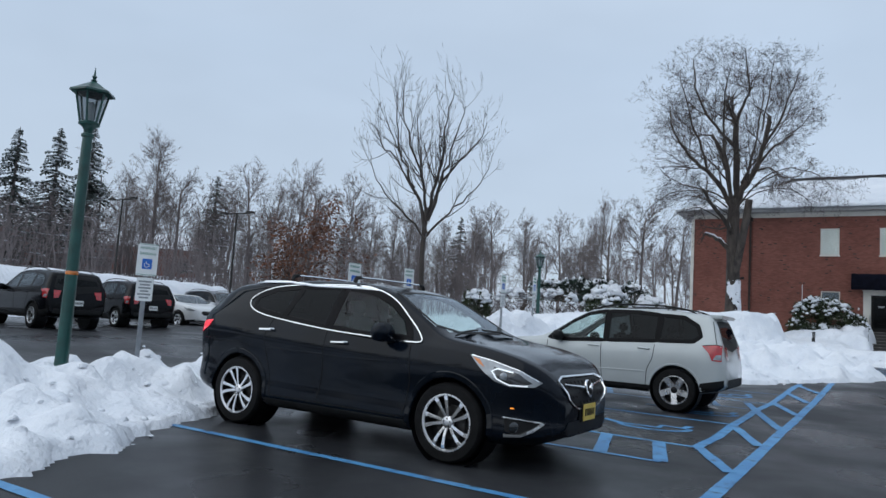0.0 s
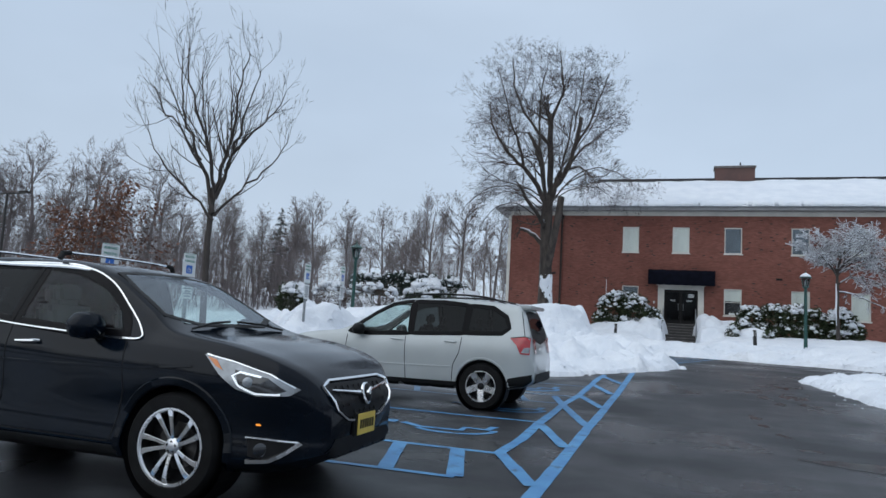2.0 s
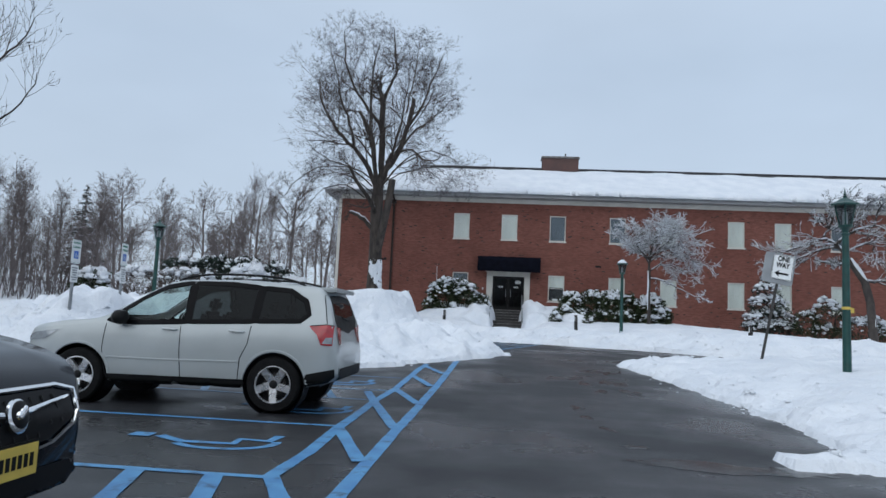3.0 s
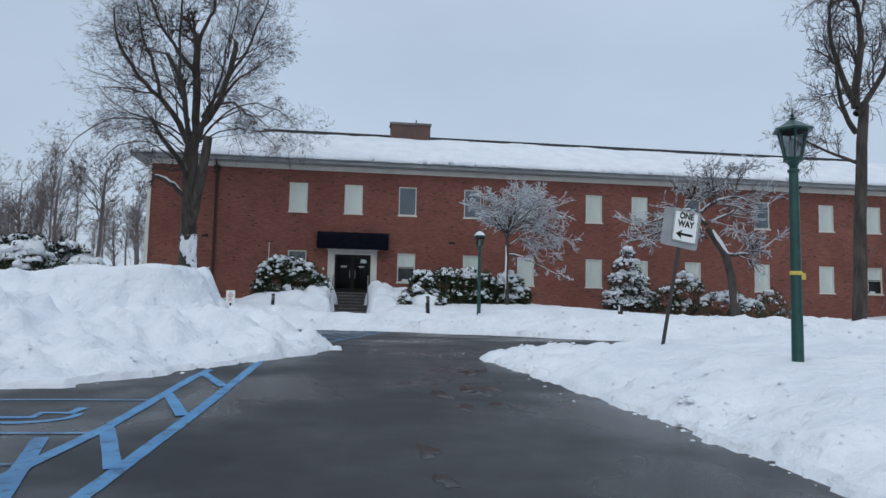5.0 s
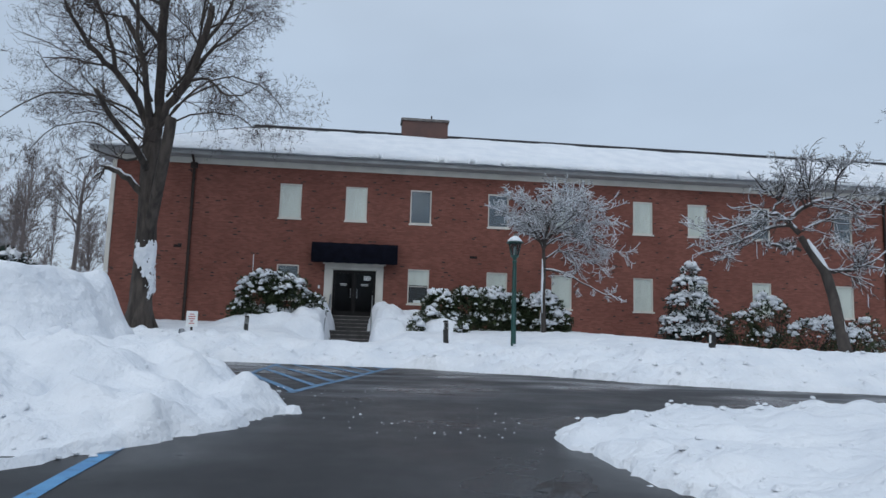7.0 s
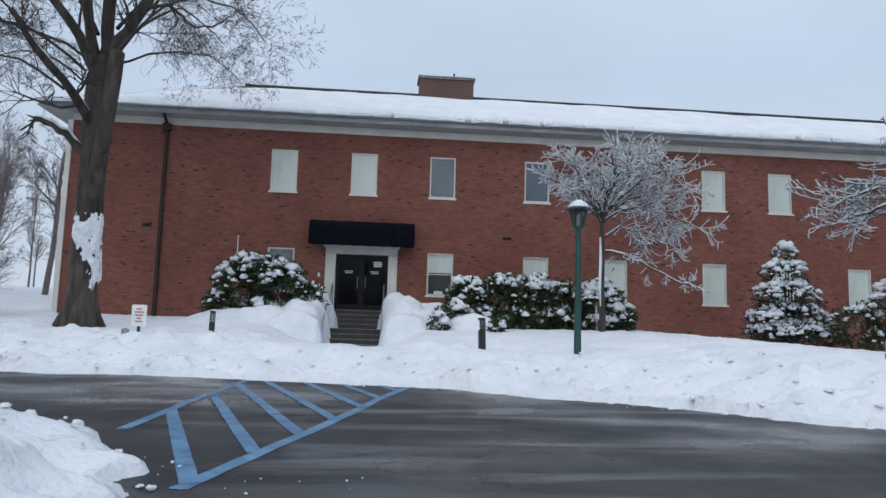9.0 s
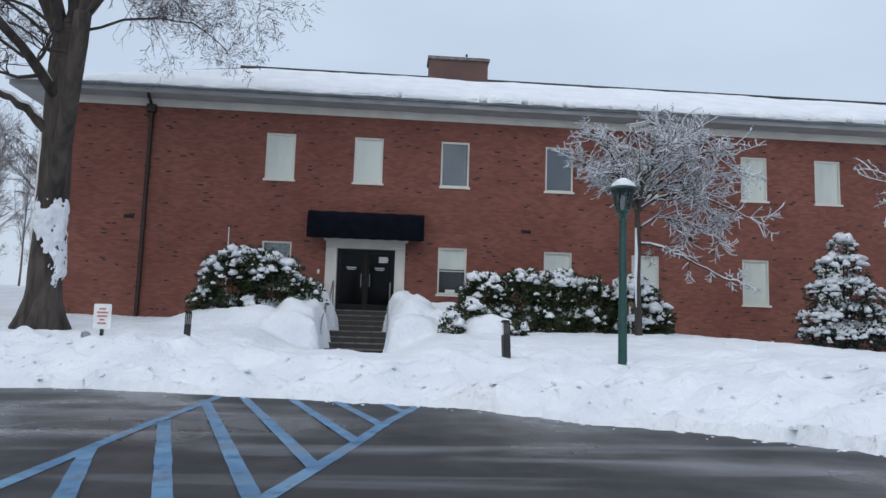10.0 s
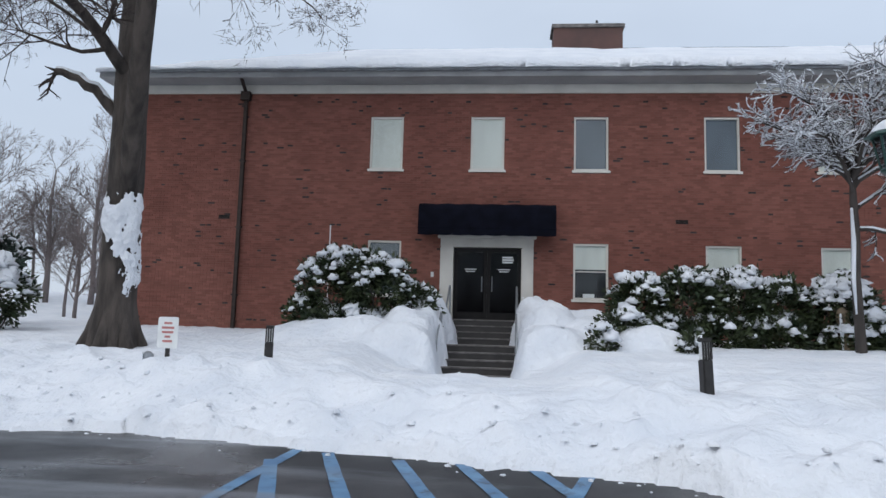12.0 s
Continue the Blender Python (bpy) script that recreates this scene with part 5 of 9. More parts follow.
def car(label, spec, m, group=""):
    """A whole car in its own frame: x ahead, z up, the origin on the ground between the axles."""
    c = thing(spec["name"], label, "car", m, group)
    body = Body(spec)
    paint = spec["paint"]
    shell = part("body", body.shape, paint, smooth=True)
    cut_wheel_arches(shell, spec)
    shell.parent = c
    # openings for the glass
    wind, rear = spec["windscreen"], spec["rear_glass"]
    bm = bmesh.new()
    bm.from_mesh(shell.data)
    gone = []
    for f in bm.faces:
        p = f.calc_center_median()
        n = f.normal
        if abs(n.y) > 0.45 and any(inside(p.x, p.z, grow(w, 0.012)) for w in spec["windows"]):
            gone.append(f)
        elif n.x > 0.2 and n.z > 0.2 and inside(p.x, abs(p.y), grow(wind, 0.012)):
            gone.append(f)
        elif n.x < -0.2 and inside(p.x, abs(p.y), grow(rear, 0.01)) and p.z > 1.0:
            gone.append(f)
    bmesh.ops.delete(bm, geom=gone, context="FACES")
    bm.to_mesh(shell.data)
    bm.free()
    shell.data.shade_smooth()
    shell.data.set_sharp_from_angle(angle=radians(35))
    for aim in ("right", "left"):
        for k, w in enumerate(spec["windows"]):
            part("side_window", body.patch(w, aim, 0.002), spec["glass"][k], c)
            part("window_trim", body.band(grow(w, 0.022), 0.07, aim, 0.006, True), M_PILLAR, c)
        if spec.get("chrome_line"):
            part("chrome_trim", body.band(rounded_loop(spec["chrome_line"]), 0.014, aim, 0.014, True), M_CHROME, c, "bright chrome window surround")
        for seam in spec["seams"]:
            part("door_seam", body.band(seam, 0.012, aim, 0.0025), M_BLACK, c)
        for hx, hz in spec["handles"]:
            q = 1 if aim == "left" else -1
            p = body.cast(*body.ray(aim, hx, hz), 0.03)
            s = Shape()
            s.tube([(p.x - 0.10, p.y - q * 0.03, p.z), (p.x - 0.085, p.y, p.z), (p.x + 0.085, p.y, p.z + 0.008), (p.x + 0.10, p.y - q * 0.03, p.z + 0.008)], [0.010, 0.015, 0.015, 0.010], 8)
            part("door_handle", s, spec["handle_mat"], c, smooth=True)
        for name, outline, mat, lift in spec["side_parts"]:
            part(name, body.patch(outline, aim, lift), mat, c, smooth=True)
        for name, path, width, mat, lift in spec["side_bands"]:
            part(name, body.band(path, width, aim, lift), mat, c, smooth=True)
        # arch lips and sill
        for x in spec["axles"]:
            r = spec["arch"] + 0.02
            arc = [(x + r * math.cos(a), spec["wheel"] + r * math.sin(a)) for a in (radians(k) for k in range(-15, 196, 8))]
            part("arch_lip", body.band(arc, spec["lip"], aim, 0.012), spec["lip_mat"], c, smooth=True)
        q = 1 if aim == "left" else -1
        mx, my, mz = spec["mirror"]
        s = Shape()
        s.lathe([(0.02, -0.085), (0.075, -0.07), (0.10, -0.02), (0.10, 0.03), (0.07, 0.08), (0.02, 0.095)], 14, m=pose(mx, q * (my + 0.09), mz, 0, 0, 0) @ Matrix.Diagonal((0.95, 1.5, 1.05, 1)))
        part("mirror_housing", s, spec["mirror_mat"], c, smooth=True)
        s = Shape()
        s.tube([(mx + 0.03, q * (my - 0.06), mz - 0.07), (mx + 0.01, q * (my + 0.05), mz - 0.05)], [0.035, 0.03], 8)
        part("mirror_arm", s, M_PLASTIC, c, smooth=True)
    # windscreen and tail glass, drawn as seen from above
    for name, half, mat in (("windscreen", wind, M_CLEAR), ("rear_window", rear, M_TINT)):
        outline = list(half) + [(x, -y) for x, y in reversed(half)]
        part(name, body.patch(outline, "top", 0.002, 0.09), mat, c, smooth=True)
        part(name + "_seal", body.band(grow(outline, 0.012), 0.05, "top", 0.005, True), M_PLASTIC, c)
    for x in spec["axles"]:
        for q in (-1, 1):
            s = Shape()
            a = spec["arch"] - 0.004
            s.lathe([(a, -0.20), (a, 0.07)], 40, m=pose(x, q * 0.80, spec["wheel"]) @ pose(0, 0, 0, -90 * q, 0, 0))
            s.f.pop()
            part("wheel_well", s, M_BLACK, c)
            wheel(c, x, q * (spec["track"]), spec["wheel"], spec["rim"], spec["spokes"], spec["dark_rim"], q)
    # cabin
    s = Shape()
    s.box(spec["cabin"][0], -0.74, 0.34, spec["cabin"][1], 0.74, 0.80)
    part("cabin_floor", s, M_DARKIN, c)
    s = Shape()
    s.box(spec["cabin"][1] - 0.28, -0.72, 0.7, spec["cabin"][1] + 0.1, 0.72, 0.99)
    part("dashboard", s, M_SEAT, c, bevel=0.05)
    for sx in spec["seats"]:
        for q in (-0.37, 0.37):
            s = Shape()
            s.box(-0.06, -0.24, 0.0, 0.08, 0.24, 0.52, pose(sx, q, 0.74, 0, -12, 0))
            part("seat_back", s, spec["seat_mat"], c, bevel=0.05)
            s = Shape()
            s.box(-0.05, -0.13, 0.53, 0.05, 0.13, 0.70, pose(sx, q, 0.74, 0, -12, 0))
            part("headrest", s, spec["seat_mat"], c, bevel=0.04)
    s = Shape()
    wx = spec["cabin"][1] - 0.42
    s.tube([pose(wx, 0.37, 0.96, 0, 62, 0) @ Vector((0.18 * math.cos(a), 0.18 * math.sin(a), 0)) for a in (2 * math.pi * k / 20 for k in range(21))], 0.014, 6, False)
    part("steering_wheel", s, M_PLASTIC, c, smooth=True)
    for q in (-1, 1):
        if spec.get("rails"):
            x0, x1, zr, yr = spec["rails"]
            s = Shape()
            pts = [(x0 + (x1 - x0) * t, q * (yr + 0.02 * math.sin(math.pi * t)), zr - 0.07 * abs(2 * t - 1) ** 5 + spec["rail_bow"] * math.sin(math.pi * t)) for t in (k / 14 for k in range(15))]
            s.tube(pts, [0.010] + [0.015] * 13 + [0.010], 8)
            part("roof_rail", s, spec["rail_mat"], c, smooth=True)
    for name, outline, mat, lift in spec["front_parts"]:
        part(name, body.patch(outline, "front", lift, 0.05), mat, c, smooth=True)
    for name, path, width, mat, lift in spec["front_bands"]:
        part(name, body.band(path, width, "front", lift, True), mat, c, smooth=True)
    for name, outline, mat, lift in spec["rear_parts"]:
        part(name, body.patch(outline, "rear", lift, 0.05), mat, c, smooth=True)
    return c, body


def both(rows):
    return [(abs(y), z) for y, z in rows]


def mirror(rows):
    """A closed outline from its half at positive y, top to bottom."""
    return [(y, z) for y, z in rows] + [(-y, z) for y, z in reversed(rows)]


BLACK_SPEC = dict(
    name="black_suv", paint=M_CARBLACK, flank=HOLLOW_FLANK, wheel=0.36, rim=0.252, arch=0.415, axles=(-1.375, 1.375), track=0.80, spokes=10, dark_rim=False, lip=0.06, lip_mat=M_CARBLACK, tumble=0.40,
    top=[(-2.21, 0.70), (-2.20, 0.95), (-2.15, 1.07), (-2.05, 1.22), (-1.91, 1.40), (-1.79, 1.515), (-1.66, 1.555), (-1.3, 1.595), (-0.6, 1.635), (0.0, 1.63), (0.30, 1.595), (0.55, 1.52), (0.95, 1.30), (1.22, 1.145), (1.36, 1.11), (1.7, 1.065), (2.0, 0.995), (2.2, 0.905), (2.30, 0.80), (2.36, 0.66)],
    bottom=[(-2.21, 0.42), (-2.10, 0.34), (-1.8, 0.27), (-1.0, 0.22), (1.0, 0.21), (1.9, 0.22), (2.2, 0.25), (2.36, 0.33)],
    plan=[(-2.21, 0.66), (-2.18, 0.77), (-2.10, 0.85), (-1.9, 0.905), (-1.3, 0.925), (-0.4, 0.915), (0.6, 0.915), (1.4, 0.925), (1.75, 0.91), (2.0, 0.865), (2.15, 0.80), (2.26, 0.70), (2.32, 0.60), (2.36, 0.48)],
    belt=[(-2.3, 1.17), (-1.6, 1.17), (-0.5, 1.09), (0.6, 1.03), (1.3, 1.01), (1.8, 0.97), (2.36, 0.85)],
    windows=[[(-1.26, 1.30), (-1.12, 1.26), (-0.82, 1.22), (-0.72, 1.525), (-1.05, 1.48), (-1.27, 1.39)], [(-0.76, 1.205), (-0.19, 1.14), (-0.16, 1.54), (-0.66, 1.53)], [(-0.10, 1.135), (0.4, 1.105), (0.88, 1.09), (0.76, 1.25), (0.54, 1.40), (0.26, 1.50), (-0.07, 1.54)]],
    glass=[M_TINT, M_TINT, M_SIDE],
    chrome_line=[(1.02, 1.055), (0.8, 1.052), (0.4, 1.07), (-0.13, 1.10), (-0.74, 1.16), (-1.17, 1.225), (-1.35, 1.31), (-1.34, 1.41), (-1.1, 1.515), (-0.7, 1.558), (-0.1, 1.575), (0.28, 1.545), (0.56, 1.445), (0.82, 1.26), (0.98, 1.13)],
    windscreen=[(1.18, 0.0), (1.17, 0.40), (1.05, 0.66), (0.72, 0.60), (0.50, 0.53), (0.47, 0.0)],
    rear_glass=[(-1.90, 0.0), (-1.90, 0.46), (-2.14, 0.58), (-2.16, 0.0)],
    seams=[[(-0.14, 1.09), (-0.15, 0.7), (-0.2, 0.36)], [(0.92, 1.03), (0.95, 0.7), (0.88, 0.36)], [(-0.92, 1.18), (-1.0, 0.98), (-0.92, 0.66), (-0.86, 0.36)], [(-0.86, 0.36), (0.86, 0.35)]],
    handles=[(-0.97, 1.045), (0.06, 0.975)], handle_mat=M_CHROME, mirror=(0.66, 0.90, 1.12), mirror_mat=M_CARBLACK,
    side_parts=[("tail_lamp", [(-2.14, 1.03), (-2.04, 1.095), (-1.87, 1.115), (-1.92, 1.04), (-2.04, 0.98), (-2.14, 0.95)], M_TAILON, 0.008),
                ("headlamp", [(1.58, 0.985), (1.80, 0.95), (2.06, 0.88), (2.22, 0.79), (2.17, 0.75), (1.98, 0.74), (1.84, 0.78), (1.72, 0.86)], M_LAMPGLASS, 0.010),
                ("headlamp_bowl", [(1.82, 0.90), (2.04, 0.855), (2.15, 0.78), (2.10, 0.762), (1.98, 0.762), (1.86, 0.80)], M_LAMPDARK, 0.014),
                ("marker_lamp", [(1.61, 0.97), (1.68, 0.955), (1.74, 0.89), (1.68, 0.915)], M_AMBER, 0.014),
                ("side_marker", [(1.98, 0.565), (2.01, 0.563), (2.01, 0.553), (1.98, 0.555)], M_MARKER, 0.012),
                ("fog_recess", [(1.93, 0.47), (2.24, 0.44), (2.10, 0.33), (1.95, 0.36)], M_BLACK, 0.006),
                ("rocker_panel", [(-0.95, 0.33), (0.95, 0.33), (0.95, 0.235), (-0.95, 0.24)], M_PLASTIC, 0.01)],
    side_bands=[("lamp_brow", [(1.60, 0.985), (1.80, 0.95), (2.05, 0.88), (2.19, 0.80)], 0.011, M_CHROME, 0.016), ("running_lamp", [(2.0, 0.86), (1.86, 0.885), (1.81, 0.86), (1.86, 0.80), (1.97, 0.757), (2.12, 0.757)], 0.015, M_DRL, 0.018),
                ("fog_trim_top", [(1.92, 0.475), (2.06, 0.468), (2.22, 0.45)], 0.014, M_CHROME, 0.018), ("fog_trim", [(2.23, 0.445), (2.17, 0.385), (2.08, 0.335), (1.94, 0.325)], 0.032, M_CHROME, 0.018),
                ("body_crease", [(-2.0, 0.90), (-1.0, 0.86), (0.2, 0.84), (1.0, 0.86), (1.5, 0.90)], 0.018, M_CARBLACK, 0.006)],
    front_parts=[("grille", mirror([(0.40, 0.815), (0.52, 0.79), (0.44, 0.66), (0.28, 0.585), (0.12, 0.565)]), M_BLACK, 0.006), ("lower_grille", mirror([(0.45, 0.45), (0.55, 0.37), (0.40, 0.31)]), M_BLACK, 0.006)],
    front_bands=[("grille_surround", mirror([(0.42, 0.83), (0.55, 0.80), (0.46, 0.645), (0.29, 0.565), (0.12, 0.545)]), 0.019, M_CHROME, 0.02)],
    rear_parts=[], cabin=(-1.9, 1.1), seats=(-0.05, -0.95), seat_mat=M_SEATGREY, rail_bow=0.0, rails=None, rail_mat=M_CHROME)

black_car, black_body = car("glossy black suv with chrome trim parked in a blue-lined stall", BLACK_SPEC, pose(-4.81, 7.52, 0.012))


def nose_piece(c, body, name, y, z, half, mat, lift=0.02):
    p = body.cast((6, y, z), (-1, 0, 0), lift)
    s = Shape()
    s.lathe([(half, -0.012), (half, 0.004), (half * 0.8, 0.012), (half * 0.2, 0.016)], 24, m=Matrix.Translation(p) @ pose(0, 0, 0, 0, 78, 0) @ Matrix.Diagonal((1.15, 1, 1, 1)))
    return part(name, s, mat, c, smooth=True)


nose_piece(black_car, black_body, "emblem", 0.0, 0.71, 0.072, M_CHROME, 0.03)
nose_piece(black_car, black_body, "emblem_core", 0.0, 0.71, 0.058, M_DARKALLOY, 0.044)
for k in (-1, 0, 1):
    nose_piece(black_car, black_body, "emblem_shape", 0.026 * k, 0.712 + 0.010 * k, 0.019, M_CHROME, 0.058)
for q in (-1, 1):
    pts = [black_body.cast((6, q * (0.08 + 0.055 * k), 0.725 + 0.006 * k), (-1, 0, 0), 0.022) for k in range(8)]
    s = Shape()
    s.tube([p for p in pts if p is not None], [0.016, 0.014, 0.012, 0.011, 0.010, 0.010, 0.009, 0.006], 8)
    part("grille_wing", s, M_CHROME, black_car, smooth=True)
    p = black_body.cast((2.02, q * 4, 0.40), (0, -q, 0), 0.012)
    s = Shape()
    s.lathe([(0.045, 0), (0.045, 0.012), (0.03, 0.02)], 18, m=Matrix.Translation(p) @ Vector((0.75, q * 0.65, 0)).to_track_quat("Z", "Y").to_matrix().to_4x4())
    part("fog_lamp", s, M_LAMPDARK, black_car, smooth=True)
    p = black_body.cast((1.92, q * 4, 0.825), (0, -q, 0), 0.016)
    s = Shape()
    s.lathe([(0.034, -0.01), (0.034, 0.008), (0.022, 0.018), (0.008, 0.02)], 16, m=Matrix.Translation(p) @ Vector((0.6, q * 0.8, 0)).to_track_quat("Z", "Y").to_matrix().to_4x4())
    part("projector_lens", s, M_LAMPGLASS, black_car, smooth=True)
for k in range(9):
    y = -0.36 + 0.09 * k
    a, b = (black_body.cast((6, y, z), (-1, 0, 0), 0.012) for z in (0.60 if abs(y) < 0.25 else 0.66, 0.79))
    s = Shape()
    s.tube([a, b], 0.006, 5)
    part("grille_bar", s, M_PLASTIC, black_car)


def number_plate(c, p, facing, mat=M_PLATE, tilt=0):
    m = Matrix.Translation(p) @ pose(0, 0, 0, 90, 0, facing) @ pose(0, 0, 0, tilt, 0, 0)
    s = Shape()
    s.plate([(-0.152, -0.076), (0.152, -0.076), (0.152, 0.076), (-0.152, 0.076)], 0.006, m)
    pl = part("number_plate", s, mat, c, "yellow number plate, its characters shown as bars" if mat is M_PLATE else "pale number plate", bevel=0.002)
    for k in range(6):
        u = -0.105 + 0.042 * k
        s = Shape()
        s.plate([(u - 0.013, -0.032), (u + 0.013, -0.032), (u + 0.013, 0.032), (u - 0.013, 0.032)], 0.009, m)
        part("character_bar", s, M_BLACK, pl)
    return pl


for q in (-1, 1):
    pts = [black_body.cast((-1.45 + 1.75 * k / 16, q * (0.655 - 0.02 * abs(k - 8) / 8), 5), (0, 0, -1), 0.018 if 0 < k < 16 else 0.002) for k in range(17)]
    s = Shape()
    s.tube(pts, [0.010] + [0.017] * 15 + [0.010], 8)
    part("roof_rail", s, M_CHROME, black_car, smooth=True)
for xb in (-0.9, 0.0):
    s = Shape()
    s.tube([(xb, -0.60, 1.668), (xb, -0.3, 1.675), (xb, 0.3, 1.675), (xb, 0.60, 1.668)], 0.011, 8)
    bar = part("cross_bar", s, M_CHROME, black_car, smooth=True)
    for q in (-1, 1):
        s = Shape()
        s.tube([(xb, q * 0.655, 1.615), (xb, q * 0.63, 1.66), (xb, q * 0.56, 1.67)], [0.022, 0.024, 0.018], 8)
        part("bar_foot", s, M_PLASTIC, bar, smooth=True)
s = Shape()
s.box(2.33, -0.18, 0.43, 2.385, 0.18, 0.60)
part("plate_holder", s, M_PLASTIC, black_car, bevel=0.01)
number_plate(black_car, (2.387, 0, 0.515), 90)
for q in (-1, 1):
    s = Shape()
    p0, p1 = black_body.cast((1.25, q * 0.62, 5), (0, 0, -1), 0.012), black_body.cast((1.16, q * 0.05, 5), (0, 0, -1), 0.02)
    s.tube([p0, p0.lerp(p1, 0.5) + Vector((0, 0, 0.015)), p1], 0.009, 6)
    part("wiper", s, M_PLASTIC, black_car)

WHITE_SPEC = dict(
    name="silver_suv", paint=M_CARSILVER, wheel=0.352, rim=0.234, arch=0.405, axles=(-1.320, 1.32), track=0.785, spokes=5, dark_rim=True, lip=0.035, lip_mat=M_CARSILVER, tumble=0.30,
    top=[(-2.26, 0.62), (-2.24, 0.92), (-2.20, 1.06), (-2.13, 1.24), (-2.04, 1.46), (-1.95, 1.60), (-1.80, 1.645), (-1.4, 1.68), (-0.800, 1.705), (0.000, 1.68), (0.260, 1.63), (0.500, 1.50), (0.850, 1.27), (1.080, 1.12), (1.200, 1.09), (1.600, 1.05), (1.950, 0.98), (2.120, 0.91), (2.200, 0.80), (2.255, 0.62)],
    bottom=[(-2.26, 0.46), (-2.10, 0.38), (-1.740, 0.32), (-1.000, 0.28), (1.000, 0.27), (1.900, 0.27), (2.255, 0.36)],
    plan=[(-2.26, 0.72), (-2.22, 0.80), (-2.12, 0.855), (-1.820, 0.885), (-1.200, 0.897), (0.500, 0.895), (1.400, 0.895), (1.800, 0.87), (2.020, 0.80), (2.150, 0.70), (2.220, 0.58), (2.255, 0.46)],
    belt=[(-2.26, 1.16), (-1.580, 1.13), (-0.500, 1.08), (0.600, 1.05), (1.200, 1.02), (2.000, 0.93), (2.255, 0.85)],
    windows=[[(-1.70, 1.27), (-1.60, 1.195), (-1.05, 1.165), (-1.08, 1.57), (-1.42, 1.545), (-1.64, 1.42)], [(-0.98, 1.16), (-0.16, 1.12), (-0.14, 1.60), (-0.60, 1.60), (-1.00, 1.575)], [(-0.08, 1.115), (0.60, 1.085), (0.95, 1.09), (0.55, 1.37), (0.26, 1.53), (-0.06, 1.60)]],
    glass=[M_TINT, M_TINT, M_SIDE], chrome_line=None,
    windscreen=[(1.050, 0.0), (1.040, 0.42), (0.940, 0.68), (0.580, 0.60), (0.360, 0.54), (0.330, 0.0)],
    rear_glass=[(-2.02, 0.0), (-2.025, 0.54), (-2.13, 0.62), (-2.145, 0.0)],
    seams=[[(-0.040, 1.04), (-0.050, 0.7), (-0.080, 0.36)], [(0.980, 1.03), (1.000, 0.7), (0.940, 0.36)], [(-0.980, 1.08), (-0.950, 0.85), (-0.860, 0.66), (-0.840, 0.36)], [(-0.840, 0.36), (0.940, 0.35)], [(-1.93, 1.58), (-2.00, 1.35), (-2.06, 1.15)]],
    handles=[(-0.80, 1.0), (0.10, 0.99)], handle_mat=M_CARSILVER, mirror=(0.74, 0.88, 1.12), mirror_mat=M_PLASTIC,
    side_parts=[("tail_lamp", [(-2.16, 1.13), (-2.05, 1.14), (-1.76, 1.115), (-1.90, 1.01), (-1.98, 0.88), (-2.16, 0.875)], M_REDLAMP, 0.012),
                ("reverse_lamp", [(-2.15, 0.985), (-2.05, 0.975), (-2.00, 0.90), (-2.15, 0.895)], M_LAMPGLASS, 0.016),
                ("headlamp", [(1.620, 0.93), (2.000, 0.87), (2.140, 0.80), (2.080, 0.76), (1.800, 0.80)], M_LAMPGLASS, 0.01),
                ("rocker_panel", [(-0.930, 0.40), (0.930, 0.39), (0.930, 0.265), (-0.930, 0.275)], M_PLASTIC, 0.014),
                ("bumper_cladding", [(-2.21, 0.58), (-1.74, 0.50), (-1.70, 0.35), (-2.08, 0.40), (-2.21, 0.48)], M_PLASTIC, 0.012),
                ("nose_cladding", [(1.740, 0.36), (2.150, 0.40), (2.150, 0.33), (1.780, 0.29)], M_PLASTIC, 0.012)],
    side_bands=[("body_crease", [(-0.820, 0.62), (0.200, 0.60), (0.940, 0.60)], 0.025, M_CARSILVER, 0.008), ("lamp_edge", [(-2.15, 1.130), (-2.05, 1.142), (-1.78, 1.118)], 0.010, M_BLACK, 0.02)],
    front_parts=[("grille", mirror([(0.400, 0.78), (0.500, 0.70), (0.380, 0.60)]), M_BLACK, 0.006)], front_bands=[],
    rear_parts=[("rear_bumper", mirror([(0.660, 0.58), (0.680, 0.44)]), M_PLASTIC, 0.012), ("lamp_return", [(0.46, 1.10), (0.67, 1.11), (0.67, 0.88), (0.54, 0.89)], M_REDLAMP, 0.010), ("lamp_return", [(-0.46, 1.10), (-0.67, 1.11), (-0.67, 0.88), (-0.54, 0.89)], M_REDLAMP, 0.010)],
    cabin=(-1.9, 0.95), seats=(-0.15, -1.0), seat_mat=M_SEAT, rail_bow=0.04, rails=(-1.60, 0.15, 1.715, 0.61), rail_mat=M_PLASTIC)



def tuck(rows):
    """Draws the tail in a little."""
    return [(x if x > -1.7 else -1.7 + (x + 1.7) * 0.75, z) for x, z in rows]


for key in ("top", "bottom", "plan", "belt", "rear_glass"):
    WHITE_SPEC[key] = tuck(WHITE_SPEC[key])
for key in ("side_parts", "side_bands"):
    WHITE_SPEC[key] = [(name, tuck(rows), *rest) for name, rows, *rest in WHITE_SPEC[key]]
WHITE_SPEC["seams"] = [tuck(rows) for rows in WHITE_SPEC["seams"]]
silver_car, silver_body = car("pearl white suv with black roof rails parked nose-in", WHITE_SPEC, pose(-4.34, 14.06, 0.014, 0, 0, 180))
s = Shape()
s.box(-2.02, -0.60, 1.575, -1.78, 0.60, 1.635, None)
part("roof_spoiler", s, M_CARSILVER, silver_car, bevel=0.022)
s = Shape()
s.tube([(-2.07, 0.0, 1.20), (-2.055, 0.30, 1.23), (-2.05, 0.34, 1.25)], 0.010, 6)
part("rear_wiper", s, M_PLASTIC, silver_car)

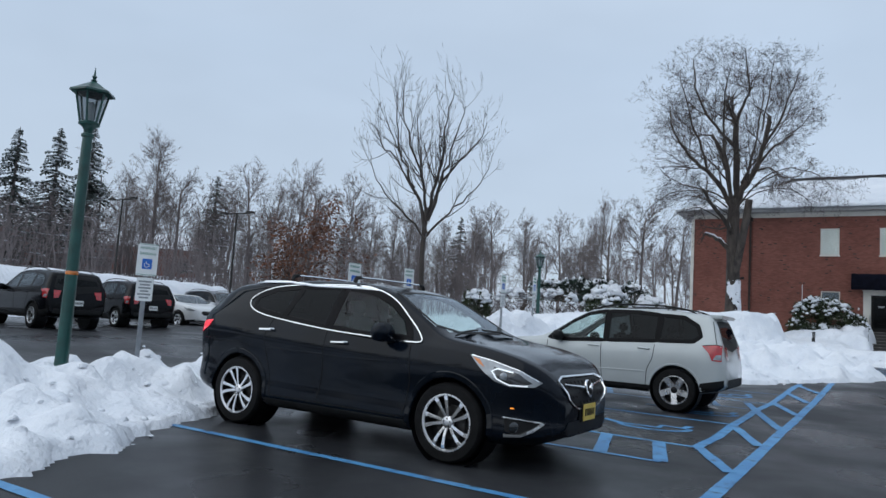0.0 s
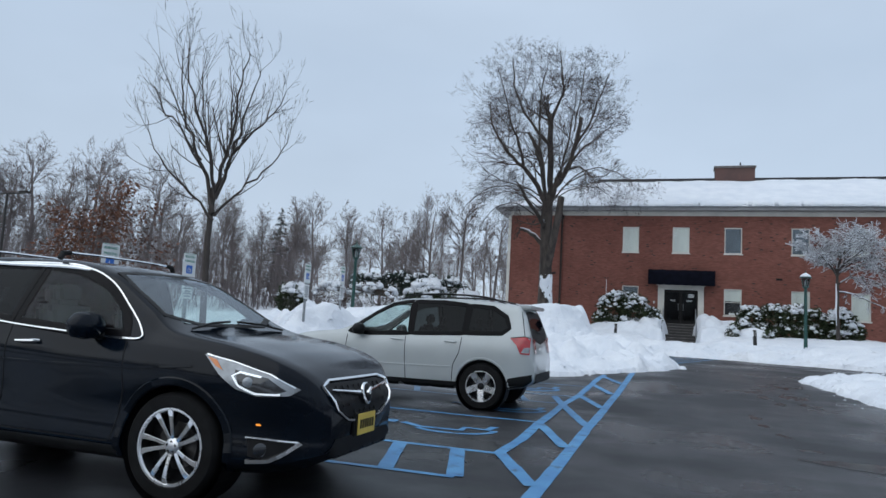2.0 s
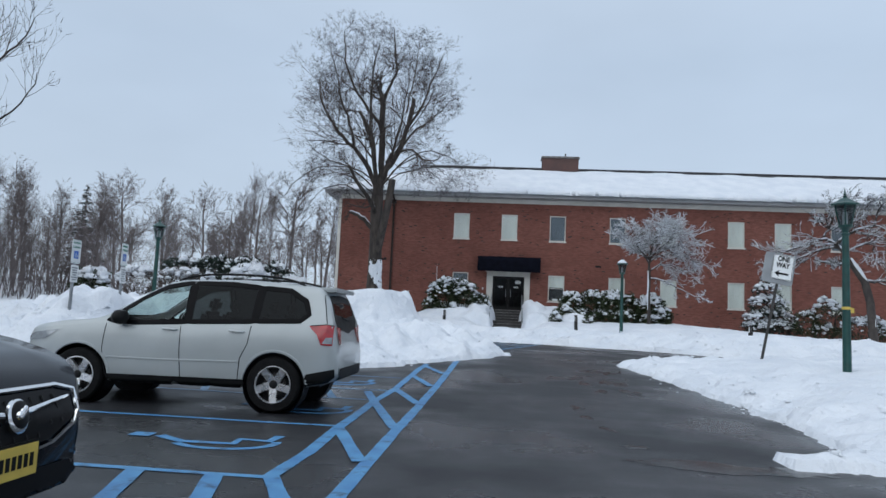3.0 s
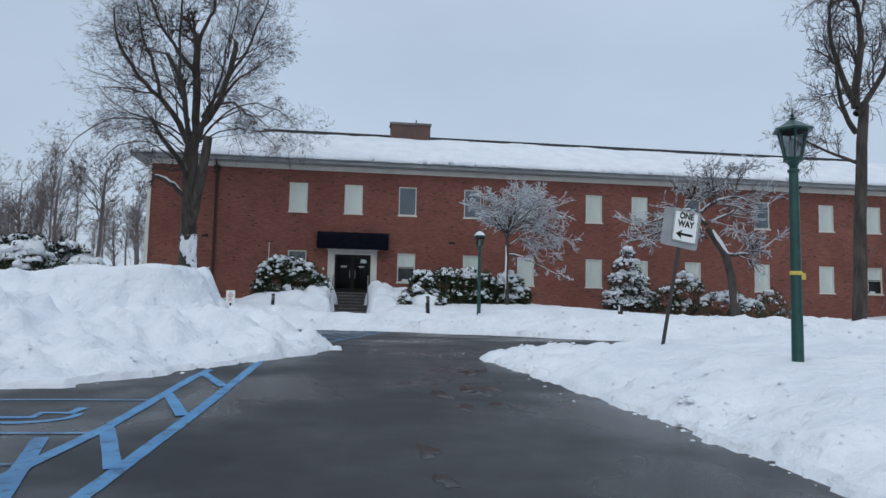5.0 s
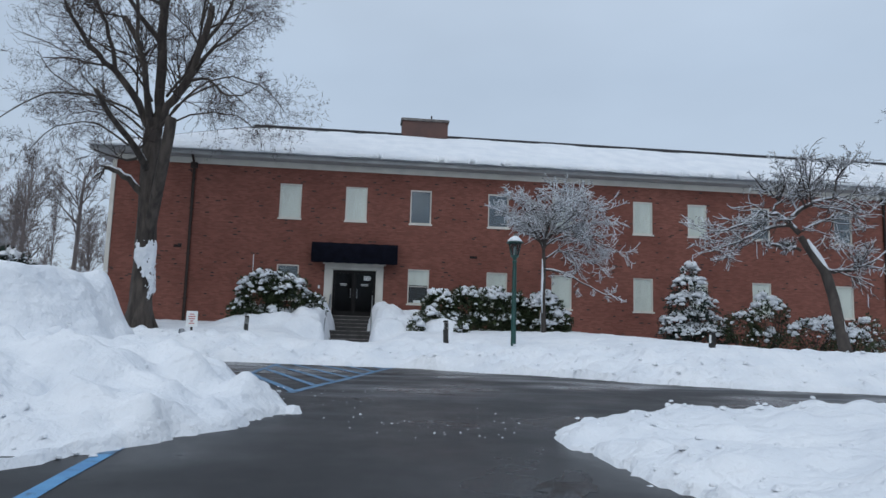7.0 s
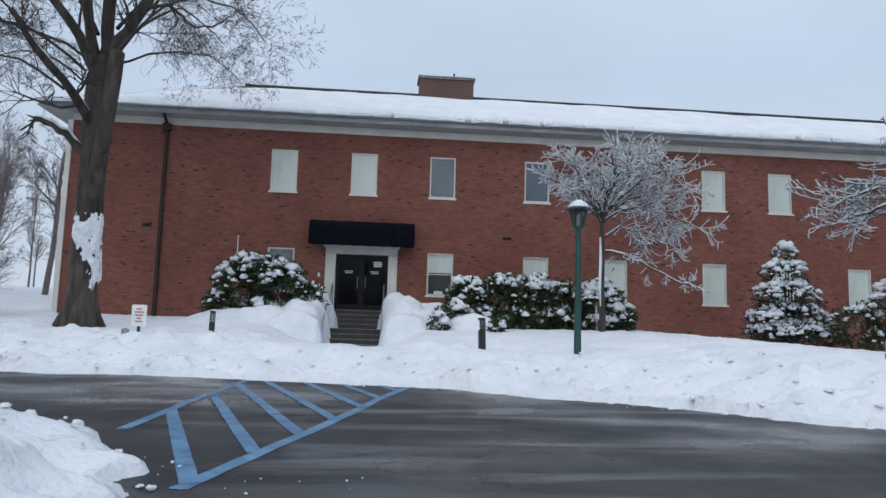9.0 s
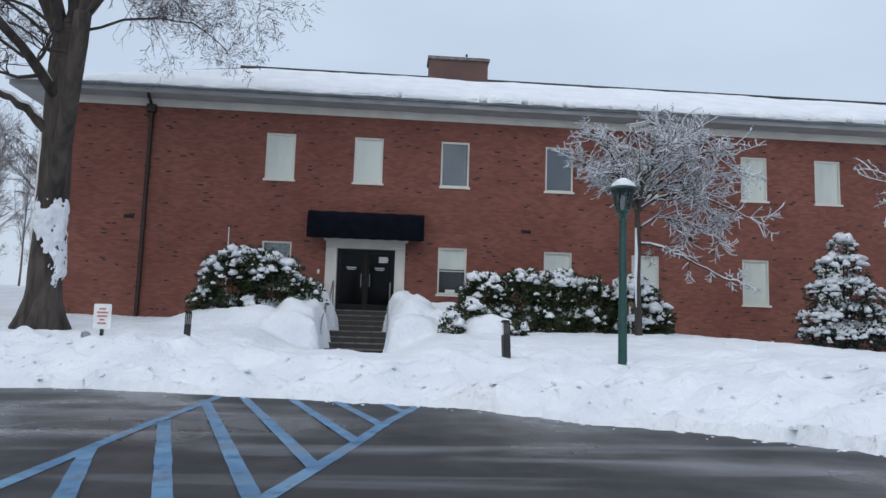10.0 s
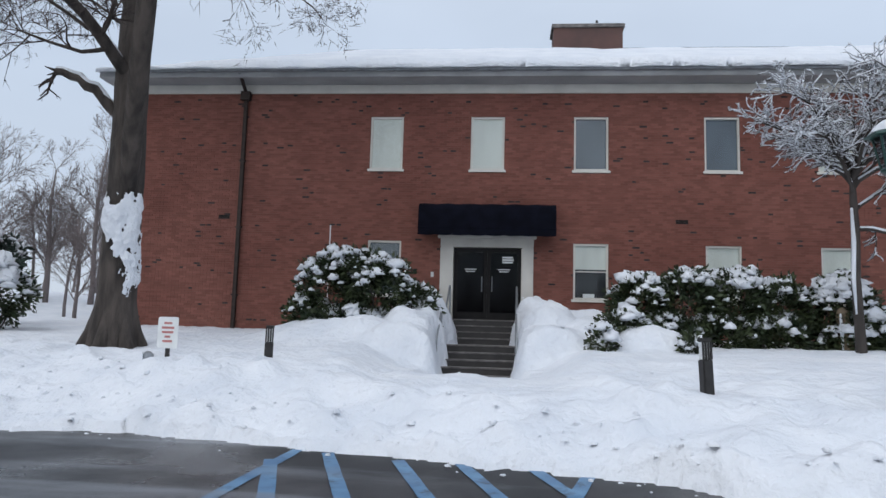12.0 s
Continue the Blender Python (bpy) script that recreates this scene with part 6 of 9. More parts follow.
# the row across the far lane
ROW_LIST = [
    (pose(-22.34, 9.78, 0.30, 0, 0, 175), "car", "red-lit silver car parked in the far row", M_CARGREY, 0.96, 0.88),
    (pose(-21.81, 12.83, 0.30, 0, 0, 174), "dark_suv", "large dark suv with roof rack parked in the far row", M_CARDARK, 1.04, 0.99),
    (pose(-22.97, 16.20, 0.30, 0, 0, 174), "dark_suv", "dark hatchback suv parked in the far row", M_CARDARK, 0.98, 0.93),
    (pose(-24.31, 19.67, 0.30, 0, 0, -6), "white_car", "white saloon car facing out of the far row", M_CARWHITE, 1.02, 0.86),
    (pose(-25.94, 23.02, 0.30, 0, 0, -8), "grey_suv", "dark grey estate car parked in the far row", M_CARGREY, 1.0, 0.92),
]
for m, name, label, paint, sx, sz in ROW_LIST:
    spec = dict(WHITE_SPEC, name=name, paint=paint, handle_mat=paint, mirror_mat=paint, lip_mat=M_PLASTIC, glass=[M_TINT, M_TINT, M_TINT], side_bands=[])
    if name == "white_car":
        spec["top"] = [(x, z if z < 1.05 else 1.05 + (z - 1.05) * 0.72) for x, z in WHITE_SPEC["top"]]
        spec["windows"] = [[(x, 1.0 + (z - 1.0) * 0.72) for x, z in w] for w in WHITE_SPEC["windows"]]
    spec["rails"] = None if name in ("white_car", "car") else spec["rails"]
    got, gb = car(label, spec, m @ Matrix.Diagonal((sx, 1.0, sz, 1)), "cars parked in the far row")
    got.matrix_basis = m @ Matrix.Diagonal((sx, 1.0, sz, 1))
    number_plate(got, (-2.135, 0, 0.76), -90, M_SIGNWHITE)


# ---- trees and shrubs ----


class Tree:
    """Grows tapered, wandering branches; thick wood, twigs and the snow on them are kept apart."""

    def __init__(self, seed, sides=(8, 6, 4, 3, 3), snow=0.0):
        self.rng = random.Random(seed)
        self.wood, self.twigs, self.snow, self.tips = Shape(), Shape(), Shape(), []
        self.sides, self.laden = sides, snow

    def branch(self, start, way, length, radius, level, plan):
        rng = self.rng
        p = plan[min(level, len(plan) - 1)]
        n = p.get("pieces", 5)
        if p.get("spike"):
            d = (Vector(way).normalized() + Vector((rng.gauss(0, 1), rng.gauss(0, 1), rng.gauss(0, 1))) * 0.15).normalized()
            side = d.orthogonal().normalized() * max(radius, p["spike"])
            other = d.cross(side)
            o, k = Vector(start), len(self.twigs.v)
            self.twigs.v += [tuple(o + side), tuple(o - side * 0.5 + other * 0.87), tuple(o - side * 0.5 - other * 0.87), tuple(o + d * length + Vector((0, 0, p.get("up", 0.0) * length)))]
            self.twigs.f += [(k, k + 1, k + 3), (k + 1, k + 2, k + 3), (k + 2, k, k + 3)]
            if self.laden and rng.random() < self.laden * 0.9:
                lift, k = Vector((0, 0, 0.013)), len(self.snow.v)
                self.snow.v += [tuple(o + (Vector(q) - o) * 0.92 + lift) for q in self.twigs.v[-4:]]
                self.snow.f += [(k, k + 1, k + 3), (k + 1, k + 2, k + 3), (k + 2, k, k + 3)]
            self.tips.append((o + d * length, d))
            return
        pts, radii, d = [Vector(start)], [radius], Vector(way).normalized()
        end = p.get("taper", 0.35)
        for i in range(n):
            turn = Vector((rng.gauss(0, 1), rng.gauss(0, 1), rng.gauss(0, 1))) * p.get("wander", 0.18)
            d = (d + turn + Vector((0, 0, p.get("up", 0.1)))).normalized()
            pts.append(pts[-1] + d * length / n)
            radii.append(radius * (1 - (1 - end) * (i + 1) / n))
        self.lay(pts, radii, level, plan)
        self.sprout(pts, radii, length, level, plan)

    def lay(self, pts, radii, level, plan):
        rng = self.rng
        p = plan[min(level, len(plan) - 1)]
        target = self.wood if level < p.get("wood_levels", 2) else self.twigs
        target.tube(pts, radii, self.sides[min(level, len(self.sides) - 1)], level == 0)
        if self.laden and level >= 1:
            flat = 1 - abs((pts[-1] - pts[0]).normalized().z) * 0.7
            bed = [q + Vector((0, 0, r * 0.85 + 0.009)) for q, r in zip(pts, radii)]
            if rng.random() < self.laden * (0.6 + flat):
                self.snow.tube(bed, [max(r * 0.85, 0.0125) * rng.uniform(0.7, 1.4) for r in radii], 4, True)

    def sprout(self, pts, radii, length, level, plan):
        rng, n = self.rng, len(pts) - 1
        if level + 1 < len(plan):
            q = plan[level + 1]
            count = rng.randint(*q["count"])
            for k in range(count):
                t = rng.uniform(q.get("from", 0.3), 1.0) if k else 1.0
                i = min(int(t * n), n - 1)
                f = t * n - i
                base = pts[i].lerp(pts[i + 1], f)
                along = (pts[i + 1] - pts[i]).normalized()
                side = along.orthogonal().normalized()
                side.rotate(Matrix.Rotation(rng.uniform(0, 2 * math.pi), 3, along))
                if q.get("flat"):
                    side.z *= 1 - q["flat"]
                    side.normalize()
                a = radians(rng.uniform(*q["angle"]))
                new_way = along * math.cos(a) + side * math.sin(a)
                r = (radii[i] + (radii[i + 1] - radii[i]) * f) * rng.uniform(*q.get("thin", (0.5, 0.7)))
                self.branch(base, new_way, length * rng.uniform(*q["ratio"]) * (1.15 - 0.5 * t), r, level + 1, plan)
        else:
            self.tips.append((pts[-1], (pts[-1] - pts[-2]).normalized()))

    def limb(self, points, r0, r1, plan, snow=0.0, blunt=False):
        """A main limb that follows given points, gnarled between them; plan[2] and on grow from it."""
        rng = self.rng
        key = [Vector(q) for q in points]
        pts = []
        for i in range(len(key) - 1):
            a, b, c, d = key[max(i - 1, 0)], key[i], key[i + 1], key[min(i + 2, len(key) - 1)]
            for t in (0.0, 1 / 3, 2 / 3):
                pts.append(0.5 * (2 * b + (c - a) * t + (2 * a - 5 * b + 4 * c - d) * t * t + (3 * b - a - 3 * c + d) * t ** 3))
        pts.append(key[-1])
        n = len(pts) - 1
        for i in range(1, n):
            pts[i] = pts[i] + Vector((rng.gauss(0, 1), rng.gauss(0, 1), rng.gauss(0, 1))) * 0.028
        radii = [r0 + (r1 - r0) * (i / n) ** 0.8 for i in range(n + 1)]
        self.wood.tube(pts, [r * rng.uniform(0.93, 1.08) for r in radii], 9 if r0 > 0.08 else 6, blunt)
        if snow:
            self.snow.tube([q + Vector((0, 0, r * 0.7)) for q, r in zip(pts[1:], radii[1:])], [max(r * 0.98, 0.02) * snow * rng.uniform(0.75, 1.25) for r in radii[1:]], 7, True)
        self.sprout(pts, radii, sum((v - u).length for u, v in zip(pts, pts[1:])), 1, plan)


def tree_thing(name, label, tree, m, bark, twig, group="", category="tree"):
    t = thing(name, label, category, m, group)
    fast_part("trunk", tree.wood.v, tree.wood.f, bark, t, smooth=True)
    if tree.twigs.v:
        fast_part("crown", tree.twigs.v, tree.twigs.f, twig, t)
    if tree.snow.v:
        fast_part("branch_snow", tree.snow.v, tree.snow.f, M_SNOW, t, smooth=True, kind="stuff", label="snow lying along the branches")
    return t


# young vase-shaped tree between the stalls and the lane
young = Tree(11, (8, 6, 5, 3, 3, 3))
young.branch((0, 0, -0.2), (0.01, 0, 1), 3.7, 0.085, 0, [dict(pieces=6, wander=0.03, up=0.0, taper=0.8)])
shoots = [dict(), dict(), dict(count=(9, 11), **{"from": 0.18}, angle=(28, 55), ratio=(0.26, 0.46), up=0.12, wander=0.08, pieces=5, thin=(0.42, 0.55), taper=0.45, wood_levels=2),
          dict(count=(5, 6), **{"from": 0.12}, angle=(24, 48), ratio=(0.34, 0.62), up=0.14, wander=0.07, pieces=3, thin=(0.6, 0.72), taper=0.55), dict(count=(1, 2), **{"from": 0.2}, angle=(18, 38), ratio=(0.5, 0.9), spike=0.006, up=0.14)]
young.limb([(0, 0, 2.85), (-0.35, 0.05, 3.62), (-0.85, 0.1, 4.32), (-1.25, 0.15, 4.93), (-1.5, 0.15, 5.78), (-1.55, 0.15, 6.55)], 0.060, 0.010, shoots)
young.limb([(-0.6, 0.1, 4.01), (-1.2, -0.1, 4.70), (-1.75, -0.2, 5.16), (-2.05, -0.25, 5.63)], 0.035, 0.008, shoots)
young.limb([(0, 0, 3.32), (-0.1, -0.2, 4.09), (-0.5, -0.4, 5.01), (-0.75, -0.5, 5.78), (-0.8, -0.5, 6.40)], 0.050, 0.009, shoots)
young.limb([(0, 0, 3.35), (0.15, 0.1, 4.09), (0.3, 0.15, 4.93), (0.35, 0.2, 5.70), (0.5, 0.25, 6.36)], 0.058, 0.010, shoots)
young.limb([(0.02, 0, 3.16), (0.4, -0.15, 3.86), (0.8, -0.3, 4.47), (1.1, -0.4, 5.16), (1.3, -0.4, 5.78)], 0.050, 0.009, shoots)
young.limb([(0.5, -0.2, 4.01), (1, 0, 4.55), (1.45, 0.15, 5.01), (1.7, 0.2, 5.47)], 0.032, 0.008, shoots)
young.limb([(0.02, 0, 2.78), (0.5, 0.1, 3.24), (1, 0.2, 3.62), (1.55, 0.25, 4.01), (1.8, 0.3, 4.55)], 0.036, 0.008, shoots)
young.limb([(0, 0, 2.70), (-0.6, -0.15, 3.24), (-1.2, -0.3, 3.70), (-1.7, -0.4, 4.24), (-1.9, -0.45, 4.78)], 0.036, 0.008, shoots)
young.limb([(0, 0, 3.24), (-0.1, 0.6, 4.01), (-0.2, 1.1, 4.86), (-0.3, 1.3, 5.78)], 0.042, 0.009, shoots)
young.limb([(0, 0, 3.16), (0.2, -0.6, 3.93), (0.3, -1.1, 4.70), (0.3, -1.3, 5.47)], 0.042, 0.009, shoots)
tree_thing("bare_tree", "bare young deciduous tree rising from the snow bank", young, pose(-8.45, 13.6, 0.55) @ Matrix.Diagonal((0.74, 0.74, 0.9, 1)), M_BARK_DARK, M_BARK_DARK)

# the old tree before the building: heavy trunk, lopped stubs, wide fine crown
old = Tree(23, (14, 9, 6, 4, 3, 3))


def gnarled(shape, points, radii, seed, n=34, ridge=0.05, per=9):
    """A thick trunk whose bark stands in vertical ridges and swells."""
    key = [Vector(q) for q in points]
    rows = []
    for i in range(len(key) - 1):
        for t in range(per):
            u = t / per
            rows.append((key[i].lerp(key[i + 1], u), radii[i] + (radii[i + 1] - radii[i]) * (u * u * (3 - 2 * u))))
    rows.append((key[-1], radii[-1]))
    v = []
    for p, r in rows:
        for j in range(n):
            a = 2 * math.pi * j / n
            c, q = math.cos(a), math.sin(a)
            k = 1 + ridge * 2.2 * noise.noise((c * 1.3 + seed, q * 1.3, p.z * 0.5)) + ridge * 1.5 * noise.noise((c * 5 + seed, q * 5, p.z * 0.9)) + ridge * noise.noise((c * 11, q * 11 + seed, p.z * 2.2))
            v.append(p + Vector((c, q, 0)) * r * k)
    shape.add(v, [(i * n + j, i * n + (j + 1) % n, (i + 1) * n + (j + 1) % n, (i + 1) * n + j) for i in range(len(rows) - 1) for j in range(n)] + [tuple(range((len(rows) - 1) * n, len(rows) * n))])


gnarled(old.wood, [(0.0, 0, -0.4), (0, 0, 0.1), (0.01, 0, 0.9), (0.0, 0, 2.4), (-0.02, 0, 4.6), (-0.03, 0, 6.2), (-0.04, 0, 7.3)], [0.56, 0.47, 0.385, 0.345, 0.325, 0.31, 0.26], 3.0)
limb = [dict(pieces=8, wander=0.11, up=0.07, taper=0.26, wood_levels=3), dict(), dict(count=(11, 13), **{"from": 0.2}, angle=(30, 72), ratio=(0.20, 0.38), up=0.04, wander=0.13, pieces=6, thin=(0.32, 0.44), taper=0.4, wood_levels=3),
        dict(count=(6, 8), **{"from": 0.1}, angle=(28, 66), ratio=(0.5, 0.95), up=0.0, wander=0.11, pieces=5, thin=(0.48, 0.6), taper=0.45),
        dict(count=(5, 6), **{"from": 0.08}, angle=(28, 64), ratio=(0.40, 0.80), up=-0.02, wander=0.12, pieces=4, thin=(0.85, 1.0), taper=0.65),
        dict(count=(3, 3), **{"from": 0.1}, angle=(24, 55), ratio=(0.4, 0.9), up=-0.03, spike=0.0078)]
few = limb[:2] + [dict(limb[2], count=(4, 6), ratio=(0.25, 0.5))] + limb[3:]
old.limb([(-0.05, 0, 6.6), (-0.4, -0.1, 7.4), (-1.13, -0.3, 8.6), (-1.99, -0.5, 9.4), (-2.6, -0.6, 10.2), (-3.2, -0.7, 11.2), (-3.4, -0.8, 12.6)], 0.17, 0.03, limb)
old.limb([(-1.4, -0.35, 8.9), (-1.7, -0.4, 10.1), (-2.2, -0.5, 11.5), (-2.6, -0.4, 13.0), (-3.0, -0.4, 14.4)], 0.09, 0.02, limb)
old.limb([(0, 0, 6.6), (0.1, 0, 7.6), (0.08, 0.05, 9.3), (0.0, 0.1, 11.0), (-0.06, 0.1, 12.0)], 0.21, 0.15, few, blunt=True)
old.limb([(0, 0.1, 11.6), (0.35, 0.1, 12.6), (0.66, 0.15, 13.3), (0.5, 0.2, 14.4), (0.35, 0.2, 15.8)], 0.11, 0.02, limb)
old.limb([(-0.05, 0, 10.2), (-0.8, -0.1, 11.1), (-1.49, -0.2, 12.1), (-2.0, -0.3, 13.2), (-2.2, -0.35, 14.6), (-2.3, -0.4, 15.4)], 0.115, 0.02, limb)
old.limb([(-0.12, -0.1, 7.3), (-0.4, -0.3, 8.8), (-0.6, -0.4, 9.8), (-1.14, -0.6, 10.8)], 0.12, 0.09, few, blunt=True)
old.limb([(0.05, 0, 6.8), (0.35, 0, 7.7), (1.0, 0.1, 8.9), (1.4, 0.1, 10.3), (1.65, 0.15, 11.8)], 0.17, 0.11, few, blunt=True)
old.limb([(1.35, 0.1, 10.0), (1.9, 0.2, 11.0), (2.4, 0.3, 12.3), (2.8, 0.3, 13.4), (3.1, 0.3, 14.3)], 0.085, 0.02, limb)
old.limb([(1.0, 0.1, 8.8), (1.7, 0.0, 8.9), (2.35, -0.1, 8.4), (3.0, -0.2, 8.3), (3.6, -0.3, 8.7)], 0.065, 0.015, limb)
old.limb([(1.15, 0.1, 9.2), (2.0, -0.4, 10.0), (3.0, -0.7, 10.6), (3.7, -0.8, 11.4)], 0.07, 0.015, limb)
old.limb([(1.3, 0.1, 11.0), (1.5, 0.2, 12.4), (1.7, 0.3, 13.8), (1.8, 0.3, 15.2)], 0.06, 0.015, limb)
old.limb([(0, 0.1, 7.0), (0.3, 1.0, 8.5), (0.6, 1.8, 10.0), (0.8, 2.3, 12.0), (1.0, 2.6, 13.8)], 0.12, 0.02, limb)
old.limb([(-0.1, -0.2, 7.0), (-0.2, -1.1, 8.6), (-0.3, -1.8, 10.2), (-0.2, -2.2, 12.5), (0.1, -2.4, 13.8)], 0.12, 0.02, limb)
old.limb([(-0.3, -0.1, 7.2), (-1.5, 0.2, 7.9), (-2.8, 0.3, 8.3), (-3.8, 0.3, 8.9), (-4.3, 0.2, 9.6)], 0.05, 0.012, limb)
old.limb([(-0.3, 0.2, 6.5), (-1.6, 0.8, 7.4), (-2.8, 1.2, 7.8), (-3.6, 1.4, 7.6)], 0.04, 0.012, limb)
# lopped limbs
bare = limb[:2] + [dict(limb[3], count=(1, 2), ratio=(0.3, 0.6))] + limb[4:]
old.limb([(-0.1, -0.1, 4.35), (-0.5, -0.22, 4.85), (-0.95, -0.35, 5.2), (-1.4, -0.45, 5.33)], 0.14, 0.075, bare, 0.75, True)
for tip in ((-1.62, -0.5, 5.42), (-1.55, -0.42, 5.28), (-1.52, -0.55, 5.22)):
    old.wood.tube([(-1.34, -0.44, 5.32), tip], [0.05, 0.008], 5)
old.limb([(-0.05, -0.2, 5.4), (-0.3, -0.9, 5.9), (-0.8, -1.9, 6.7), (-1.1, -2.7, 7.4)], 0.15, 0.07, few, 0.6, True)
old.wood.tube([(0.06, -0.02, 2.5), (0.25, -0.30, 3.7), (0.58, -0.85, 5.0), (0.85, -1.25, 6.3), (0.95, -1.4, 6.95), (0.96, -1.41, 7.0)], [0.16, 0.2, 0.19, 0.19, 0.18, 0.12], 12)
old.limb([(0.2, -0.3, 6.8), (1.3, -0.9, 7.9), (2.5, -1.4, 8.2), (3.3, -1.7, 7.6), (3.7, -1.8, 7.2)], 0.045, 0.012, limb[:2] + [dict(limb[2], count=(5, 6))] + limb[3:])
old.limb([(0.3, 0.2, 7.2), (1.4, 0.9, 7.9), (2.6, 1.3, 8.0), (3.5, 1.5, 7.3)], 0.04, 0.012, limb[:2] + [dict(limb[2], count=(5, 6))] + limb[3:])
old.limb([(-0.2, 0.1, 8.0), (-1.2, 0.9, 9.4), (-2.5, 1.4, 10.4), (-3.6, 1.6, 11.2), (-4.1, 1.7, 12.2)], 0.055, 0.015, limb)
old.limb([(0.3, 0.1, 8.2), (1.3, 1.0, 10.2), (2.2, 1.5, 11.8), (2.7, 1.7, 13.4)], 0.055, 0.015, limb)
# root flare
hang = limb[:2] + [dict(limb[2], count=(6, 7), ratio=(0.22, 0.36))] + limb[3:]
old.limb([(0.3, -0.3, 7.0), (1.6, -1.0, 8.2), (3.0, -1.6, 8.5), (4.2, -2.0, 7.9), (4.8, -2.1, 7.2)], 0.045, 0.012, hang)
old.limb([(-0.3, -0.3, 6.8), (-1.5, -1.2, 7.6), (-2.9, -1.9, 7.4), (-3.9, -2.2, 6.6), (-4.4, -2.3, 5.8)], 0.042, 0.012, hang)
old.limb([(-0.6, -0.7, 6.1), (-1.5, -1.4, 6.6), (-2.5, -1.9, 6.3), (-3.2, -2.1, 5.4)], 0.04, 0.010, hang)
for a in range(7):
    ang = 2 * math.pi * a / 7 + 0.3
    old.wood.tube([(0.62 * math.cos(ang), 0.60 * math.sin(ang), -0.4), (0.42 * math.cos(ang), 0.40 * math.sin(ang), 0.12), (0.30 * math.cos(ang), 0.29 * math.sin(ang), 0.75)], [0.16, 0.12, 0.05], 7)
old_tree = tree_thing("bare_tree", "old bare tree with lopped limbs, snow stuck to its bark", old, pose(-6.82, 41.0, 1.45), M_BARK, M_TWIG)


def stuck_snow(z0, z1, a0, a1, r, seed, parent, lean=0.0):
    """A crust of wind-driven snow on one side of a trunk, its lower edge torn."""
    rows, cols = 60, 54
    v, ok = [], []
    for i in range(rows):
        for j in range(cols):
            a, z = radians(a0 + (a1 - a0) * j / (cols - 1)), z0 + (z1 - z0) * i / (rows - 1)
            u, w = j / (cols - 1) * 2 - 1, i / (rows - 1) * 2 - 1
            n1 = noise.noise((u * 1.8 + seed, w * 2.4, 0.3)) + 0.6 * noise.noise((u * 5 + seed, w * 6, 1.3)) + 0.35 * noise.noise((u * 13 + seed, w * 11, 2.3))
            body = 1.05 - abs(u) ** 4 - max(0.0, w) ** 4 - max(0.0, -w - lean * u) ** 1.2 * 1.5
            thick = 0.085 * min(1.0, body) + 0.05 * n1
            ok.append(body + 1.1 * n1 > 0.44)
            rr = r + max(0.012, thick)
            v.append((rr * math.cos(a) - 0.006 * z, rr * math.sin(a), z))
    f = []
    for i in range(rows - 1):
        for j in range(cols - 1):
            q = (i * cols + j, i * cols + j + 1, (i + 1) * cols + j + 1, (i + 1) * cols + j)
            if all(ok[k] for k in q):
                f.append(q)
            elif sum(ok[k] for k in q) == 3:
                f.append(tuple(k for k in q if ok[k]))
    return fast_part("snow_crust", v, f, M_SNOW, parent, smooth=True, label="snow crust on the bark")


stuck_snow(1.15, 2.9, 228, 372, 0.385, 21, old_tree, 0.5)
stuck_snow(0.7, 1.75, 300, 372, 0.405, 9, old_tree)
# the low spreading tree by the hedge, every twig loaded with snow
low = Tree(5, (8, 6, 5, 4, 3), snow=0.95)
low.wood.tube([(0.06, 0, -0.4), (0.03, 0, 0.6), (0.0, 0.02, 1.6), (0.02, 0, 2.6), (0.0, 0, 3.3), (0.0, 0, 3.85)], [0.125, 0.105, 0.095, 0.09, 0.075, 0.05], 10)
low.snow.tube([(-0.05, -0.06, 0.9), (-0.08, -0.05, 1.6), (-0.05, -0.06, 2.4), (-0.06, -0.04, 3.1)], [0.02, 0.045, 0.05, 0.03], 6)
sprays = [dict(), dict(), dict(count=(16, 19), **{"from": 0.15}, angle=(28, 70), ratio=(0.24, 0.44), up=0.0, wander=0.16, pieces=5, thin=(0.4, 0.55), taper=0.45, flat=0.75, wood_levels=2),
          dict(count=(8, 9), **{"from": 0.08}, angle=(30, 70), ratio=(0.34, 0.58), up=0.0, wander=0.2, pieces=3, thin=(0.55, 0.7), taper=0.6, flat=0.6), dict(count=(3, 4), **{"from": 0.1}, angle=(35, 75), ratio=(0.3, 0.6), up=0.0, spike=0.008, flat=0.5)]
for points, r in [([(0, 0, 3.6), (-0.6, 0.1, 4.3), (-1.3, 0.2, 4.8), (-1.9, 0.2, 5.05)], 0.05), ([(0, 0, 3.4), (-0.5, -0.5, 4.1), (-1.0, -0.9, 4.4), (-1.5, -1.1, 4.35)], 0.045), ([(0, 0, 3.7), (-0.2, 0.2, 4.8), (-0.5, 0.3, 5.4), (-0.8, 0.5, 5.7)], 0.045), ([(0, 0, 3.7), (0.2, -0.2, 4.8), (0.55, -0.3, 5.6), (0.9, -0.3, 5.95)], 0.05)]:
    low.limb(points, r, 0.012, sprays, 0.8)
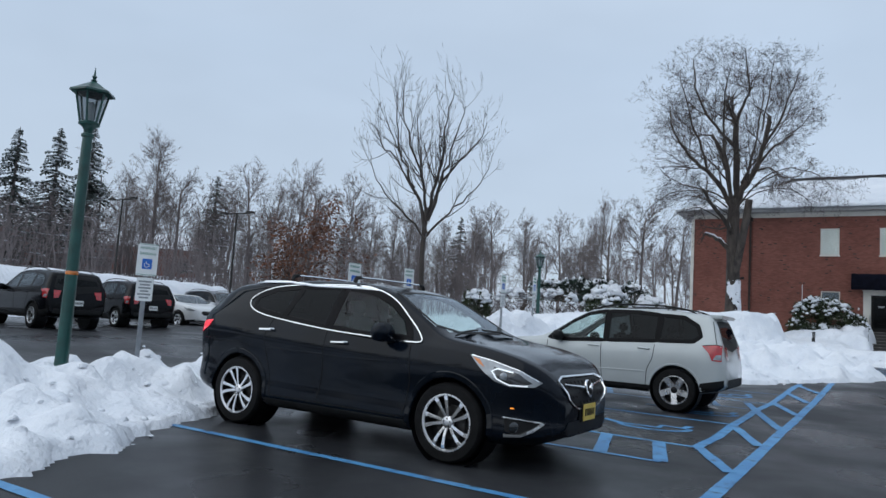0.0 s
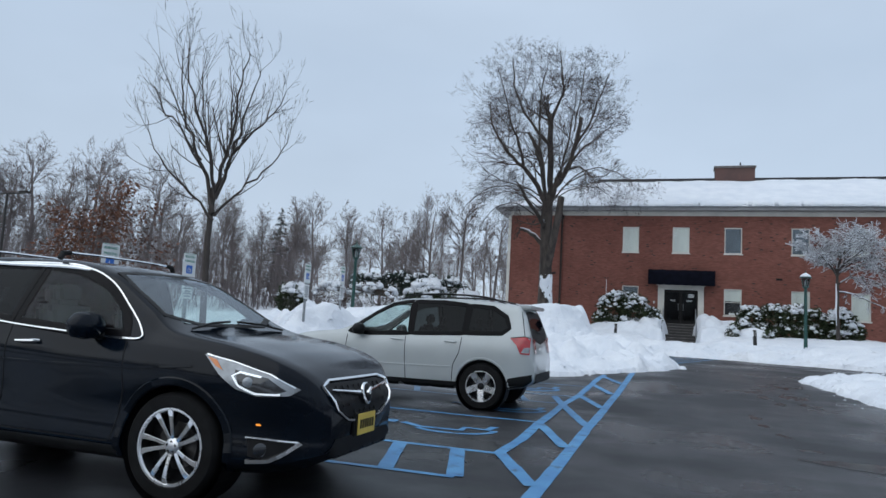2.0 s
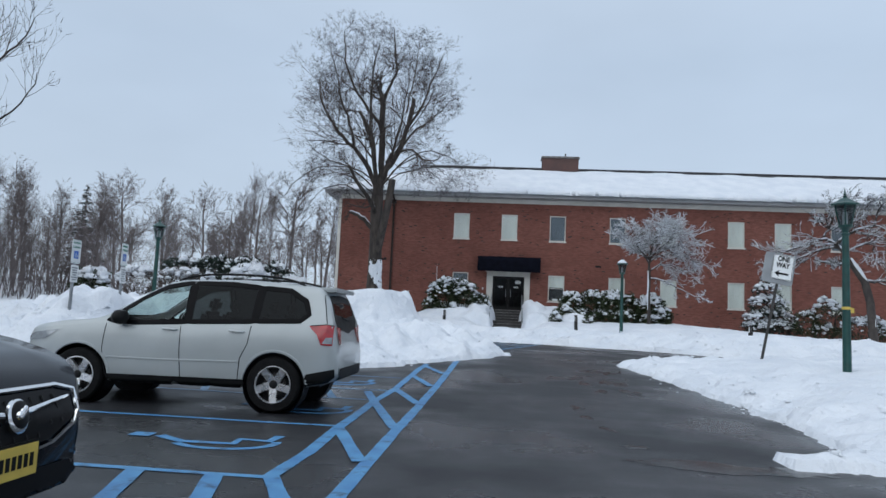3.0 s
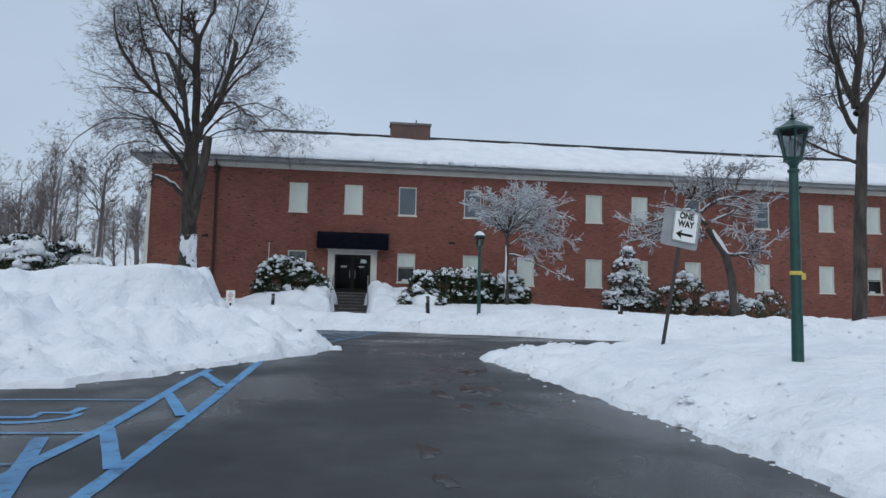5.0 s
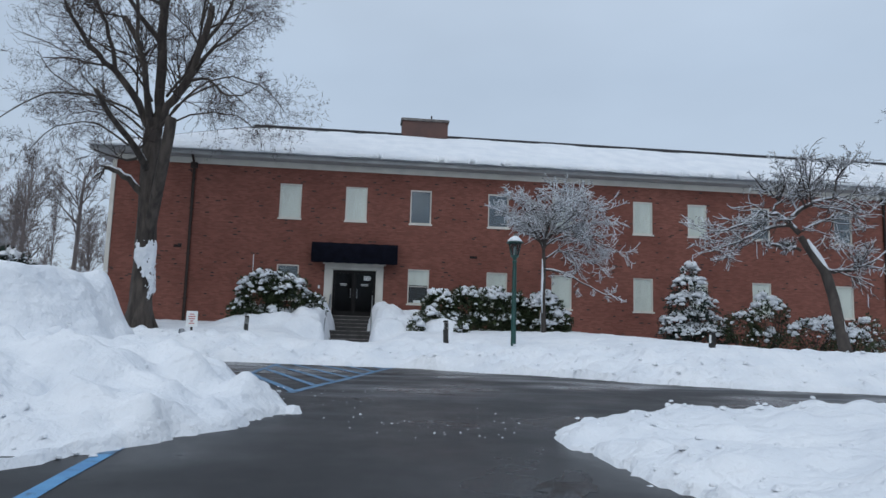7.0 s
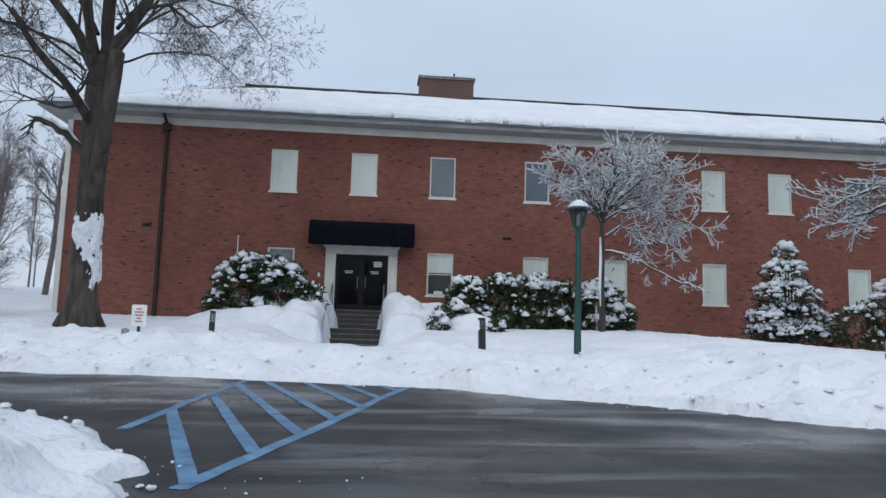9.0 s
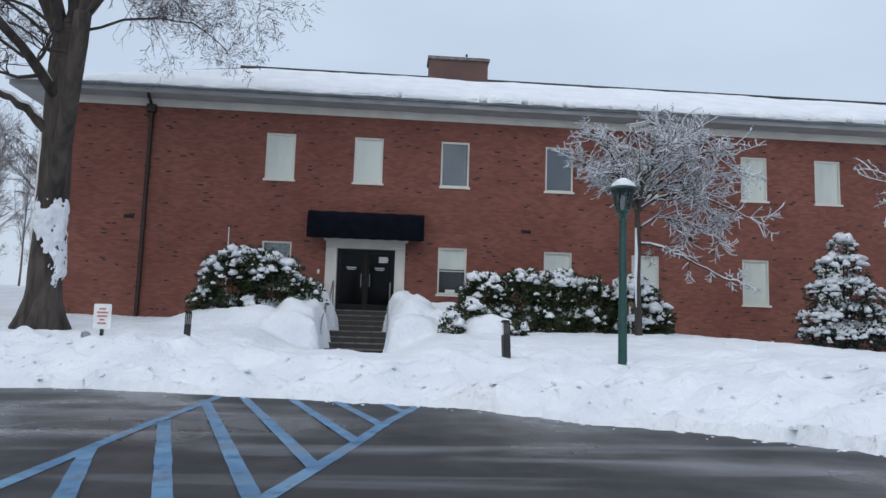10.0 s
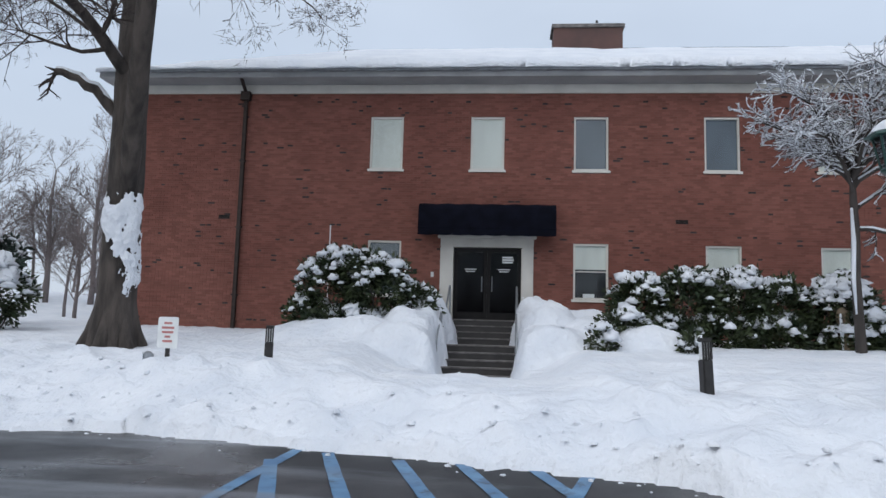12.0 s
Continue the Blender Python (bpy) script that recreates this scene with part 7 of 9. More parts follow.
for points, r in [([(0, 0, 3.7), (0.6, 0.3, 4.6), (1.3, 0.5, 5.2), (1.9, 0.6, 5.4)], 0.05), ([(0, 0, 3.7), (0.5, -0.5, 4.4), (1.2, -1.0, 4.9), (1.8, -1.2, 5.1)], 0.05), ([(0, 0, 3.6), (0.8, 0, 4.3), (1.7, 0.1, 4.6), (2.4, 0.1, 4.7)], 0.05), ([(0, 0, 3.5), (0.7, -0.2, 4.0), (1.6, -0.4, 4.0), (2.5, -0.5, 3.7), (3.1, -0.5, 3.45)], 0.05)]:
    low.limb(points, r, 0.012, sprays, 0.8)
for points, r in [([(0, 0, 3.0), (0.7, 0.2, 3.5), (1.6, 0.3, 3.4), (2.3, 0.3, 3.1), (2.7, 0.3, 2.85)], 0.045), ([(0, 0, 3.7), (0, 0.7, 4.6), (0.1, 1.3, 5.1), (0.2, 1.7, 5.3)], 0.045), ([(0, 0, 3.7), (0.1, -0.7, 4.6), (0.2, -1.3, 5.0), (0.3, -1.7, 5.1)], 0.045), ([(0, 0, 3.6), (-0.3, 0.6, 4.4), (-0.9, 1.0, 4.8), (-1.4, 1.2, 5.0)], 0.045)]:
    low.limb(points, r, 0.012, sprays, 0.8)
for points, r in [([(0, 0, 3.8), (0.3, 0.1, 4.9), (0.9, 0.2, 5.7), (1.6, 0.3, 5.95)], 0.045), ([(0, 0, 3.8), (0.4, -0.4, 5.0), (1.1, -0.6, 5.5), (2.0, -0.7, 5.2), (2.6, -0.8, 4.7)], 0.045), ([(0, 0, 3.7), (0.7, 0.5, 4.3), (1.6, 0.9, 4.5), (2.5, 1.0, 4.1), (2.9, 1.0, 3.7)], 0.045), ([(0, 0, 3.7), (-0.6, -0.3, 4.6), (-1.1, -0.5, 5.2), (-1.7, -0.6, 5.4)], 0.045)]:
    low.limb(points, r, 0.012, sprays, 0.8)
low.limb([(0, 0, 2.62), (0.4, -0.05, 2.65), (1.1, -0.1, 2.42), (1.8, -0.1, 2.12), (2.5, -0.15, 1.8), (3.1, -0.2, 1.62)], 0.05, 0.012, sprays[:2] + [dict(sprays[2], count=(9, 11), ratio=(0.12, 0.24))] + sprays[3:], 1.0)
tree_thing("spreading_tree", "small spreading tree with every twig coated in snow", low, pose(7.7, 41.7, 1.45) @ Matrix.Diagonal((0.89, 0.89, 0.94, 1)), M_BARK_DARK, M_BARK_DARK)

# leaning tree with snow along its limbs
lean = Tree(17, (9, 7, 5, 4, 3), snow=0.55)
lean.wood.tube([(0.42, 0.2, -0.4), (0.5, 0.35, 0.1), (0.72, 0.95, 1.2), (0.95, 1.55, 2.25), (0.85, 1.8, 3.2), (0.45, 2.0, 3.95), (0.1, 2.0, 4.4)], [0.26, 0.20, 0.18, 0.175, 0.17, 0.15, 0.11], 11)
lean.snow.tube([(0.93, 1.62, 2.75), (0.88, 1.72, 3.2), (0.62, 1.85, 3.75), (0.3, 1.92, 4.3)], [0.02, 0.09, 0.11, 0.06], 8)
lean.snow.tube([(0.74, 0.7, 1.1), (0.93, 1.2, 1.8), (0.98, 1.4, 2.2)], [0.02, 0.045, 0.02], 6)
twiggy = sprays[:2] + [dict(sprays[2], count=(14, 17), ratio=(0.2, 0.42), flat=0.4, up=0.03), dict(sprays[3], count=(8, 10), flat=0.2, up=0.03), dict(sprays[4], count=(4, 6), flat=0.2)]
lean.limb([(0.84, 2.00, 3.24), (1.76, 2.14, 3.27), (2.36, 1.84, 3.40), (3.68, 2.42, 4.09)], 0.075, 0.020, twiggy, 1.00)
lean.limb([(0.08, 2.00, 4.52), (-0.28, 2.14, 4.96), (-1.03, 1.84, 5.15), (-1.38, 2.42, 5.06), (-2.50, 1.68, 4.55), (-2.74, 2.70, 4.49)], 0.100, 0.020, twiggy, 0.95)
lean.limb([(-0.20, 2.00, 4.78), (-0.98, 2.14, 4.69), (-2.08, 1.84, 4.18), (-2.33, 2.42, 4.03), (-3.46, 1.68, 3.67)], 0.060, 0.015, twiggy, 0.95)
lean.limb([(0.12, 2.00, 3.92), (-0.42, 2.14, 4.08), (-1.18, 1.84, 4.06)], 0.060, 0.040, twiggy, 1.20)
lean.limb([(-0.37, 2.00, 4.94), (0.32, 2.14, 5.41), (0.53, 1.84, 5.61), (1.72, 2.42, 5.95), (1.87, 1.68, 5.59), (3.30, 2.70, 5.51)], 0.085, 0.015, twiggy, 0.95)
lean.limb([(1.42, 2.00, 5.85), (1.66, 2.14, 6.51), (1.76, 1.84, 6.96), (2.75, 2.42, 7.44)], 0.050, 0.012, twiggy, 0.60)
lean.limb([(-0.93, 2.00, 5.18), (-0.58, 2.14, 5.72), (-0.48, 1.84, 6.33), (-0.50, 2.42, 7.14)], 0.055, 0.012, twiggy, 0.60)
lean.limb([(0.35, 2.00, 5.47), (0.17, 2.14, 5.98), (0.17, 1.84, 6.64), (0.82, 2.42, 7.44)], 0.050, 0.012, twiggy, 0.50)
lean.limb([(-0.66, 2.00, 5.69), (-1.17, 2.14, 6.14), (-1.79, 1.84, 6.48)], 0.045, 0.012, twiggy, 0.50)
lean.limb([(0.07, 2.00, 5.95), (0.95, 2.14, 6.59), (1.24, 1.84, 7.09)], 0.045, 0.012, twiggy, 0.50)
lean.limb([(0.20, 2.00, 4.63), (0.89, 2.14, 4.96), (1.27, 1.84, 5.08), (1.61, 2.42, 4.76), (1.46, 1.68, 4.21), (2.71, 2.70, 4.11)], 0.050, 0.012, twiggy, 0.90)
tree_thing("leaning_tree", "leaning bare tree with thick snow along its limbs", lean, pose(15.98, 36.4, 0.75), M_BARK_DARK, M_BARK_DARK)

# tall tree whose crown shows beyond the lamp
tall = Tree(31, (9, 7, 5, 4, 3))
tall.branch((0, 0, -0.3), (0.02, 0, 1), 8.0, 0.24, 0, [dict(pieces=6, wander=0.04, up=0.02, taper=0.7)])
for start, way, length, r in [((0.15, 0, 7.4), (-0.1, 0, 1), 5.5, 0.15), ((0.12, 0, 6.6), (-0.8, -0.2, 0.6), 3.6, 0.10), ((0.15, 0, 7.2), (0.7, 0.2, 0.8), 4.6, 0.12), ((0.12, 0, 5.6), (-0.9, 0.2, 0.2), 2.8, 0.06), ((0.15, 0, 7.5), (-0.45, 0.3, 0.9), 4.4, 0.12)]:
    tall.branch(start, way, length, r, 1, [limb[0], limb[0]] + limb[2:])
tree_thing("bare_tree", "tall bare tree with fine drooping twigs", tall, pose(19.4, 33.4, 0.5) @ Matrix.Diagonal((1.1, 1.1, 1.2, 1)), M_BARK, M_TWIG)

# far woods: a few grown forms, set many times, in view and as an unseen ring
wood_plan = [dict(pieces=6, wander=0.05, up=0.03, taper=0.25), dict(count=(18, 21), **{"from": 0.22}, angle=(24, 55), ratio=(0.26, 0.46), up=0.05, wander=0.09, pieces=4, thin=(0.3, 0.45), taper=0.3),
             dict(count=(9, 10), **{"from": 0.12}, angle=(24, 55), ratio=(0.34, 0.60), up=0.03, wander=0.12, pieces=2, thin=(0.45, 0.6), taper=0.4), dict(count=(8, 9), **{"from": 0.1}, angle=(24, 58), ratio=(0.35, 0.75), spike=0.013, up=0.08)]
forms = []
for k in range(6):
    t = Tree(100 + k, (6, 4, 3, 3, 3))
    shape_plan = [dict(p) for p in wood_plan]
    if k in (1, 3):
        shape_plan[1]["angle"], shape_plan[1]["from"] = (10, 30), 0.35
    if k in (2, 5):
        shape_plan[0]["taper"], shape_plan[1]["from"], shape_plan[1]["angle"] = 0.45, 0.5, (25, 70)
    t.branch((0, 0, -0.4), (0, 0, 1), 8.5, 0.17, 0, shape_plan)
    forms.append(t)
wood_forms = [tree_thing("woodland_tree", "bare grey-brown tree at the edge of the woods, haze painted in", t, pose(-60 - 3 * k, 50, 3), M_HAZETWIG, M_HAZETWIG, "bare trees of the far woods") for k, t in enumerate(forms)]
random.seed(12)


def hill(x, y):
    return float(far_ground(np.array(float(x)), np.array(float(y))))


def spot(heading, far):
    """A place at a compass heading (degrees left of north) and distance from the lot."""
    a = radians(heading)
    return -far * math.sin(a), 1.2 + far * math.cos(a)


count = 0
# headings from 78 on are out of view, added to darken reflections
for heading in list(np.arange(8, 76, 1.5)) + list(np.arange(78, 318, 3.2)):
    for row in range(2 if heading < 75 else 1):
        far = random.uniform(58, 78) + row * 22
        h = heading + random.uniform(-1.2, 1.2)
        x, y = spot(h, far)
        if x > -12 and y > 44 and y < 62:
            continue
        z = hill(x, y)
        s = random.uniform(0.5, 0.85) * (1.1 if row else 1.0) * (0.95 if heading < 28 else 0.9 if heading < 77 else 1.5)
        copy_thing(wood_forms[count % 6], pose(x, y, z, 0, 0, random.uniform(0, 360)) @ Matrix.Diagonal((s, s, s * random.uniform(0.9, 1.15), 1)))
        count += 1
for k, w in enumerate(wood_forms):
    x, y = spot(30 + 5 * k, 74)
    w.matrix_basis = pose(x, y, hill(x, y))


def place_copy(ob, heading, far, s):
    x, y = spot(heading, far)
    got = copy_thing(ob, pose(x, y, hill(x, y), 0, 0, random.uniform(0, 360)))
    got.scale = (s, s, s)
    return got


for heading, far, s in [(55.1, 63, 1.18), (53.6, 62, 0.95), (57.2, 61, 0.9), (59.0, 66, 1.0), (51.6, 66, 0.9), (49.6, 65, 0.9), (47.9, 64, 1.16), (46.6, 68, 1.0), (44.8, 64, 1.2), (42.6, 67, 1.0), (40.6, 64, 1.12), (38.5, 66, 0.9), (36.5, 63, 0.85), (34.6, 61, 0.85), (32.3, 67, 0.8), (29.6, 61, 0.85), (28.2, 64, 0.98), (25.5, 67, 0.9), (22.8, 64, 0.95), (20.8, 66, 0.9), (18.9, 66, 1.08), (16.6, 68, 1.1), (13.8, 70, 1.0), (11.0, 66, 1.0), (8.5, 72, 1.0)]:
    place_copy(wood_forms[int(far) % 6], heading, far, s)

# saplings left of the building
for k, (x, y, s) in enumerate([(-24.2, 70, 1.15), (-22.9, 71.5, 0.9), (-25.6, 71, 0.95)]):
    got = copy_thing(wood_forms[1 if k % 2 == 0 else 3], pose(x, y, hill(x, y), 0, 0, 70 * k))
    got.scale = (0.55 * s, 0.55 * s, s)


def brush(name, label, spots, height, mat, seed, per=26):
    """A thicket of thin upright stems."""
    rng = random.Random(seed)
    s = Shape()
    for x, y, z in spots:
        for k in range(per):
            a, r = rng.uniform(0, 6.28), rng.uniform(0, 2.6)
            px, py = x + r * math.cos(a), y + r * math.sin(a)
            h = height * rng.uniform(0.35, 1.0)
            d = Vector((rng.gauss(0, 0.22), rng.gauss(0, 0.22), 1)) * h
            q = Vector((px, py, z - 0.2))
            s.tube([q, q + d * 0.5 + Vector((rng.gauss(0, 0.1), rng.gauss(0, 0.1), 0)), q + d], [0.03, 0.02, 0.008], 3, False)
            for j in range(4):
                b = q + d * rng.uniform(0.3, 0.9)
                e = b + Vector((rng.gauss(0, 0.5), rng.gauss(0, 0.5), rng.uniform(0.1, 0.7))) * h * 0.35
                s.tube([b, e], [0.014, 0.006], 3, False)
    ob = fast_part(name, s.v, s.f, mat)
    return tagged(ob, label, "undergrowth", kind="stuff")


thicket = []
for heading in np.arange(6, 84, 1.15):
    x, y = spot(heading + random.uniform(-0.5, 0.5), random.uniform(50, 66))
    if not (x > -13 and y > 44) and (not 12 < heading < 27 or random.random() < 0.08):
        thicket.append((x, y, hill(x, y)))
# unseen stretch of thicket, added for car paint and glass to mirror
for heading in np.arange(84, 330, 1.6):
    x, y = spot(heading + random.uniform(-0.5, 0.5), random.uniform(54, 68))
    thicket.append((x, y, hill(x, y)))
brush("undergrowth", "tangled bare undergrowth along the foot of the woods, carried round out of view", thicket, 6.2, M_HAZETWIG, 3, 54)


# ---- evergreens ----


M_BROWNHEDGE = material("bare_hedge_twig", (0.085, 0.062, 0.050), 0.9, vary=0.3, scale=3, island=0.3)


def leaf_cards(centres, outs, size, rng, droop=0.0):
    """Small folded leaves, two faces each, that point roughly outwards."""
    v, f = [], []
    for c, o in zip(centres, outs):
        d = (Vector(o) + Vector((rng.gauss(0, 0.6), rng.gauss(0, 0.6), rng.gauss(0, 0.45) - droop))).normalized()
        side = d.cross(Vector((rng.gauss(0, 1), rng.gauss(0, 1), rng.gauss(0, 1)))).normalized()
        up = d.cross(side)
        s = size * rng.uniform(0.6, 1.3)
        c = Vector(c)
        k = len(v)
        v += [tuple(c), tuple(c + d * s * 0.5 + side * s * 0.22 + up * s * 0.06), tuple(c + d * s), tuple(c + d * s * 0.5 - side * s * 0.22 + up * s * 0.06)]
        f += [(k, k + 1, k + 2), (k, k + 2, k + 3)]
    return v, f


def blob(s, c, rx, ry, rz, rng, n=9, rows=5):
    """A lumpy pad of snow, flat beneath."""
    v = []
    seed = rng.uniform(0, 99)
    for i in range(rows + 1):
        t = -0.9 + i / rows * (math.pi / 2 + 0.9)
        for j in range(n):
            a = 2 * math.pi * j / n + 0.4 * i
            k = 1 + 0.75 * noise.noise((math.cos(a) * 1.4 + seed, math.sin(a) * 1.4, t * 1.3))
            low_side = 0.55 if t < 0 else 1.0
            v.append((c[0] + rx * math.cos(t) * math.cos(a) * k, c[1] + ry * math.cos(t) * math.sin(a) * k, c[2] + rz * math.sin(t) * low_side * k))
    f = [(i * n + j, i * n + (j + 1) % n, (i + 1) * n + (j + 1) % n, (i + 1) * n + j) for i in range(rows) for j in range(n)]
    f.append(tuple(reversed(range(n))))
    s.add(v, f)


def shrub(name, label, lobes, leaves, size, snow, seed, mat=M_LEAF, snow_size=0.16, cone=False, z_floor=None):
    """An evergreen of several leafy lobes (x, y, z, rx, ry, rz), with stems inside and pads of snow on its upper side."""
    rng = random.Random(seed)
    base = Vector((sum(l[0] for l in lobes) / len(lobes), sum(l[1] for l in lobes) / len(lobes), min(l[2] - l[5] for l in lobes)))
    t = thing(name, label, "shrub", Matrix.Translation(base))
    stems = Shape()
    cs, os = [], []
    caps = Shape()
    total = sum(l[3] * l[5] + l[4] * l[5] + l[3] * l[4] for l in lobes)
    for x, y, z, rx, ry, rz in lobes:
        share = (rx * rz + ry * rz + rx * ry) / total
        c = Vector((x, y, z)) - base
        for k in range(max(4, int(14 * share))):
            a = rng.uniform(0, 6.28)
            tip = c + Vector((rx * 0.7 * math.cos(a), ry * 0.7 * math.sin(a), rz * rng.uniform(-0.2, 0.7)))
            root = Vector((c.x * 0.9 + rng.gauss(0, 0.1), c.y * 0.9 + rng.gauss(0, 0.1), -0.1))
            stems.tube([root, root.lerp(tip, 0.5) + Vector((rng.gauss(0, 0.1), rng.gauss(0, 0.1), 0)), tip], [0.035, 0.025, 0.012], 4, False)
        for k in range(int(leaves * share)):
            a, w = rng.uniform(0, 2 * math.pi), rng.uniform(-0.75, 1)
            q = math.sqrt(max(0, 1 - w * w))
            d = Vector((q * math.cos(a), q * math.sin(a), w))
            bump = 0.78 + 0.34 * noise.noise((d.x * 2.6 + seed, d.y * 2.6 + x, d.z * 2.6)) + rng.uniform(-0.22, 0.10)
            cs.append(c + Vector((d.x * rx, d.y * ry, d.z * rz)) * bump)
            os.append(d)
        for k in range(int(snow * share)):
            a, w = rng.uniform(0, 2 * math.pi), rng.uniform(0.0, 1) ** 0.7
            q = math.sqrt(max(0, 1 - w * w))
            d = Vector((q * math.cos(a), q * math.sin(a), w))
            p = c + Vector((d.x * rx, d.y * ry, d.z * rz)) * (0.86 + 0.2 * noise.noise((d.x * 2.6 + seed, d.y * 2.6 + x, d.z * 2.6)))
            r = snow_size * rng.uniform(0.25, 1.1) ** 1.5 * (0.3 + 0.8 * w)
            blob(caps, p - Vector((0, 0, 0.3 * r)), r * rng.uniform(0.7, 1.3), r * rng.uniform(0.7, 1.3), r * rng.uniform(0.55, 1.0), rng, 9, 5)
    part("stem_tangle", stems, M_BARK_DARK, t, kind="stuff")
    v, f = leaf_cards(cs, os, size, rng)
    fast_part("foliage", v, f, mat, t, kind="stuff")
    if caps.v:
        fast_part("snow_cover", caps.v, caps.f, M_SNOW, t, smooth=True, kind="stuff", label="pads of snow on the foliage")
    return t


shrub("rhododendron", "rounded evergreen shrub with green leaves under clumps of snow", [(-3.35, 44.9, 2.60, 1.05, 0.9, 1.25), (-2.2, 44.9, 2.55, 1.1, 0.9, 1.2), (-2.75, 45.1, 3.15, 0.75, 0.6, 0.7), (-1.35, 45.1, 2.2, 0.75, 0.7, 0.85), (-3.0, 44.7, 3.2, 0.6, 0.55, 0.55), (-4.0, 44.8, 2.0, 0.6, 0.6, 0.7), (-2.9, 44.4, 1.75, 1.2, 0.6, 0.6)], 15000, 0.14, 420, 1, snow_size=0.18)
shrub("hedge", "broad dark evergreen hedge laden with snow", [(3.95, 43.6, 2.3, 0.8, 0.8, 0.95), (5.0, 43.6, 2.42, 0.95, 0.85, 1.0), (6.1, 43.6, 2.42, 0.9, 0.85, 1.0), (7.0, 43.7, 2.3, 0.8, 0.8, 0.95), (4.4, 43.3, 1.75, 0.8, 0.6, 0.6), (5.6, 43.2, 1.75, 0.9, 0.6, 0.6), (6.8, 43.3, 1.75, 0.8, 0.6, 0.6)], 24000, 0.13, 420, 2, snow_size=0.18)
shrub("hedge", "dark evergreen shrub laden with snow beside a wooden post", [(8.2, 43.4, 2.3, 0.75, 0.75, 1.0), (8.75, 43.3, 1.9, 0.6, 0.6, 0.7), (8.2, 43.1, 1.7, 0.7, 0.5, 0.5)], 8000, 0.13, 260, 3, snow_size=0.20)
shrub("low_shrub", "low dark shrub almost buried in a mound of snow", [(2.88, 41.95, 1.58, 0.34, 0.3, 0.45), (3.45, 42.6, 2.0, 0.6, 0.4, 0.32)], 900, 0.13, 30, 4, snow_size=0.20)
shrub("low_shrub", "leafy edge of a low shrub pushing out of the snow", [(4.6, 41.85, 1.5, 0.26, 0.28, 0.40)], 420, 0.12, 14, 14, snow_size=0.16)
shrub("conical_evergreen", "cone-shaped evergreen almost white with snow", [(14.35, 42.8, 1.55, 1.65, 1.15, 0.6), (14.3, 43.0, 2.0, 1.5, 1.2, 0.75), (14.25, 43.0, 2.75, 1.15, 0.95, 0.75), (14.2, 43.0, 3.5, 0.75, 0.65, 0.65), (14.2, 43.0, 4.1, 0.38, 0.35, 0.5)], 5200, 0.14, 700, 5, M_JUNIPER, 0.17)
shrub("evergreen_shrub", "loose evergreen shrub with snow on its leaves", [(16.6, 41.3, 2.2, 0.9, 0.8, 1.15), (15.6, 41.6, 1.9, 0.8, 0.7, 0.8), (16.3, 41.2, 1.4, 0.9, 0.7, 0.6)], 3400, 0.13, 130, 6, snow_size=0.16)
shrub("evergreen_shrub", "pale twiggy shrub dusted with snow", [(17.6, 39.8, 1.6, 1.3, 0.9, 0.9), (18.7, 39.6, 1.4, 0.9, 0.8, 0.7)], 2600, 0.11, 420, 7, snow_size=0.13)
shrub("evergreen_shrub", "sparse evergreen shrub by the wall", [(22.2, 43.3, 1.7, 0.9, 0.7, 1.0), (23.0, 43.2, 1.1, 0.7, 0.6, 0.6)], 1300, 0.13, 70, 8, snow_size=0.14)
shrub("snowy_shrub", "round shrub under a thick cap of snow", [(-11.9, 43.9, 2.3, 1.2, 1.1, 1.1)], 2600, 0.15, 130, 9, snow_size=0.3)
shrub("snowy_shrub", "round shrub under a thick cap of snow", [(-14.4, 43.0, 2.6, 1.6, 1.3, 1.2)], 3800, 0.16, 90, 10, snow_size=0.42)
shrub("snowy_shrub", "brown twiggy hedge dusted with snow", [(-17.5, 41.8, 2.6, 1.9, 1.2, 1.1), (-19.8, 41.0, 2.5, 1.3, 1.2, 1.1)], 5200, 0.10, 110, 11, M_BROWNHEDGE, 0.30)
shrub("snowy_shrub", "round shrub under a thick cap of snow", [(-21.6, 39.5, 2.2, 1.1, 1.1, 1.1)], 3000, 0.16, 60, 12, snow_size=0.34)
shrub("juniper", "dark spreading juniper with snow on its branches", [(-15.8, 46.0, 3.6, 1.7, 1.2, 1.0), (-17.8, 46.2, 3.7, 1.5, 1.2, 1.0), (-19.7, 46.0, 3.6, 1.4, 1.2, 0.9), (-13.9, 46.2, 3.4, 1.2, 1.1, 0.9)], 7500, 0.20, 200, 13, M_JUNIPER, 0.26)


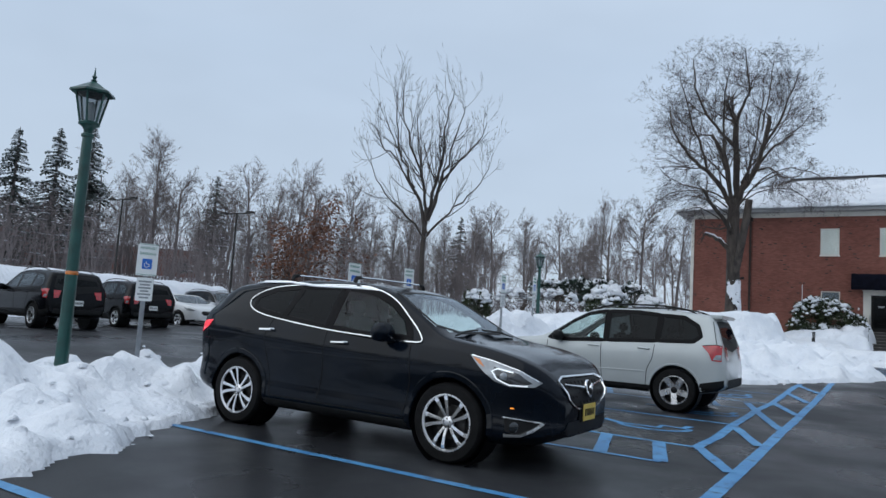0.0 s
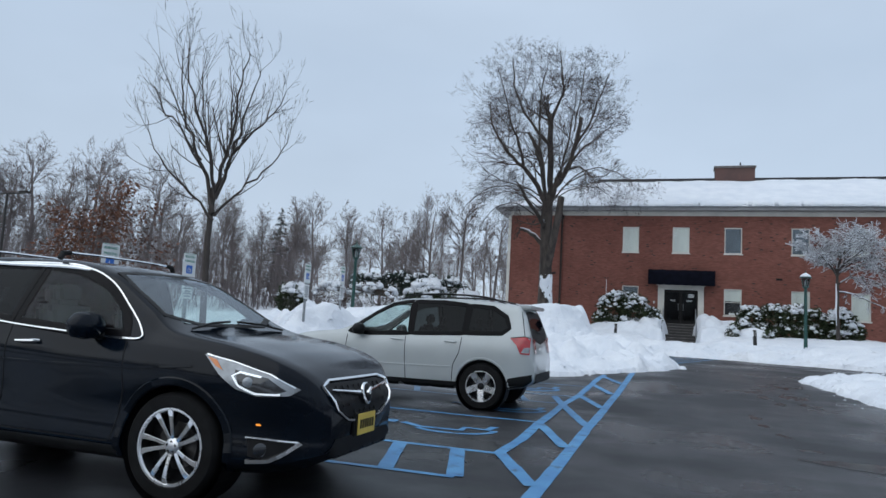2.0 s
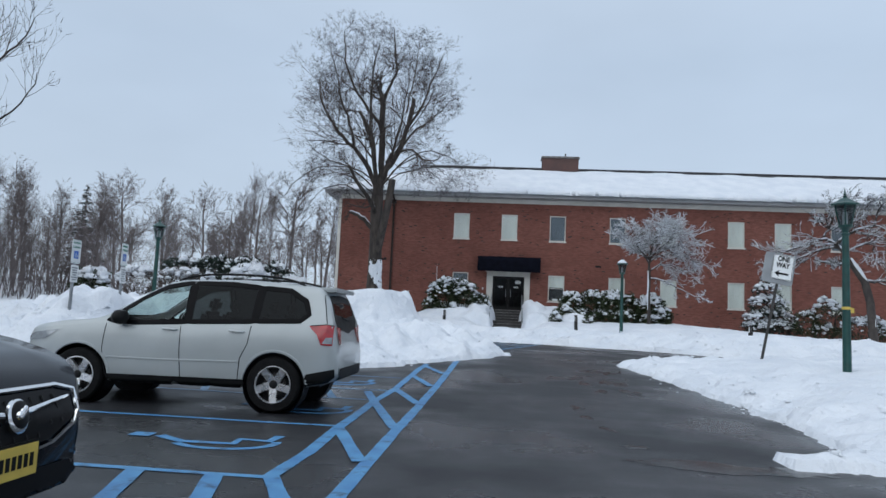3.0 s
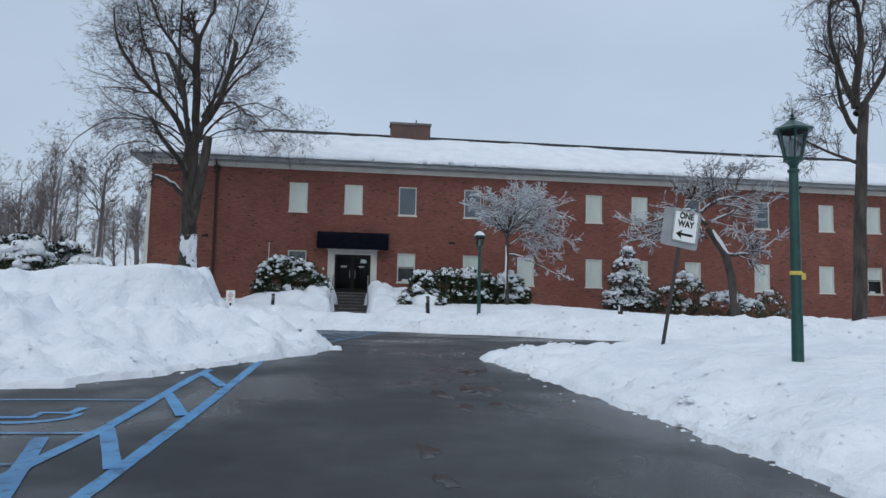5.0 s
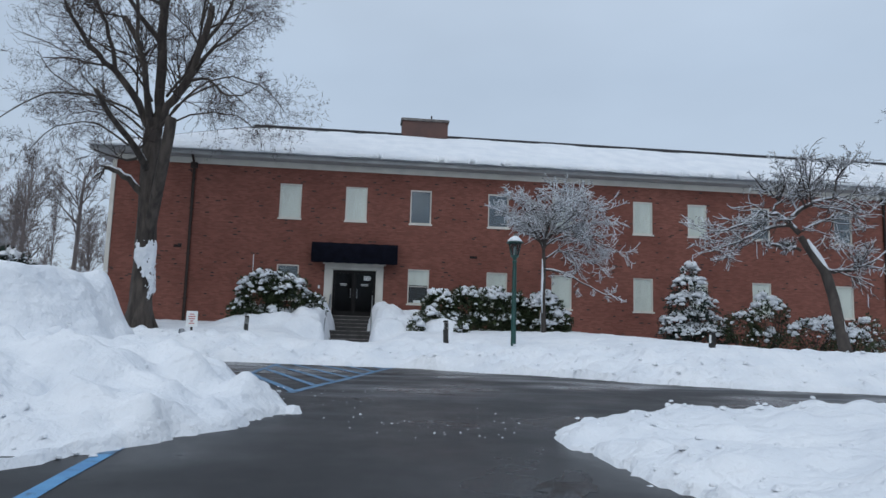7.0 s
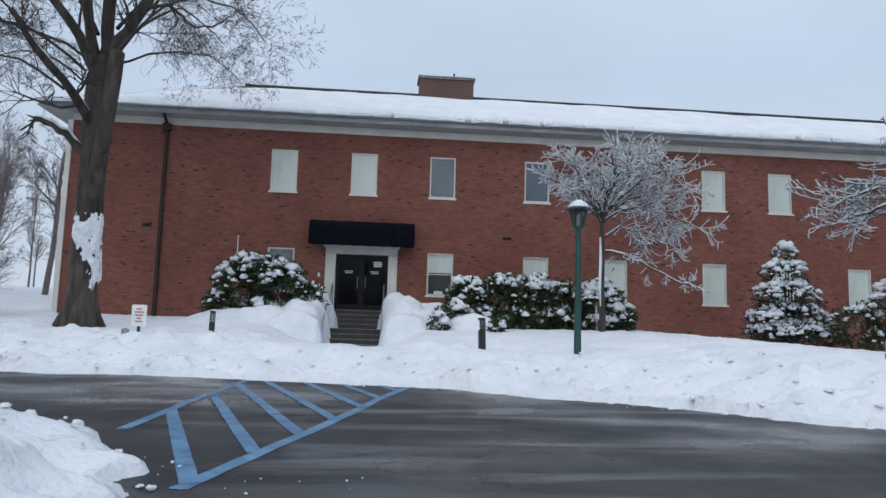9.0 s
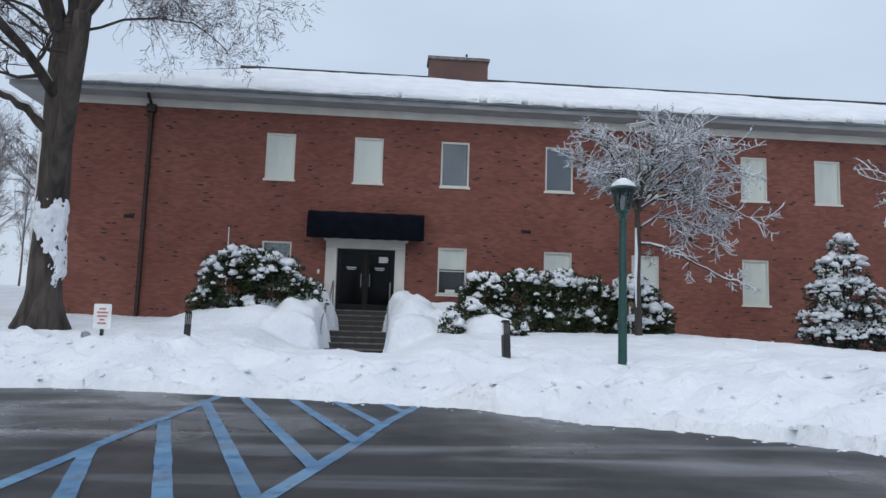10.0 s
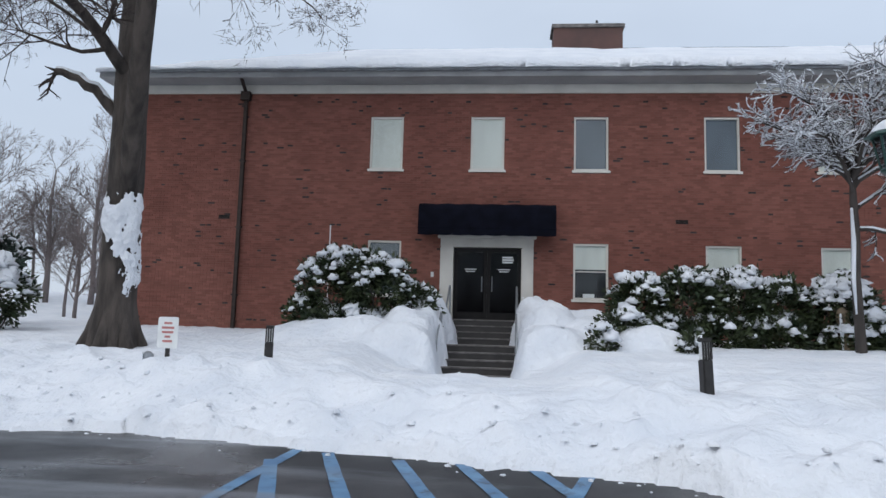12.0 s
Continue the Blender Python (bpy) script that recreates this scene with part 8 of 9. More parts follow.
def spruce(seed, height, radius, m, label):
    rng = random.Random(seed)
    t = thing("spruce", label, "tree", m, "spruces by the woods")
    s = Shape()
    s.tube([(0, 0, -0.4), (0, 0, height * 0.5), (0, 0, height)], [0.22, 0.14, 0.02], 6)
    part("trunk", s, M_HAZETWIG, t)
    v, f, caps = [], [], Shape()
    for k in range(int(height * 26)):
        u = rng.random() ** 0.8
        z = height * (0.08 + 0.92 * u)
        r = radius * (1 - u) ** 0.85 * rng.uniform(0.6, 1.1) + 0.12
        a = rng.uniform(0, 6.28)
        d = Vector((math.cos(a), math.sin(a), 0))
        side = Vector((-d.y, d.x, 0))
        base, tip = Vector((0, 0, z)), Vector((0, 0, z)) + d * r + Vector((0, 0, -0.28 * r))
        n = 5
        for j in range(n):
            p, q = base.lerp(tip, j / n), base.lerp(tip, (j + 1) / n)
            w = 0.20 * r * (1 - j / n) + 0.05
            for sgn in (-1, 1):
                e = p.lerp(q, 0.7) + side * sgn * w * rng.uniform(0.7, 1.3) + Vector((0, 0, -rng.uniform(0.04, 0.2)))
                i = len(v)
                v += [tuple(p), tuple(q), tuple(e)]
                f.append((i, i + 1, i + 2))
        if rng.random() < 0.5:
            p = base.lerp(tip, 0.7)
            blob(caps, p, 0.16 * r + 0.05, 0.16 * r + 0.05, 0.07, rng, 6, 2)
    fast_part("needles", v, f, M_HAZEPINE, t)
    fast_part("snow_dusting", caps.v, caps.f, M_SNOW, t, smooth=True, kind="stuff")
    return t


for k, (heading, far, h, r) in enumerate([(62.0, 62, 11.2, 3.4), (59.8, 64, 12.0, 3.4), (64.5, 60, 10.5, 3.2), (68.0, 58, 11, 3.2), (50.8, 70, 10, 2.6), (31.0, 76, 9, 2.4)]):
    x, y = spot(heading, far)
    spruce(40 + k, h, r, pose(x, y, hill(x, y)), "dark green spruce dusted with snow before the woods")

# oak that kept its brown leaves
oak = Tree(77, (8, 5, 4, 3, 3))
oak_plan = [dict(pieces=6, wander=0.04, up=0.03, taper=0.3), dict(count=(22, 24), **{"from": 0.16}, angle=(48, 82), ratio=(0.26, 0.44), up=0.03, wander=0.12, pieces=4, thin=(0.3, 0.45), taper=0.3), dict(count=(9, 10), **{"from": 0.15}, angle=(28, 60), ratio=(0.32, 0.55), up=0.02, wander=0.16, pieces=3, thin=(0.45, 0.6), taper=0.4), dict(count=(7, 8), **{"from": 0.1}, angle=(24, 58), ratio=(0.4, 0.8), spike=0.009, up=0.04)]
oak.branch((0, 0, -0.4), (0, 0, 1), 7.4, 0.19, 0, oak_plan)
x, y = spot(43.4, 39.5)
oak_tree = tree_thing("oak_tree", "oak with rust-brown dead leaves at the edge of the lot", oak, pose(x, y, hill(x, y)), M_HAZETWIG, M_HAZETWIG)
rng = random.Random(8)
centres, outs = [], []
for p, d in oak.tips:
    if p.z < 6.9:
        for k in range(3):
            centres.append(p + Vector((rng.gauss(0, 0.16), rng.gauss(0, 0.16), rng.gauss(0, 0.14))))
            outs.append(d)
v, f = leaf_cards(centres, outs, 0.2, rng, 0.6)
fast_part("dead_leaves", v, f, M_RUST, oak_tree, label="rust-brown dead leaves")


# ---- lamps ----


def street_lamp(x, y, z, height, label, snow=False, lean=(0, 0), spin=20):
    """A green post with a six-sided lantern, roof and finial."""
    t = thing("street_lamp", label, "street lamp", pose(x, y, z, lean[0], lean[1], spin), "green lantern lamps")
    h = height
    top = h - 0.86
    s = Shape()
    s.lathe([(0.13, -0.4), (0.13, 0.28), (0.105, 0.33), (0.085, 0.42), (0.078, 0.5), (0.062, top - 0.2), (0.058, top - 0.02)], 16)
    part("post", s, M_GREEN, t, smooth=True)
    s = Shape()
    s.lathe([(0.066, top - 0.05), (0.078, top - 0.04), (0.078, top - 0.01), (0.055, top), (0.055, top + 0.04), (0.085, top + 0.09), (0.125, top + 0.11), (0.13, top + 0.135), (0.12, top + 0.15)], 16)
    part("collar", s, M_GREEN, t, smooth=True)
    n, r0, r1, z0, z1 = 6, 0.115, 0.195, top + 0.15, top + 0.52
    for k in range(n):
        a, b = 2 * math.pi * k / n, 2 * math.pi * (k + 1) / n
        p = [Vector((r * math.cos(q), r * math.sin(q), zz)) for q, r, zz in ((a, r0, z0), (b, r0, z0), (b, r1, z1), (a, r1, z1))]
        s = Shape()
        s.add(p, [(0, 1, 2, 3)])
        part("lantern_pane", s, M_FROST, t, "milky lantern pane")
        s = Shape()
        s.tube([p[0], p[3]], 0.014, 5)
        part("lantern_bar", s, M_GREEN, t)
    s = Shape()
    s.lathe([(r1 + 0.02, z1 - 0.01), (r1 + 0.02, z1 + 0.02), (r1 - 0.01, z1 + 0.02), (r1 - 0.01, z1 - 0.01)], n)
    part("top_ring", s, M_GREEN, t)
    s = Shape()
    s.lathe([(0.045, z0), (0.05, z0 + 0.18), (0.03, z0 + 0.26)], 10)
    part("bulb", s, M_SIGNWHITE, t, smooth=True)
    s = Shape()
    s.lathe([(0.275, z1), (0.27, z1 + 0.025), (0.20, z1 + 0.06), (0.105, z1 + 0.12), (0.045, z1 + 0.155), (0.025, z1 + 0.165)], n, turn=0.0)
    part("lantern_roof", s, M_GREEN, t)
    s = Shape()
    zf = z1 + 0.16
    s.lathe([(0.028, zf), (0.04, zf + 0.02), (0.018, zf + 0.04), (0.032, zf + 0.07), (0.014, zf + 0.09), (0.012, zf + 0.12), (0.002, zf + 0.2)], 10)
    part("finial", s, M_GREEN, t, smooth=True)
    if snow:
        s = Shape()
        s.lathe([(0.22, z1 + 0.05), (0.2, z1 + 0.10), (0.13, z1 + 0.165), (0.05, z1 + 0.21), (0.01, z1 + 0.22)], 12)
        part("snow_cap", s, M_SNOW, t, smooth=True)
    return t


lamp_a = street_lamp(-8.70, 6.05, 0.0, 4.22, "green lamp post with frosted lantern standing in the snow bank", spin=12)
s = Shape()
s.lathe([(0.075, 1.55), (0.078, 1.56), (0.078, 1.585), (0.075, 1.595)], 14)
part("orange_tape", s, M_AMBER, lamp_a, "faded orange tape", smooth=True)
lamp_b = street_lamp(6.30, 17.9, 0.10, 4.02, "green lamp post with frosted lantern and yellow tape beside the driveway", spin=5)
s = Shape()
s.lathe([(0.078, 1.72), (0.082, 1.73), (0.082, 1.76), (0.078, 1.77)], 14)
s.box(0.06, -0.03, 1.66, 0.13, -0.02, 1.75)
part("yellow_tape", s, M_PLATE, lamp_b, "yellow tape tied round the post")
street_lamp(5.28, 35.75, 0.60, 3.85, "green lamp post with snow-capped lantern on the lawn", True, spin=30)
street_lamp(-12.0, 27.5, 0.40, 4.0, "green lamp post beyond the snow pile", spin=0)

# ---- signs ----


def sign_post(t, height, mat=M_GALV):
    """A U-section steel post with its row of holes."""
    s = Shape()
    s.box(-0.028, -0.004, -0.3, 0.028, 0.004, height)
    s.box(-0.034, 0.0, -0.3, -0.026, 0.03, height)
    s.box(0.026, 0.0, -0.3, 0.034, 0.03, height)
    part("sign_post", s, mat, t)


def rounded(w, h, r=0.03):
    pts = []
    for cx, cy, a0 in ((w / 2 - r, h / 2 - r, 0), (-w / 2 + r, h / 2 - r, 90), (-w / 2 + r, -h / 2 + r, 180), (w / 2 - r, -h / 2 + r, 270)):
        pts += [(cx + r * math.cos(radians(a0 + q)), cy + r * math.sin(radians(a0 + q))) for q in (0, 30, 60, 90)]
    return pts


FACE = pose(0, 0, 0, 90, 0, 0)  # a plate's x to the right, y up, facing -y


def reserved_sign(x, y, z, facing, label, lower=True, text=True):
    """Green-lettered stall sign with its blue wheelchair field, and a small plate below."""
    t = thing("parking_sign", label, "sign", pose(x, y, z, 0, 0, facing), "accessible parking signs")
    sign_post(t, 1.95)
    m = Matrix.Translation((0, -0.008, 1.72)) @ FACE
    s = Shape()
    s.plate(rounded(0.305, 0.457), 0.004, m)
    face = part("sign_face", s, M_SIGNWHITE, t, "white sign with green lettering")
    s = Shape()
    s.plate(rounded(0.145, 0.145, 0.01), 0.002, m @ Matrix.Translation((0, -0.06, 0.0045)))
    part("symbol_field", s, M_SIGNBLUE, face, "blue wheelchair symbol")
    s = Shape()
    ring = [(0.035 * math.cos(radians(q)), 0.035 * math.sin(radians(q)) - 0.012) for q in range(150, 391, 20)]
    s.tube([m @ Vector((a - 0.004, b - 0.06, 0.008)) for a, b in ring], 0.005, 5)
    s.tube([m @ Vector(q) for q in ((-0.014, -0.022, 0.008), (-0.010, -0.06, 0.008), (0.024, -0.062, 0.008), (0.038, -0.10, 0.008))], 0.006, 5)
    part("symbol", s, M_SIGNWHITE, face)
    if text:
        lettering("RESERVED", 0.052, M_SIGNGREEN, face, m @ Matrix.Translation((0, 0.165, 0.006)))
        lettering("PARKING", 0.056, M_SIGNGREEN, face, m @ Matrix.Translation((0, 0.085, 0.006)))
    s = Shape()
    for w, h, q in ((0.29, 0.006, 0.215), (0.29, 0.006, -0.215)):
        s.plate([(-w / 2, q), (w / 2, q), (w / 2, q + h), (-w / 2, q + h)], 0.002, m @ Matrix.Translation((0, 0, 0.0045)))
    part("border", s, M_SIGNGREEN, face)
    if lower:
        m2 = Matrix.Translation((0, -0.008, 1.30)) @ FACE
        s = Shape()
        s.plate(rounded(0.25, 0.33, 0.02), 0.004, m2)
        low_face = part("lower_plate", s, M_SIGNWHITE, t, "white plate with unreadable lines")
        for k in range(6):
            w = (0.19, 0.15, 0.18, 0.12, 0.19, 0.14)[k]
            s = Shape()
            zz = 0.11 - 0.045 * k
            s.plate([(-w / 2, zz - 0.012), (w / 2, zz - 0.012), (w / 2, zz + 0.012), (-w / 2, zz + 0.012)], 0.002, m2 @ Matrix.Translation((0, 0, 0.0045)))
            part("writing_bar", s, M_SIGNGREY, low_face)
    return t


first_sign = reserved_sign(-8.50, 6.95, 0.20, 62, "white reserved parking sign with blue wheelchair field")
first_sign.scale = (0.86, 0.86, 0.95)
reserved_sign(-7.95, 10.66, 0.22, 84, "reserved parking sign behind the black car")
reserved_sign(-8.45, 13.05, 0.34, 84, "reserved parking sign by the young tree")
reserved_sign(-8.25, 16.98, 0.55, 92, "reserved parking sign in the snow pile, turned edge-on")
reserved_sign(-7.83, 17.95, 0.60, 96, "reserved parking sign in the snow pile, turned edge-on")

one_way = thing("one_way_sign", "white one way sign with black arrow on a leaning post", "sign", pose(6.0, 21.38, 0.52, -9.5, 12.5, -9))
s = Shape()
s.box(-0.03, -0.02, -0.4, 0.03, 0.02, 2.62)
part("sign_post", s, M_DARKMETAL, one_way, bevel=0.004)
mb = Matrix.Translation((-0.03, -0.022, 2.45)) @ FACE @ pose(0, 0, 0, 0, 0, 1)
s = Shape()
s.plate(rounded(0.70, 0.76, 0.06), 0.006, mb)
part("back_plate", s, M_SIGNGREY, one_way, "bare grey metal plate")
mf = Matrix.Translation((0.045, -0.05, 2.49)) @ FACE @ pose(0, 0, 0, 0, 0, 2)
s = Shape()
s.plate(rounded(0.46, 0.61, 0.035), 0.005, mf)
face = part("sign_face", s, M_SIGNWHITE, one_way, "white sign face")
s = Shape()
edge = rounded(0.435, 0.585, 0.03)
s.tube([mf @ Vector((a, b, 0.006)) for a, b in edge + edge[:1]], 0.005, 4, False)
part("border", s, M_BLACK, face)
lettering("ONE", 0.172, M_BLACK, face, mf @ Matrix.Translation((0, 0.205, 0.006)) @ Matrix.Diagonal((0.74, 1, 1, 1)), heavy=0.008)
lettering("WAY", 0.172, M_BLACK, face, mf @ Matrix.Translation((0, 0.045, 0.006)) @ Matrix.Diagonal((0.74, 1, 1, 1)), heavy=0.008)
s = Shape()
s.plate([(-0.17, -0.16), (-0.05, -0.07), (-0.075, -0.135), (0.15, -0.135), (0.15, -0.185), (-0.075, -0.185), (-0.05, -0.25)], 0.003, mf @ Matrix.Translation((0, 0, 0.006)))
part("arrow", s, M_BLACK, face, "black arrow")

notice = thing("lawn_sign", "small white notice with red lines on a short post", "sign", pose(-4.45, 38.5, 0.9, 0, 0, -6))
sign_post(notice, 0.75, M_DARKMETAL)
mf = Matrix.Translation((0, -0.01, 0.72)) @ FACE
s = Shape()
s.plate(rounded(0.36, 0.50, 0.03), 0.004, mf)
face = part("sign_face", s, M_SIGNWHITE, notice, "white face with red lines")
for k, w in enumerate((0.14, 0.22, 0.20, 0.10, 0.17)):
    s = Shape()
    zz = 0.15 - 0.072 * k
    s.plate([(-w / 2, zz - 0.018), (w / 2, zz - 0.018), (w / 2, zz + 0.018), (-w / 2, zz + 0.018)], 0.002, mf @ Matrix.Translation((0, 0, 0.0045)))
    part("writing_bar", s, M_SIGNRED, face)
flood = thing("ground_floodlight", "grey floodlight lying on the snow beside the notice", "lamp", pose(-4.78, 38.35, 1.16, 0, 20, 30))
s = Shape()
s.lathe([(0.07, 0), (0.10, 0.03), (0.10, 0.10), (0.06, 0.15)], 14, m=pose(0, 0, 0.06, 0, 70, 0))
part("housing", s, M_GALV, flood, smooth=True)
s = Shape()
s.lathe([(0.085, 0.0), (0.085, 0.008)], 14, m=pose(-0.012, 0, 0.06, 0, 70, 0))
part("lens", s, M_FROST, flood)
s = Shape()
s.box(-0.04, -0.12, -0.06, 0.04, 0.12, -0.03)
part("bracket", s, M_GALV, flood)

# ---- path lights and posts ----


def bollard(x, y, z, top, lean, label):
    t = thing("path_light", label, "bollard", pose(x, y, z, lean, lean * 0.4, 15), "bronze path lights on the lawn")
    h = top - z
    s = Shape()
    s.box(-0.065, -0.065, -0.4, 0.065, 0.065, h - 0.26)
    part("lower_post", s, M_DARKMETAL, t, bevel=0.012)
    s = Shape()
    s.box(-0.065, -0.065, h - 0.05, 0.065, 0.065, h)
    part("cap", s, M_DARKMETAL, t, bevel=0.012)
    for a in (-0.053, -0.018, 0.018, 0.053):
        s = Shape()
        s.box(a - 0.010, -0.065, h - 0.262, a + 0.010, -0.045, h - 0.048)
        part("slat", s, M_DARKMETAL, t)
    s = Shape()
    s.box(-0.045, -0.045, h - 0.262, 0.045, 0.055, h - 0.048)
    part("diffuser", s, M_SIGNWHITE, t, "pale diffuser")
    return t


bollard(-2.78, 38.5, 0.95, 1.78, 2, "dark bronze square path light in the snow")
bollard(3.39, 36.4, 0.90, 1.78, -3, "dark bronze square path light leaning in the snow")
bollard(9.66, 32.5, 0.55, 1.60, 1, "dark bronze square path light in the snow beside the drive")

post = thing("wooden_post", "weathered wooden post with snow on one side by the hedge", "post", pose(8.05, 42.9, 1.2, 0, -4, 0))
s = Shape()
s.lathe([(0.15, -0.4), (0.14, 0.6), (0.13, 1.1), (0.10, 1.22), (0.04, 1.28)], 10)
part("stump", s, M_WOODPOST, post, smooth=True)
s = Shape()
s.tube([(-0.11, -0.1, 0.4), (-0.10, -0.11, 0.8), (-0.08, -0.1, 1.15)], [0.02, 0.04, 0.02], 6)
part("snow_streak", s, M_SNOW, post, smooth=True)
rod = Shape()
rod.tube([(-3.95, 46.6, 1.6), (-3.95, 46.6, 4.6)], 0.016, 6)
tagged(part("marker_rod", rod, M_SIGNWHITE, smooth=True), "thin white marker rod standing behind the shrub", "rod")
bell = Shape()
bell.box(-1.18, WALL_Y - 0.05, 3.28, -1.10, WALL_Y + 0.01, 3.42)
tagged(part("door_intercom", bell, M_SIGNWHITE, bevel=0.006), "small pale intercom box on the brick wall", "intercom")

# ---- wet marks on the drive ----
M_PUDDLE = material("standing_melt_water", (0.010, 0.0095, 0.010), 0.22, vary=0.2, scale=2, spec=0.3)


def puddle(label, x, y, rx, ry, turn, seed):
    """A shallow film of melt water with a wandering rim, a few millimetres over the asphalt."""
    s = Shape()
    n = 46
    ring = []
    for j in range(n):
        a = 2 * math.pi * j / n
        k = 1 + 0.6 * noise.noise((math.cos(a) * 1.5 + x * 3, math.sin(a) * 1.5 + y * 3, seed)) + 0.35 * noise.noise((math.cos(a) * 5 + x, math.sin(a) * 5, seed + 5))
        px, py = rx * math.cos(a) * k, ry * math.sin(a) * k
        c, q = math.cos(radians(turn)), math.sin(radians(turn))
        gx, gy = x + px * c - py * q, y + px * q + py * c
        ring.append((gx, gy, float(grade(gy) + 0.012 * fbm(np.array(gx), np.array(gy), 3.0, 3, 9)) + 0.003))
    top = sum(p[2] for p in ring) / n + 0.004
    s.add([(x, y, top)] + [((p[0] - x) * 0.6 + x, (p[1] - y) * 0.6 + y, top) for p in ring] + ring, [(0, j + 1, (j + 1) % n + 1) for j in range(n)] + [(j + 1, n + j + 1, n + (j + 1) % n + 1, (j + 1) % n + 1) for j in range(n)])
    return tagged(part("puddle", s, M_PUDDLE, smooth=True), label, "puddle", "puddles on the driveway", kind="stuff")


WET = [(1.95, 11.35, 0.85, 0.24, -6), (2.75, 11.35, 0.3, 0.16, 0), (1.63, 18.6, 0.12, 0.35, 5), (1.8, 17.6, 0.10, 0.28, 0), (2.28, 19.1, 0.26, 0.65, -12), (2.25, 17.8, 0.11, 0.3, 0), (2.45, 17.65, 0.09, 0.2, 0), (1.10, 15.4, 0.10, 0.25, 0), (1.13, 14.45, 0.08, 0.22, 10), (1.26, 13.5, 0.07, 0.25, 10), (1.36, 12.25, 0.14, 0.12, 0), (2.5, 20.9, 0.18, 0.5, -20)]
for k, (x, y, rx, ry, turn) in enumerate(WET):
    puddle("shallow dark patch of melt water on the asphalt", x, y, rx, ry, turn, 3 + k)

# ---- far sign wall and houses beyond the lane ----
wall = thing("sign_wall", "low grey entrance wall with a dark sign panel beyond the lane", "wall")
wx, wy = spot(44.5, 47)
wall.matrix_basis = pose(wx, wy, hill(wx, wy) - 0.1, 0, 0, 40)
s = Shape()
s.box(-4.2, -0.25, 0, 4.2, 0.25, 1.5)
part("masonry", s, M_MORTAR, wall, bevel=0.03)
s = Shape()
s.box(-4.3, -0.3, 1.5, 4.3, 0.3, 1.72)
part("snow_cap", s, M_SNOW, wall, bevel=0.08)
s = Shape()
s.box(-3.6, -0.32, 0.3, -0.6, -0.255, 1.5)
panel = part("sign_panel", s, M_CARGREY, wall, "dark sign panel", bevel=0.01)
s = Shape()
s.box(-2.9, -0.33, 0.85, -1.2, -0.322, 1.0)
part("writing_bar", s, M_SIGNWHITE, panel)
for heading, far, w, d, h in [(66.5, 70, 14, 8, 3.0), (55.5, 84, 12, 8, 3.4)]:
    hx, hy = spot(heading, far)
    hs = thing("house", "low house with snowy roof half hidden by the trees", "house", pose(hx, hy, hill(hx, hy) - 0.2, 0, 0, heading - 10), "low houses among the trees")
    s = Shape()
    s.box(-w / 2, -d / 2, 0, w / 2, d / 2, h)
    part("wall", s, M_BRICK, hs)
    s = Shape()
    s.add([(-w / 2 - 0.5, -d / 2 - 0.5, h), (w / 2 + 0.5, -d / 2 - 0.5, h), (w / 2 + 0.5, d / 2 + 0.5, h), (-w / 2 - 0.5, d / 2 + 0.5, h), (-w / 2 - 0.5, 0, h + 1.8), (w / 2 + 0.5, 0, h + 1.8)], [(0, 1, 5, 4), (2, 3, 4, 5), (0, 4, 3), (1, 2, 5), (0, 3, 2, 1)])
    part("roof", s, M_SNOW, hs)
    for k in range(3):
        s = Shape()
        s.box(-w / 2 + 2 + 4 * k, -d / 2 - 0.05, 1.0, -w / 2 + 3.2 + 4 * k, -d / 2 + 0.02, 2.2)
        part("window", s, M_CARGREY, hs)
for heading, far, h in [(49.2, 40, 6.0), (57.5, 46, 6.5)]:
    px, py = spot(heading, far)
    pole = thing("lot_light_pole", "slim dark light pole in the far parking lot", "light pole", pose(px, py, hill(px, py)), "light poles of the far lot")
    s = Shape()
    s.tube([(0, 0, -0.3), (0, 0, h)], [0.07, 0.05], 8)
    part("pole", s, M_DARKMETAL, pole, smooth=True)
    s = Shape()
    s.box(-1.0, -0.03, h - 0.06, 1.0, 0.03, h)
    part("arm", s, M_DARKMETAL, pole)
    for q in (-1.05, 1.05):
        s = Shape()
        s.box(q - 0.25, -0.13, h - 0.03, q + 0.25, 0.13, h + 0.08)
        part("lamp_head", s, M_DARKMETAL, pole, bevel=0.02)


# ---- brickwork ----
BW, BH, BX, BZ = 0.203, 0.057, 0.2127, 0.0675


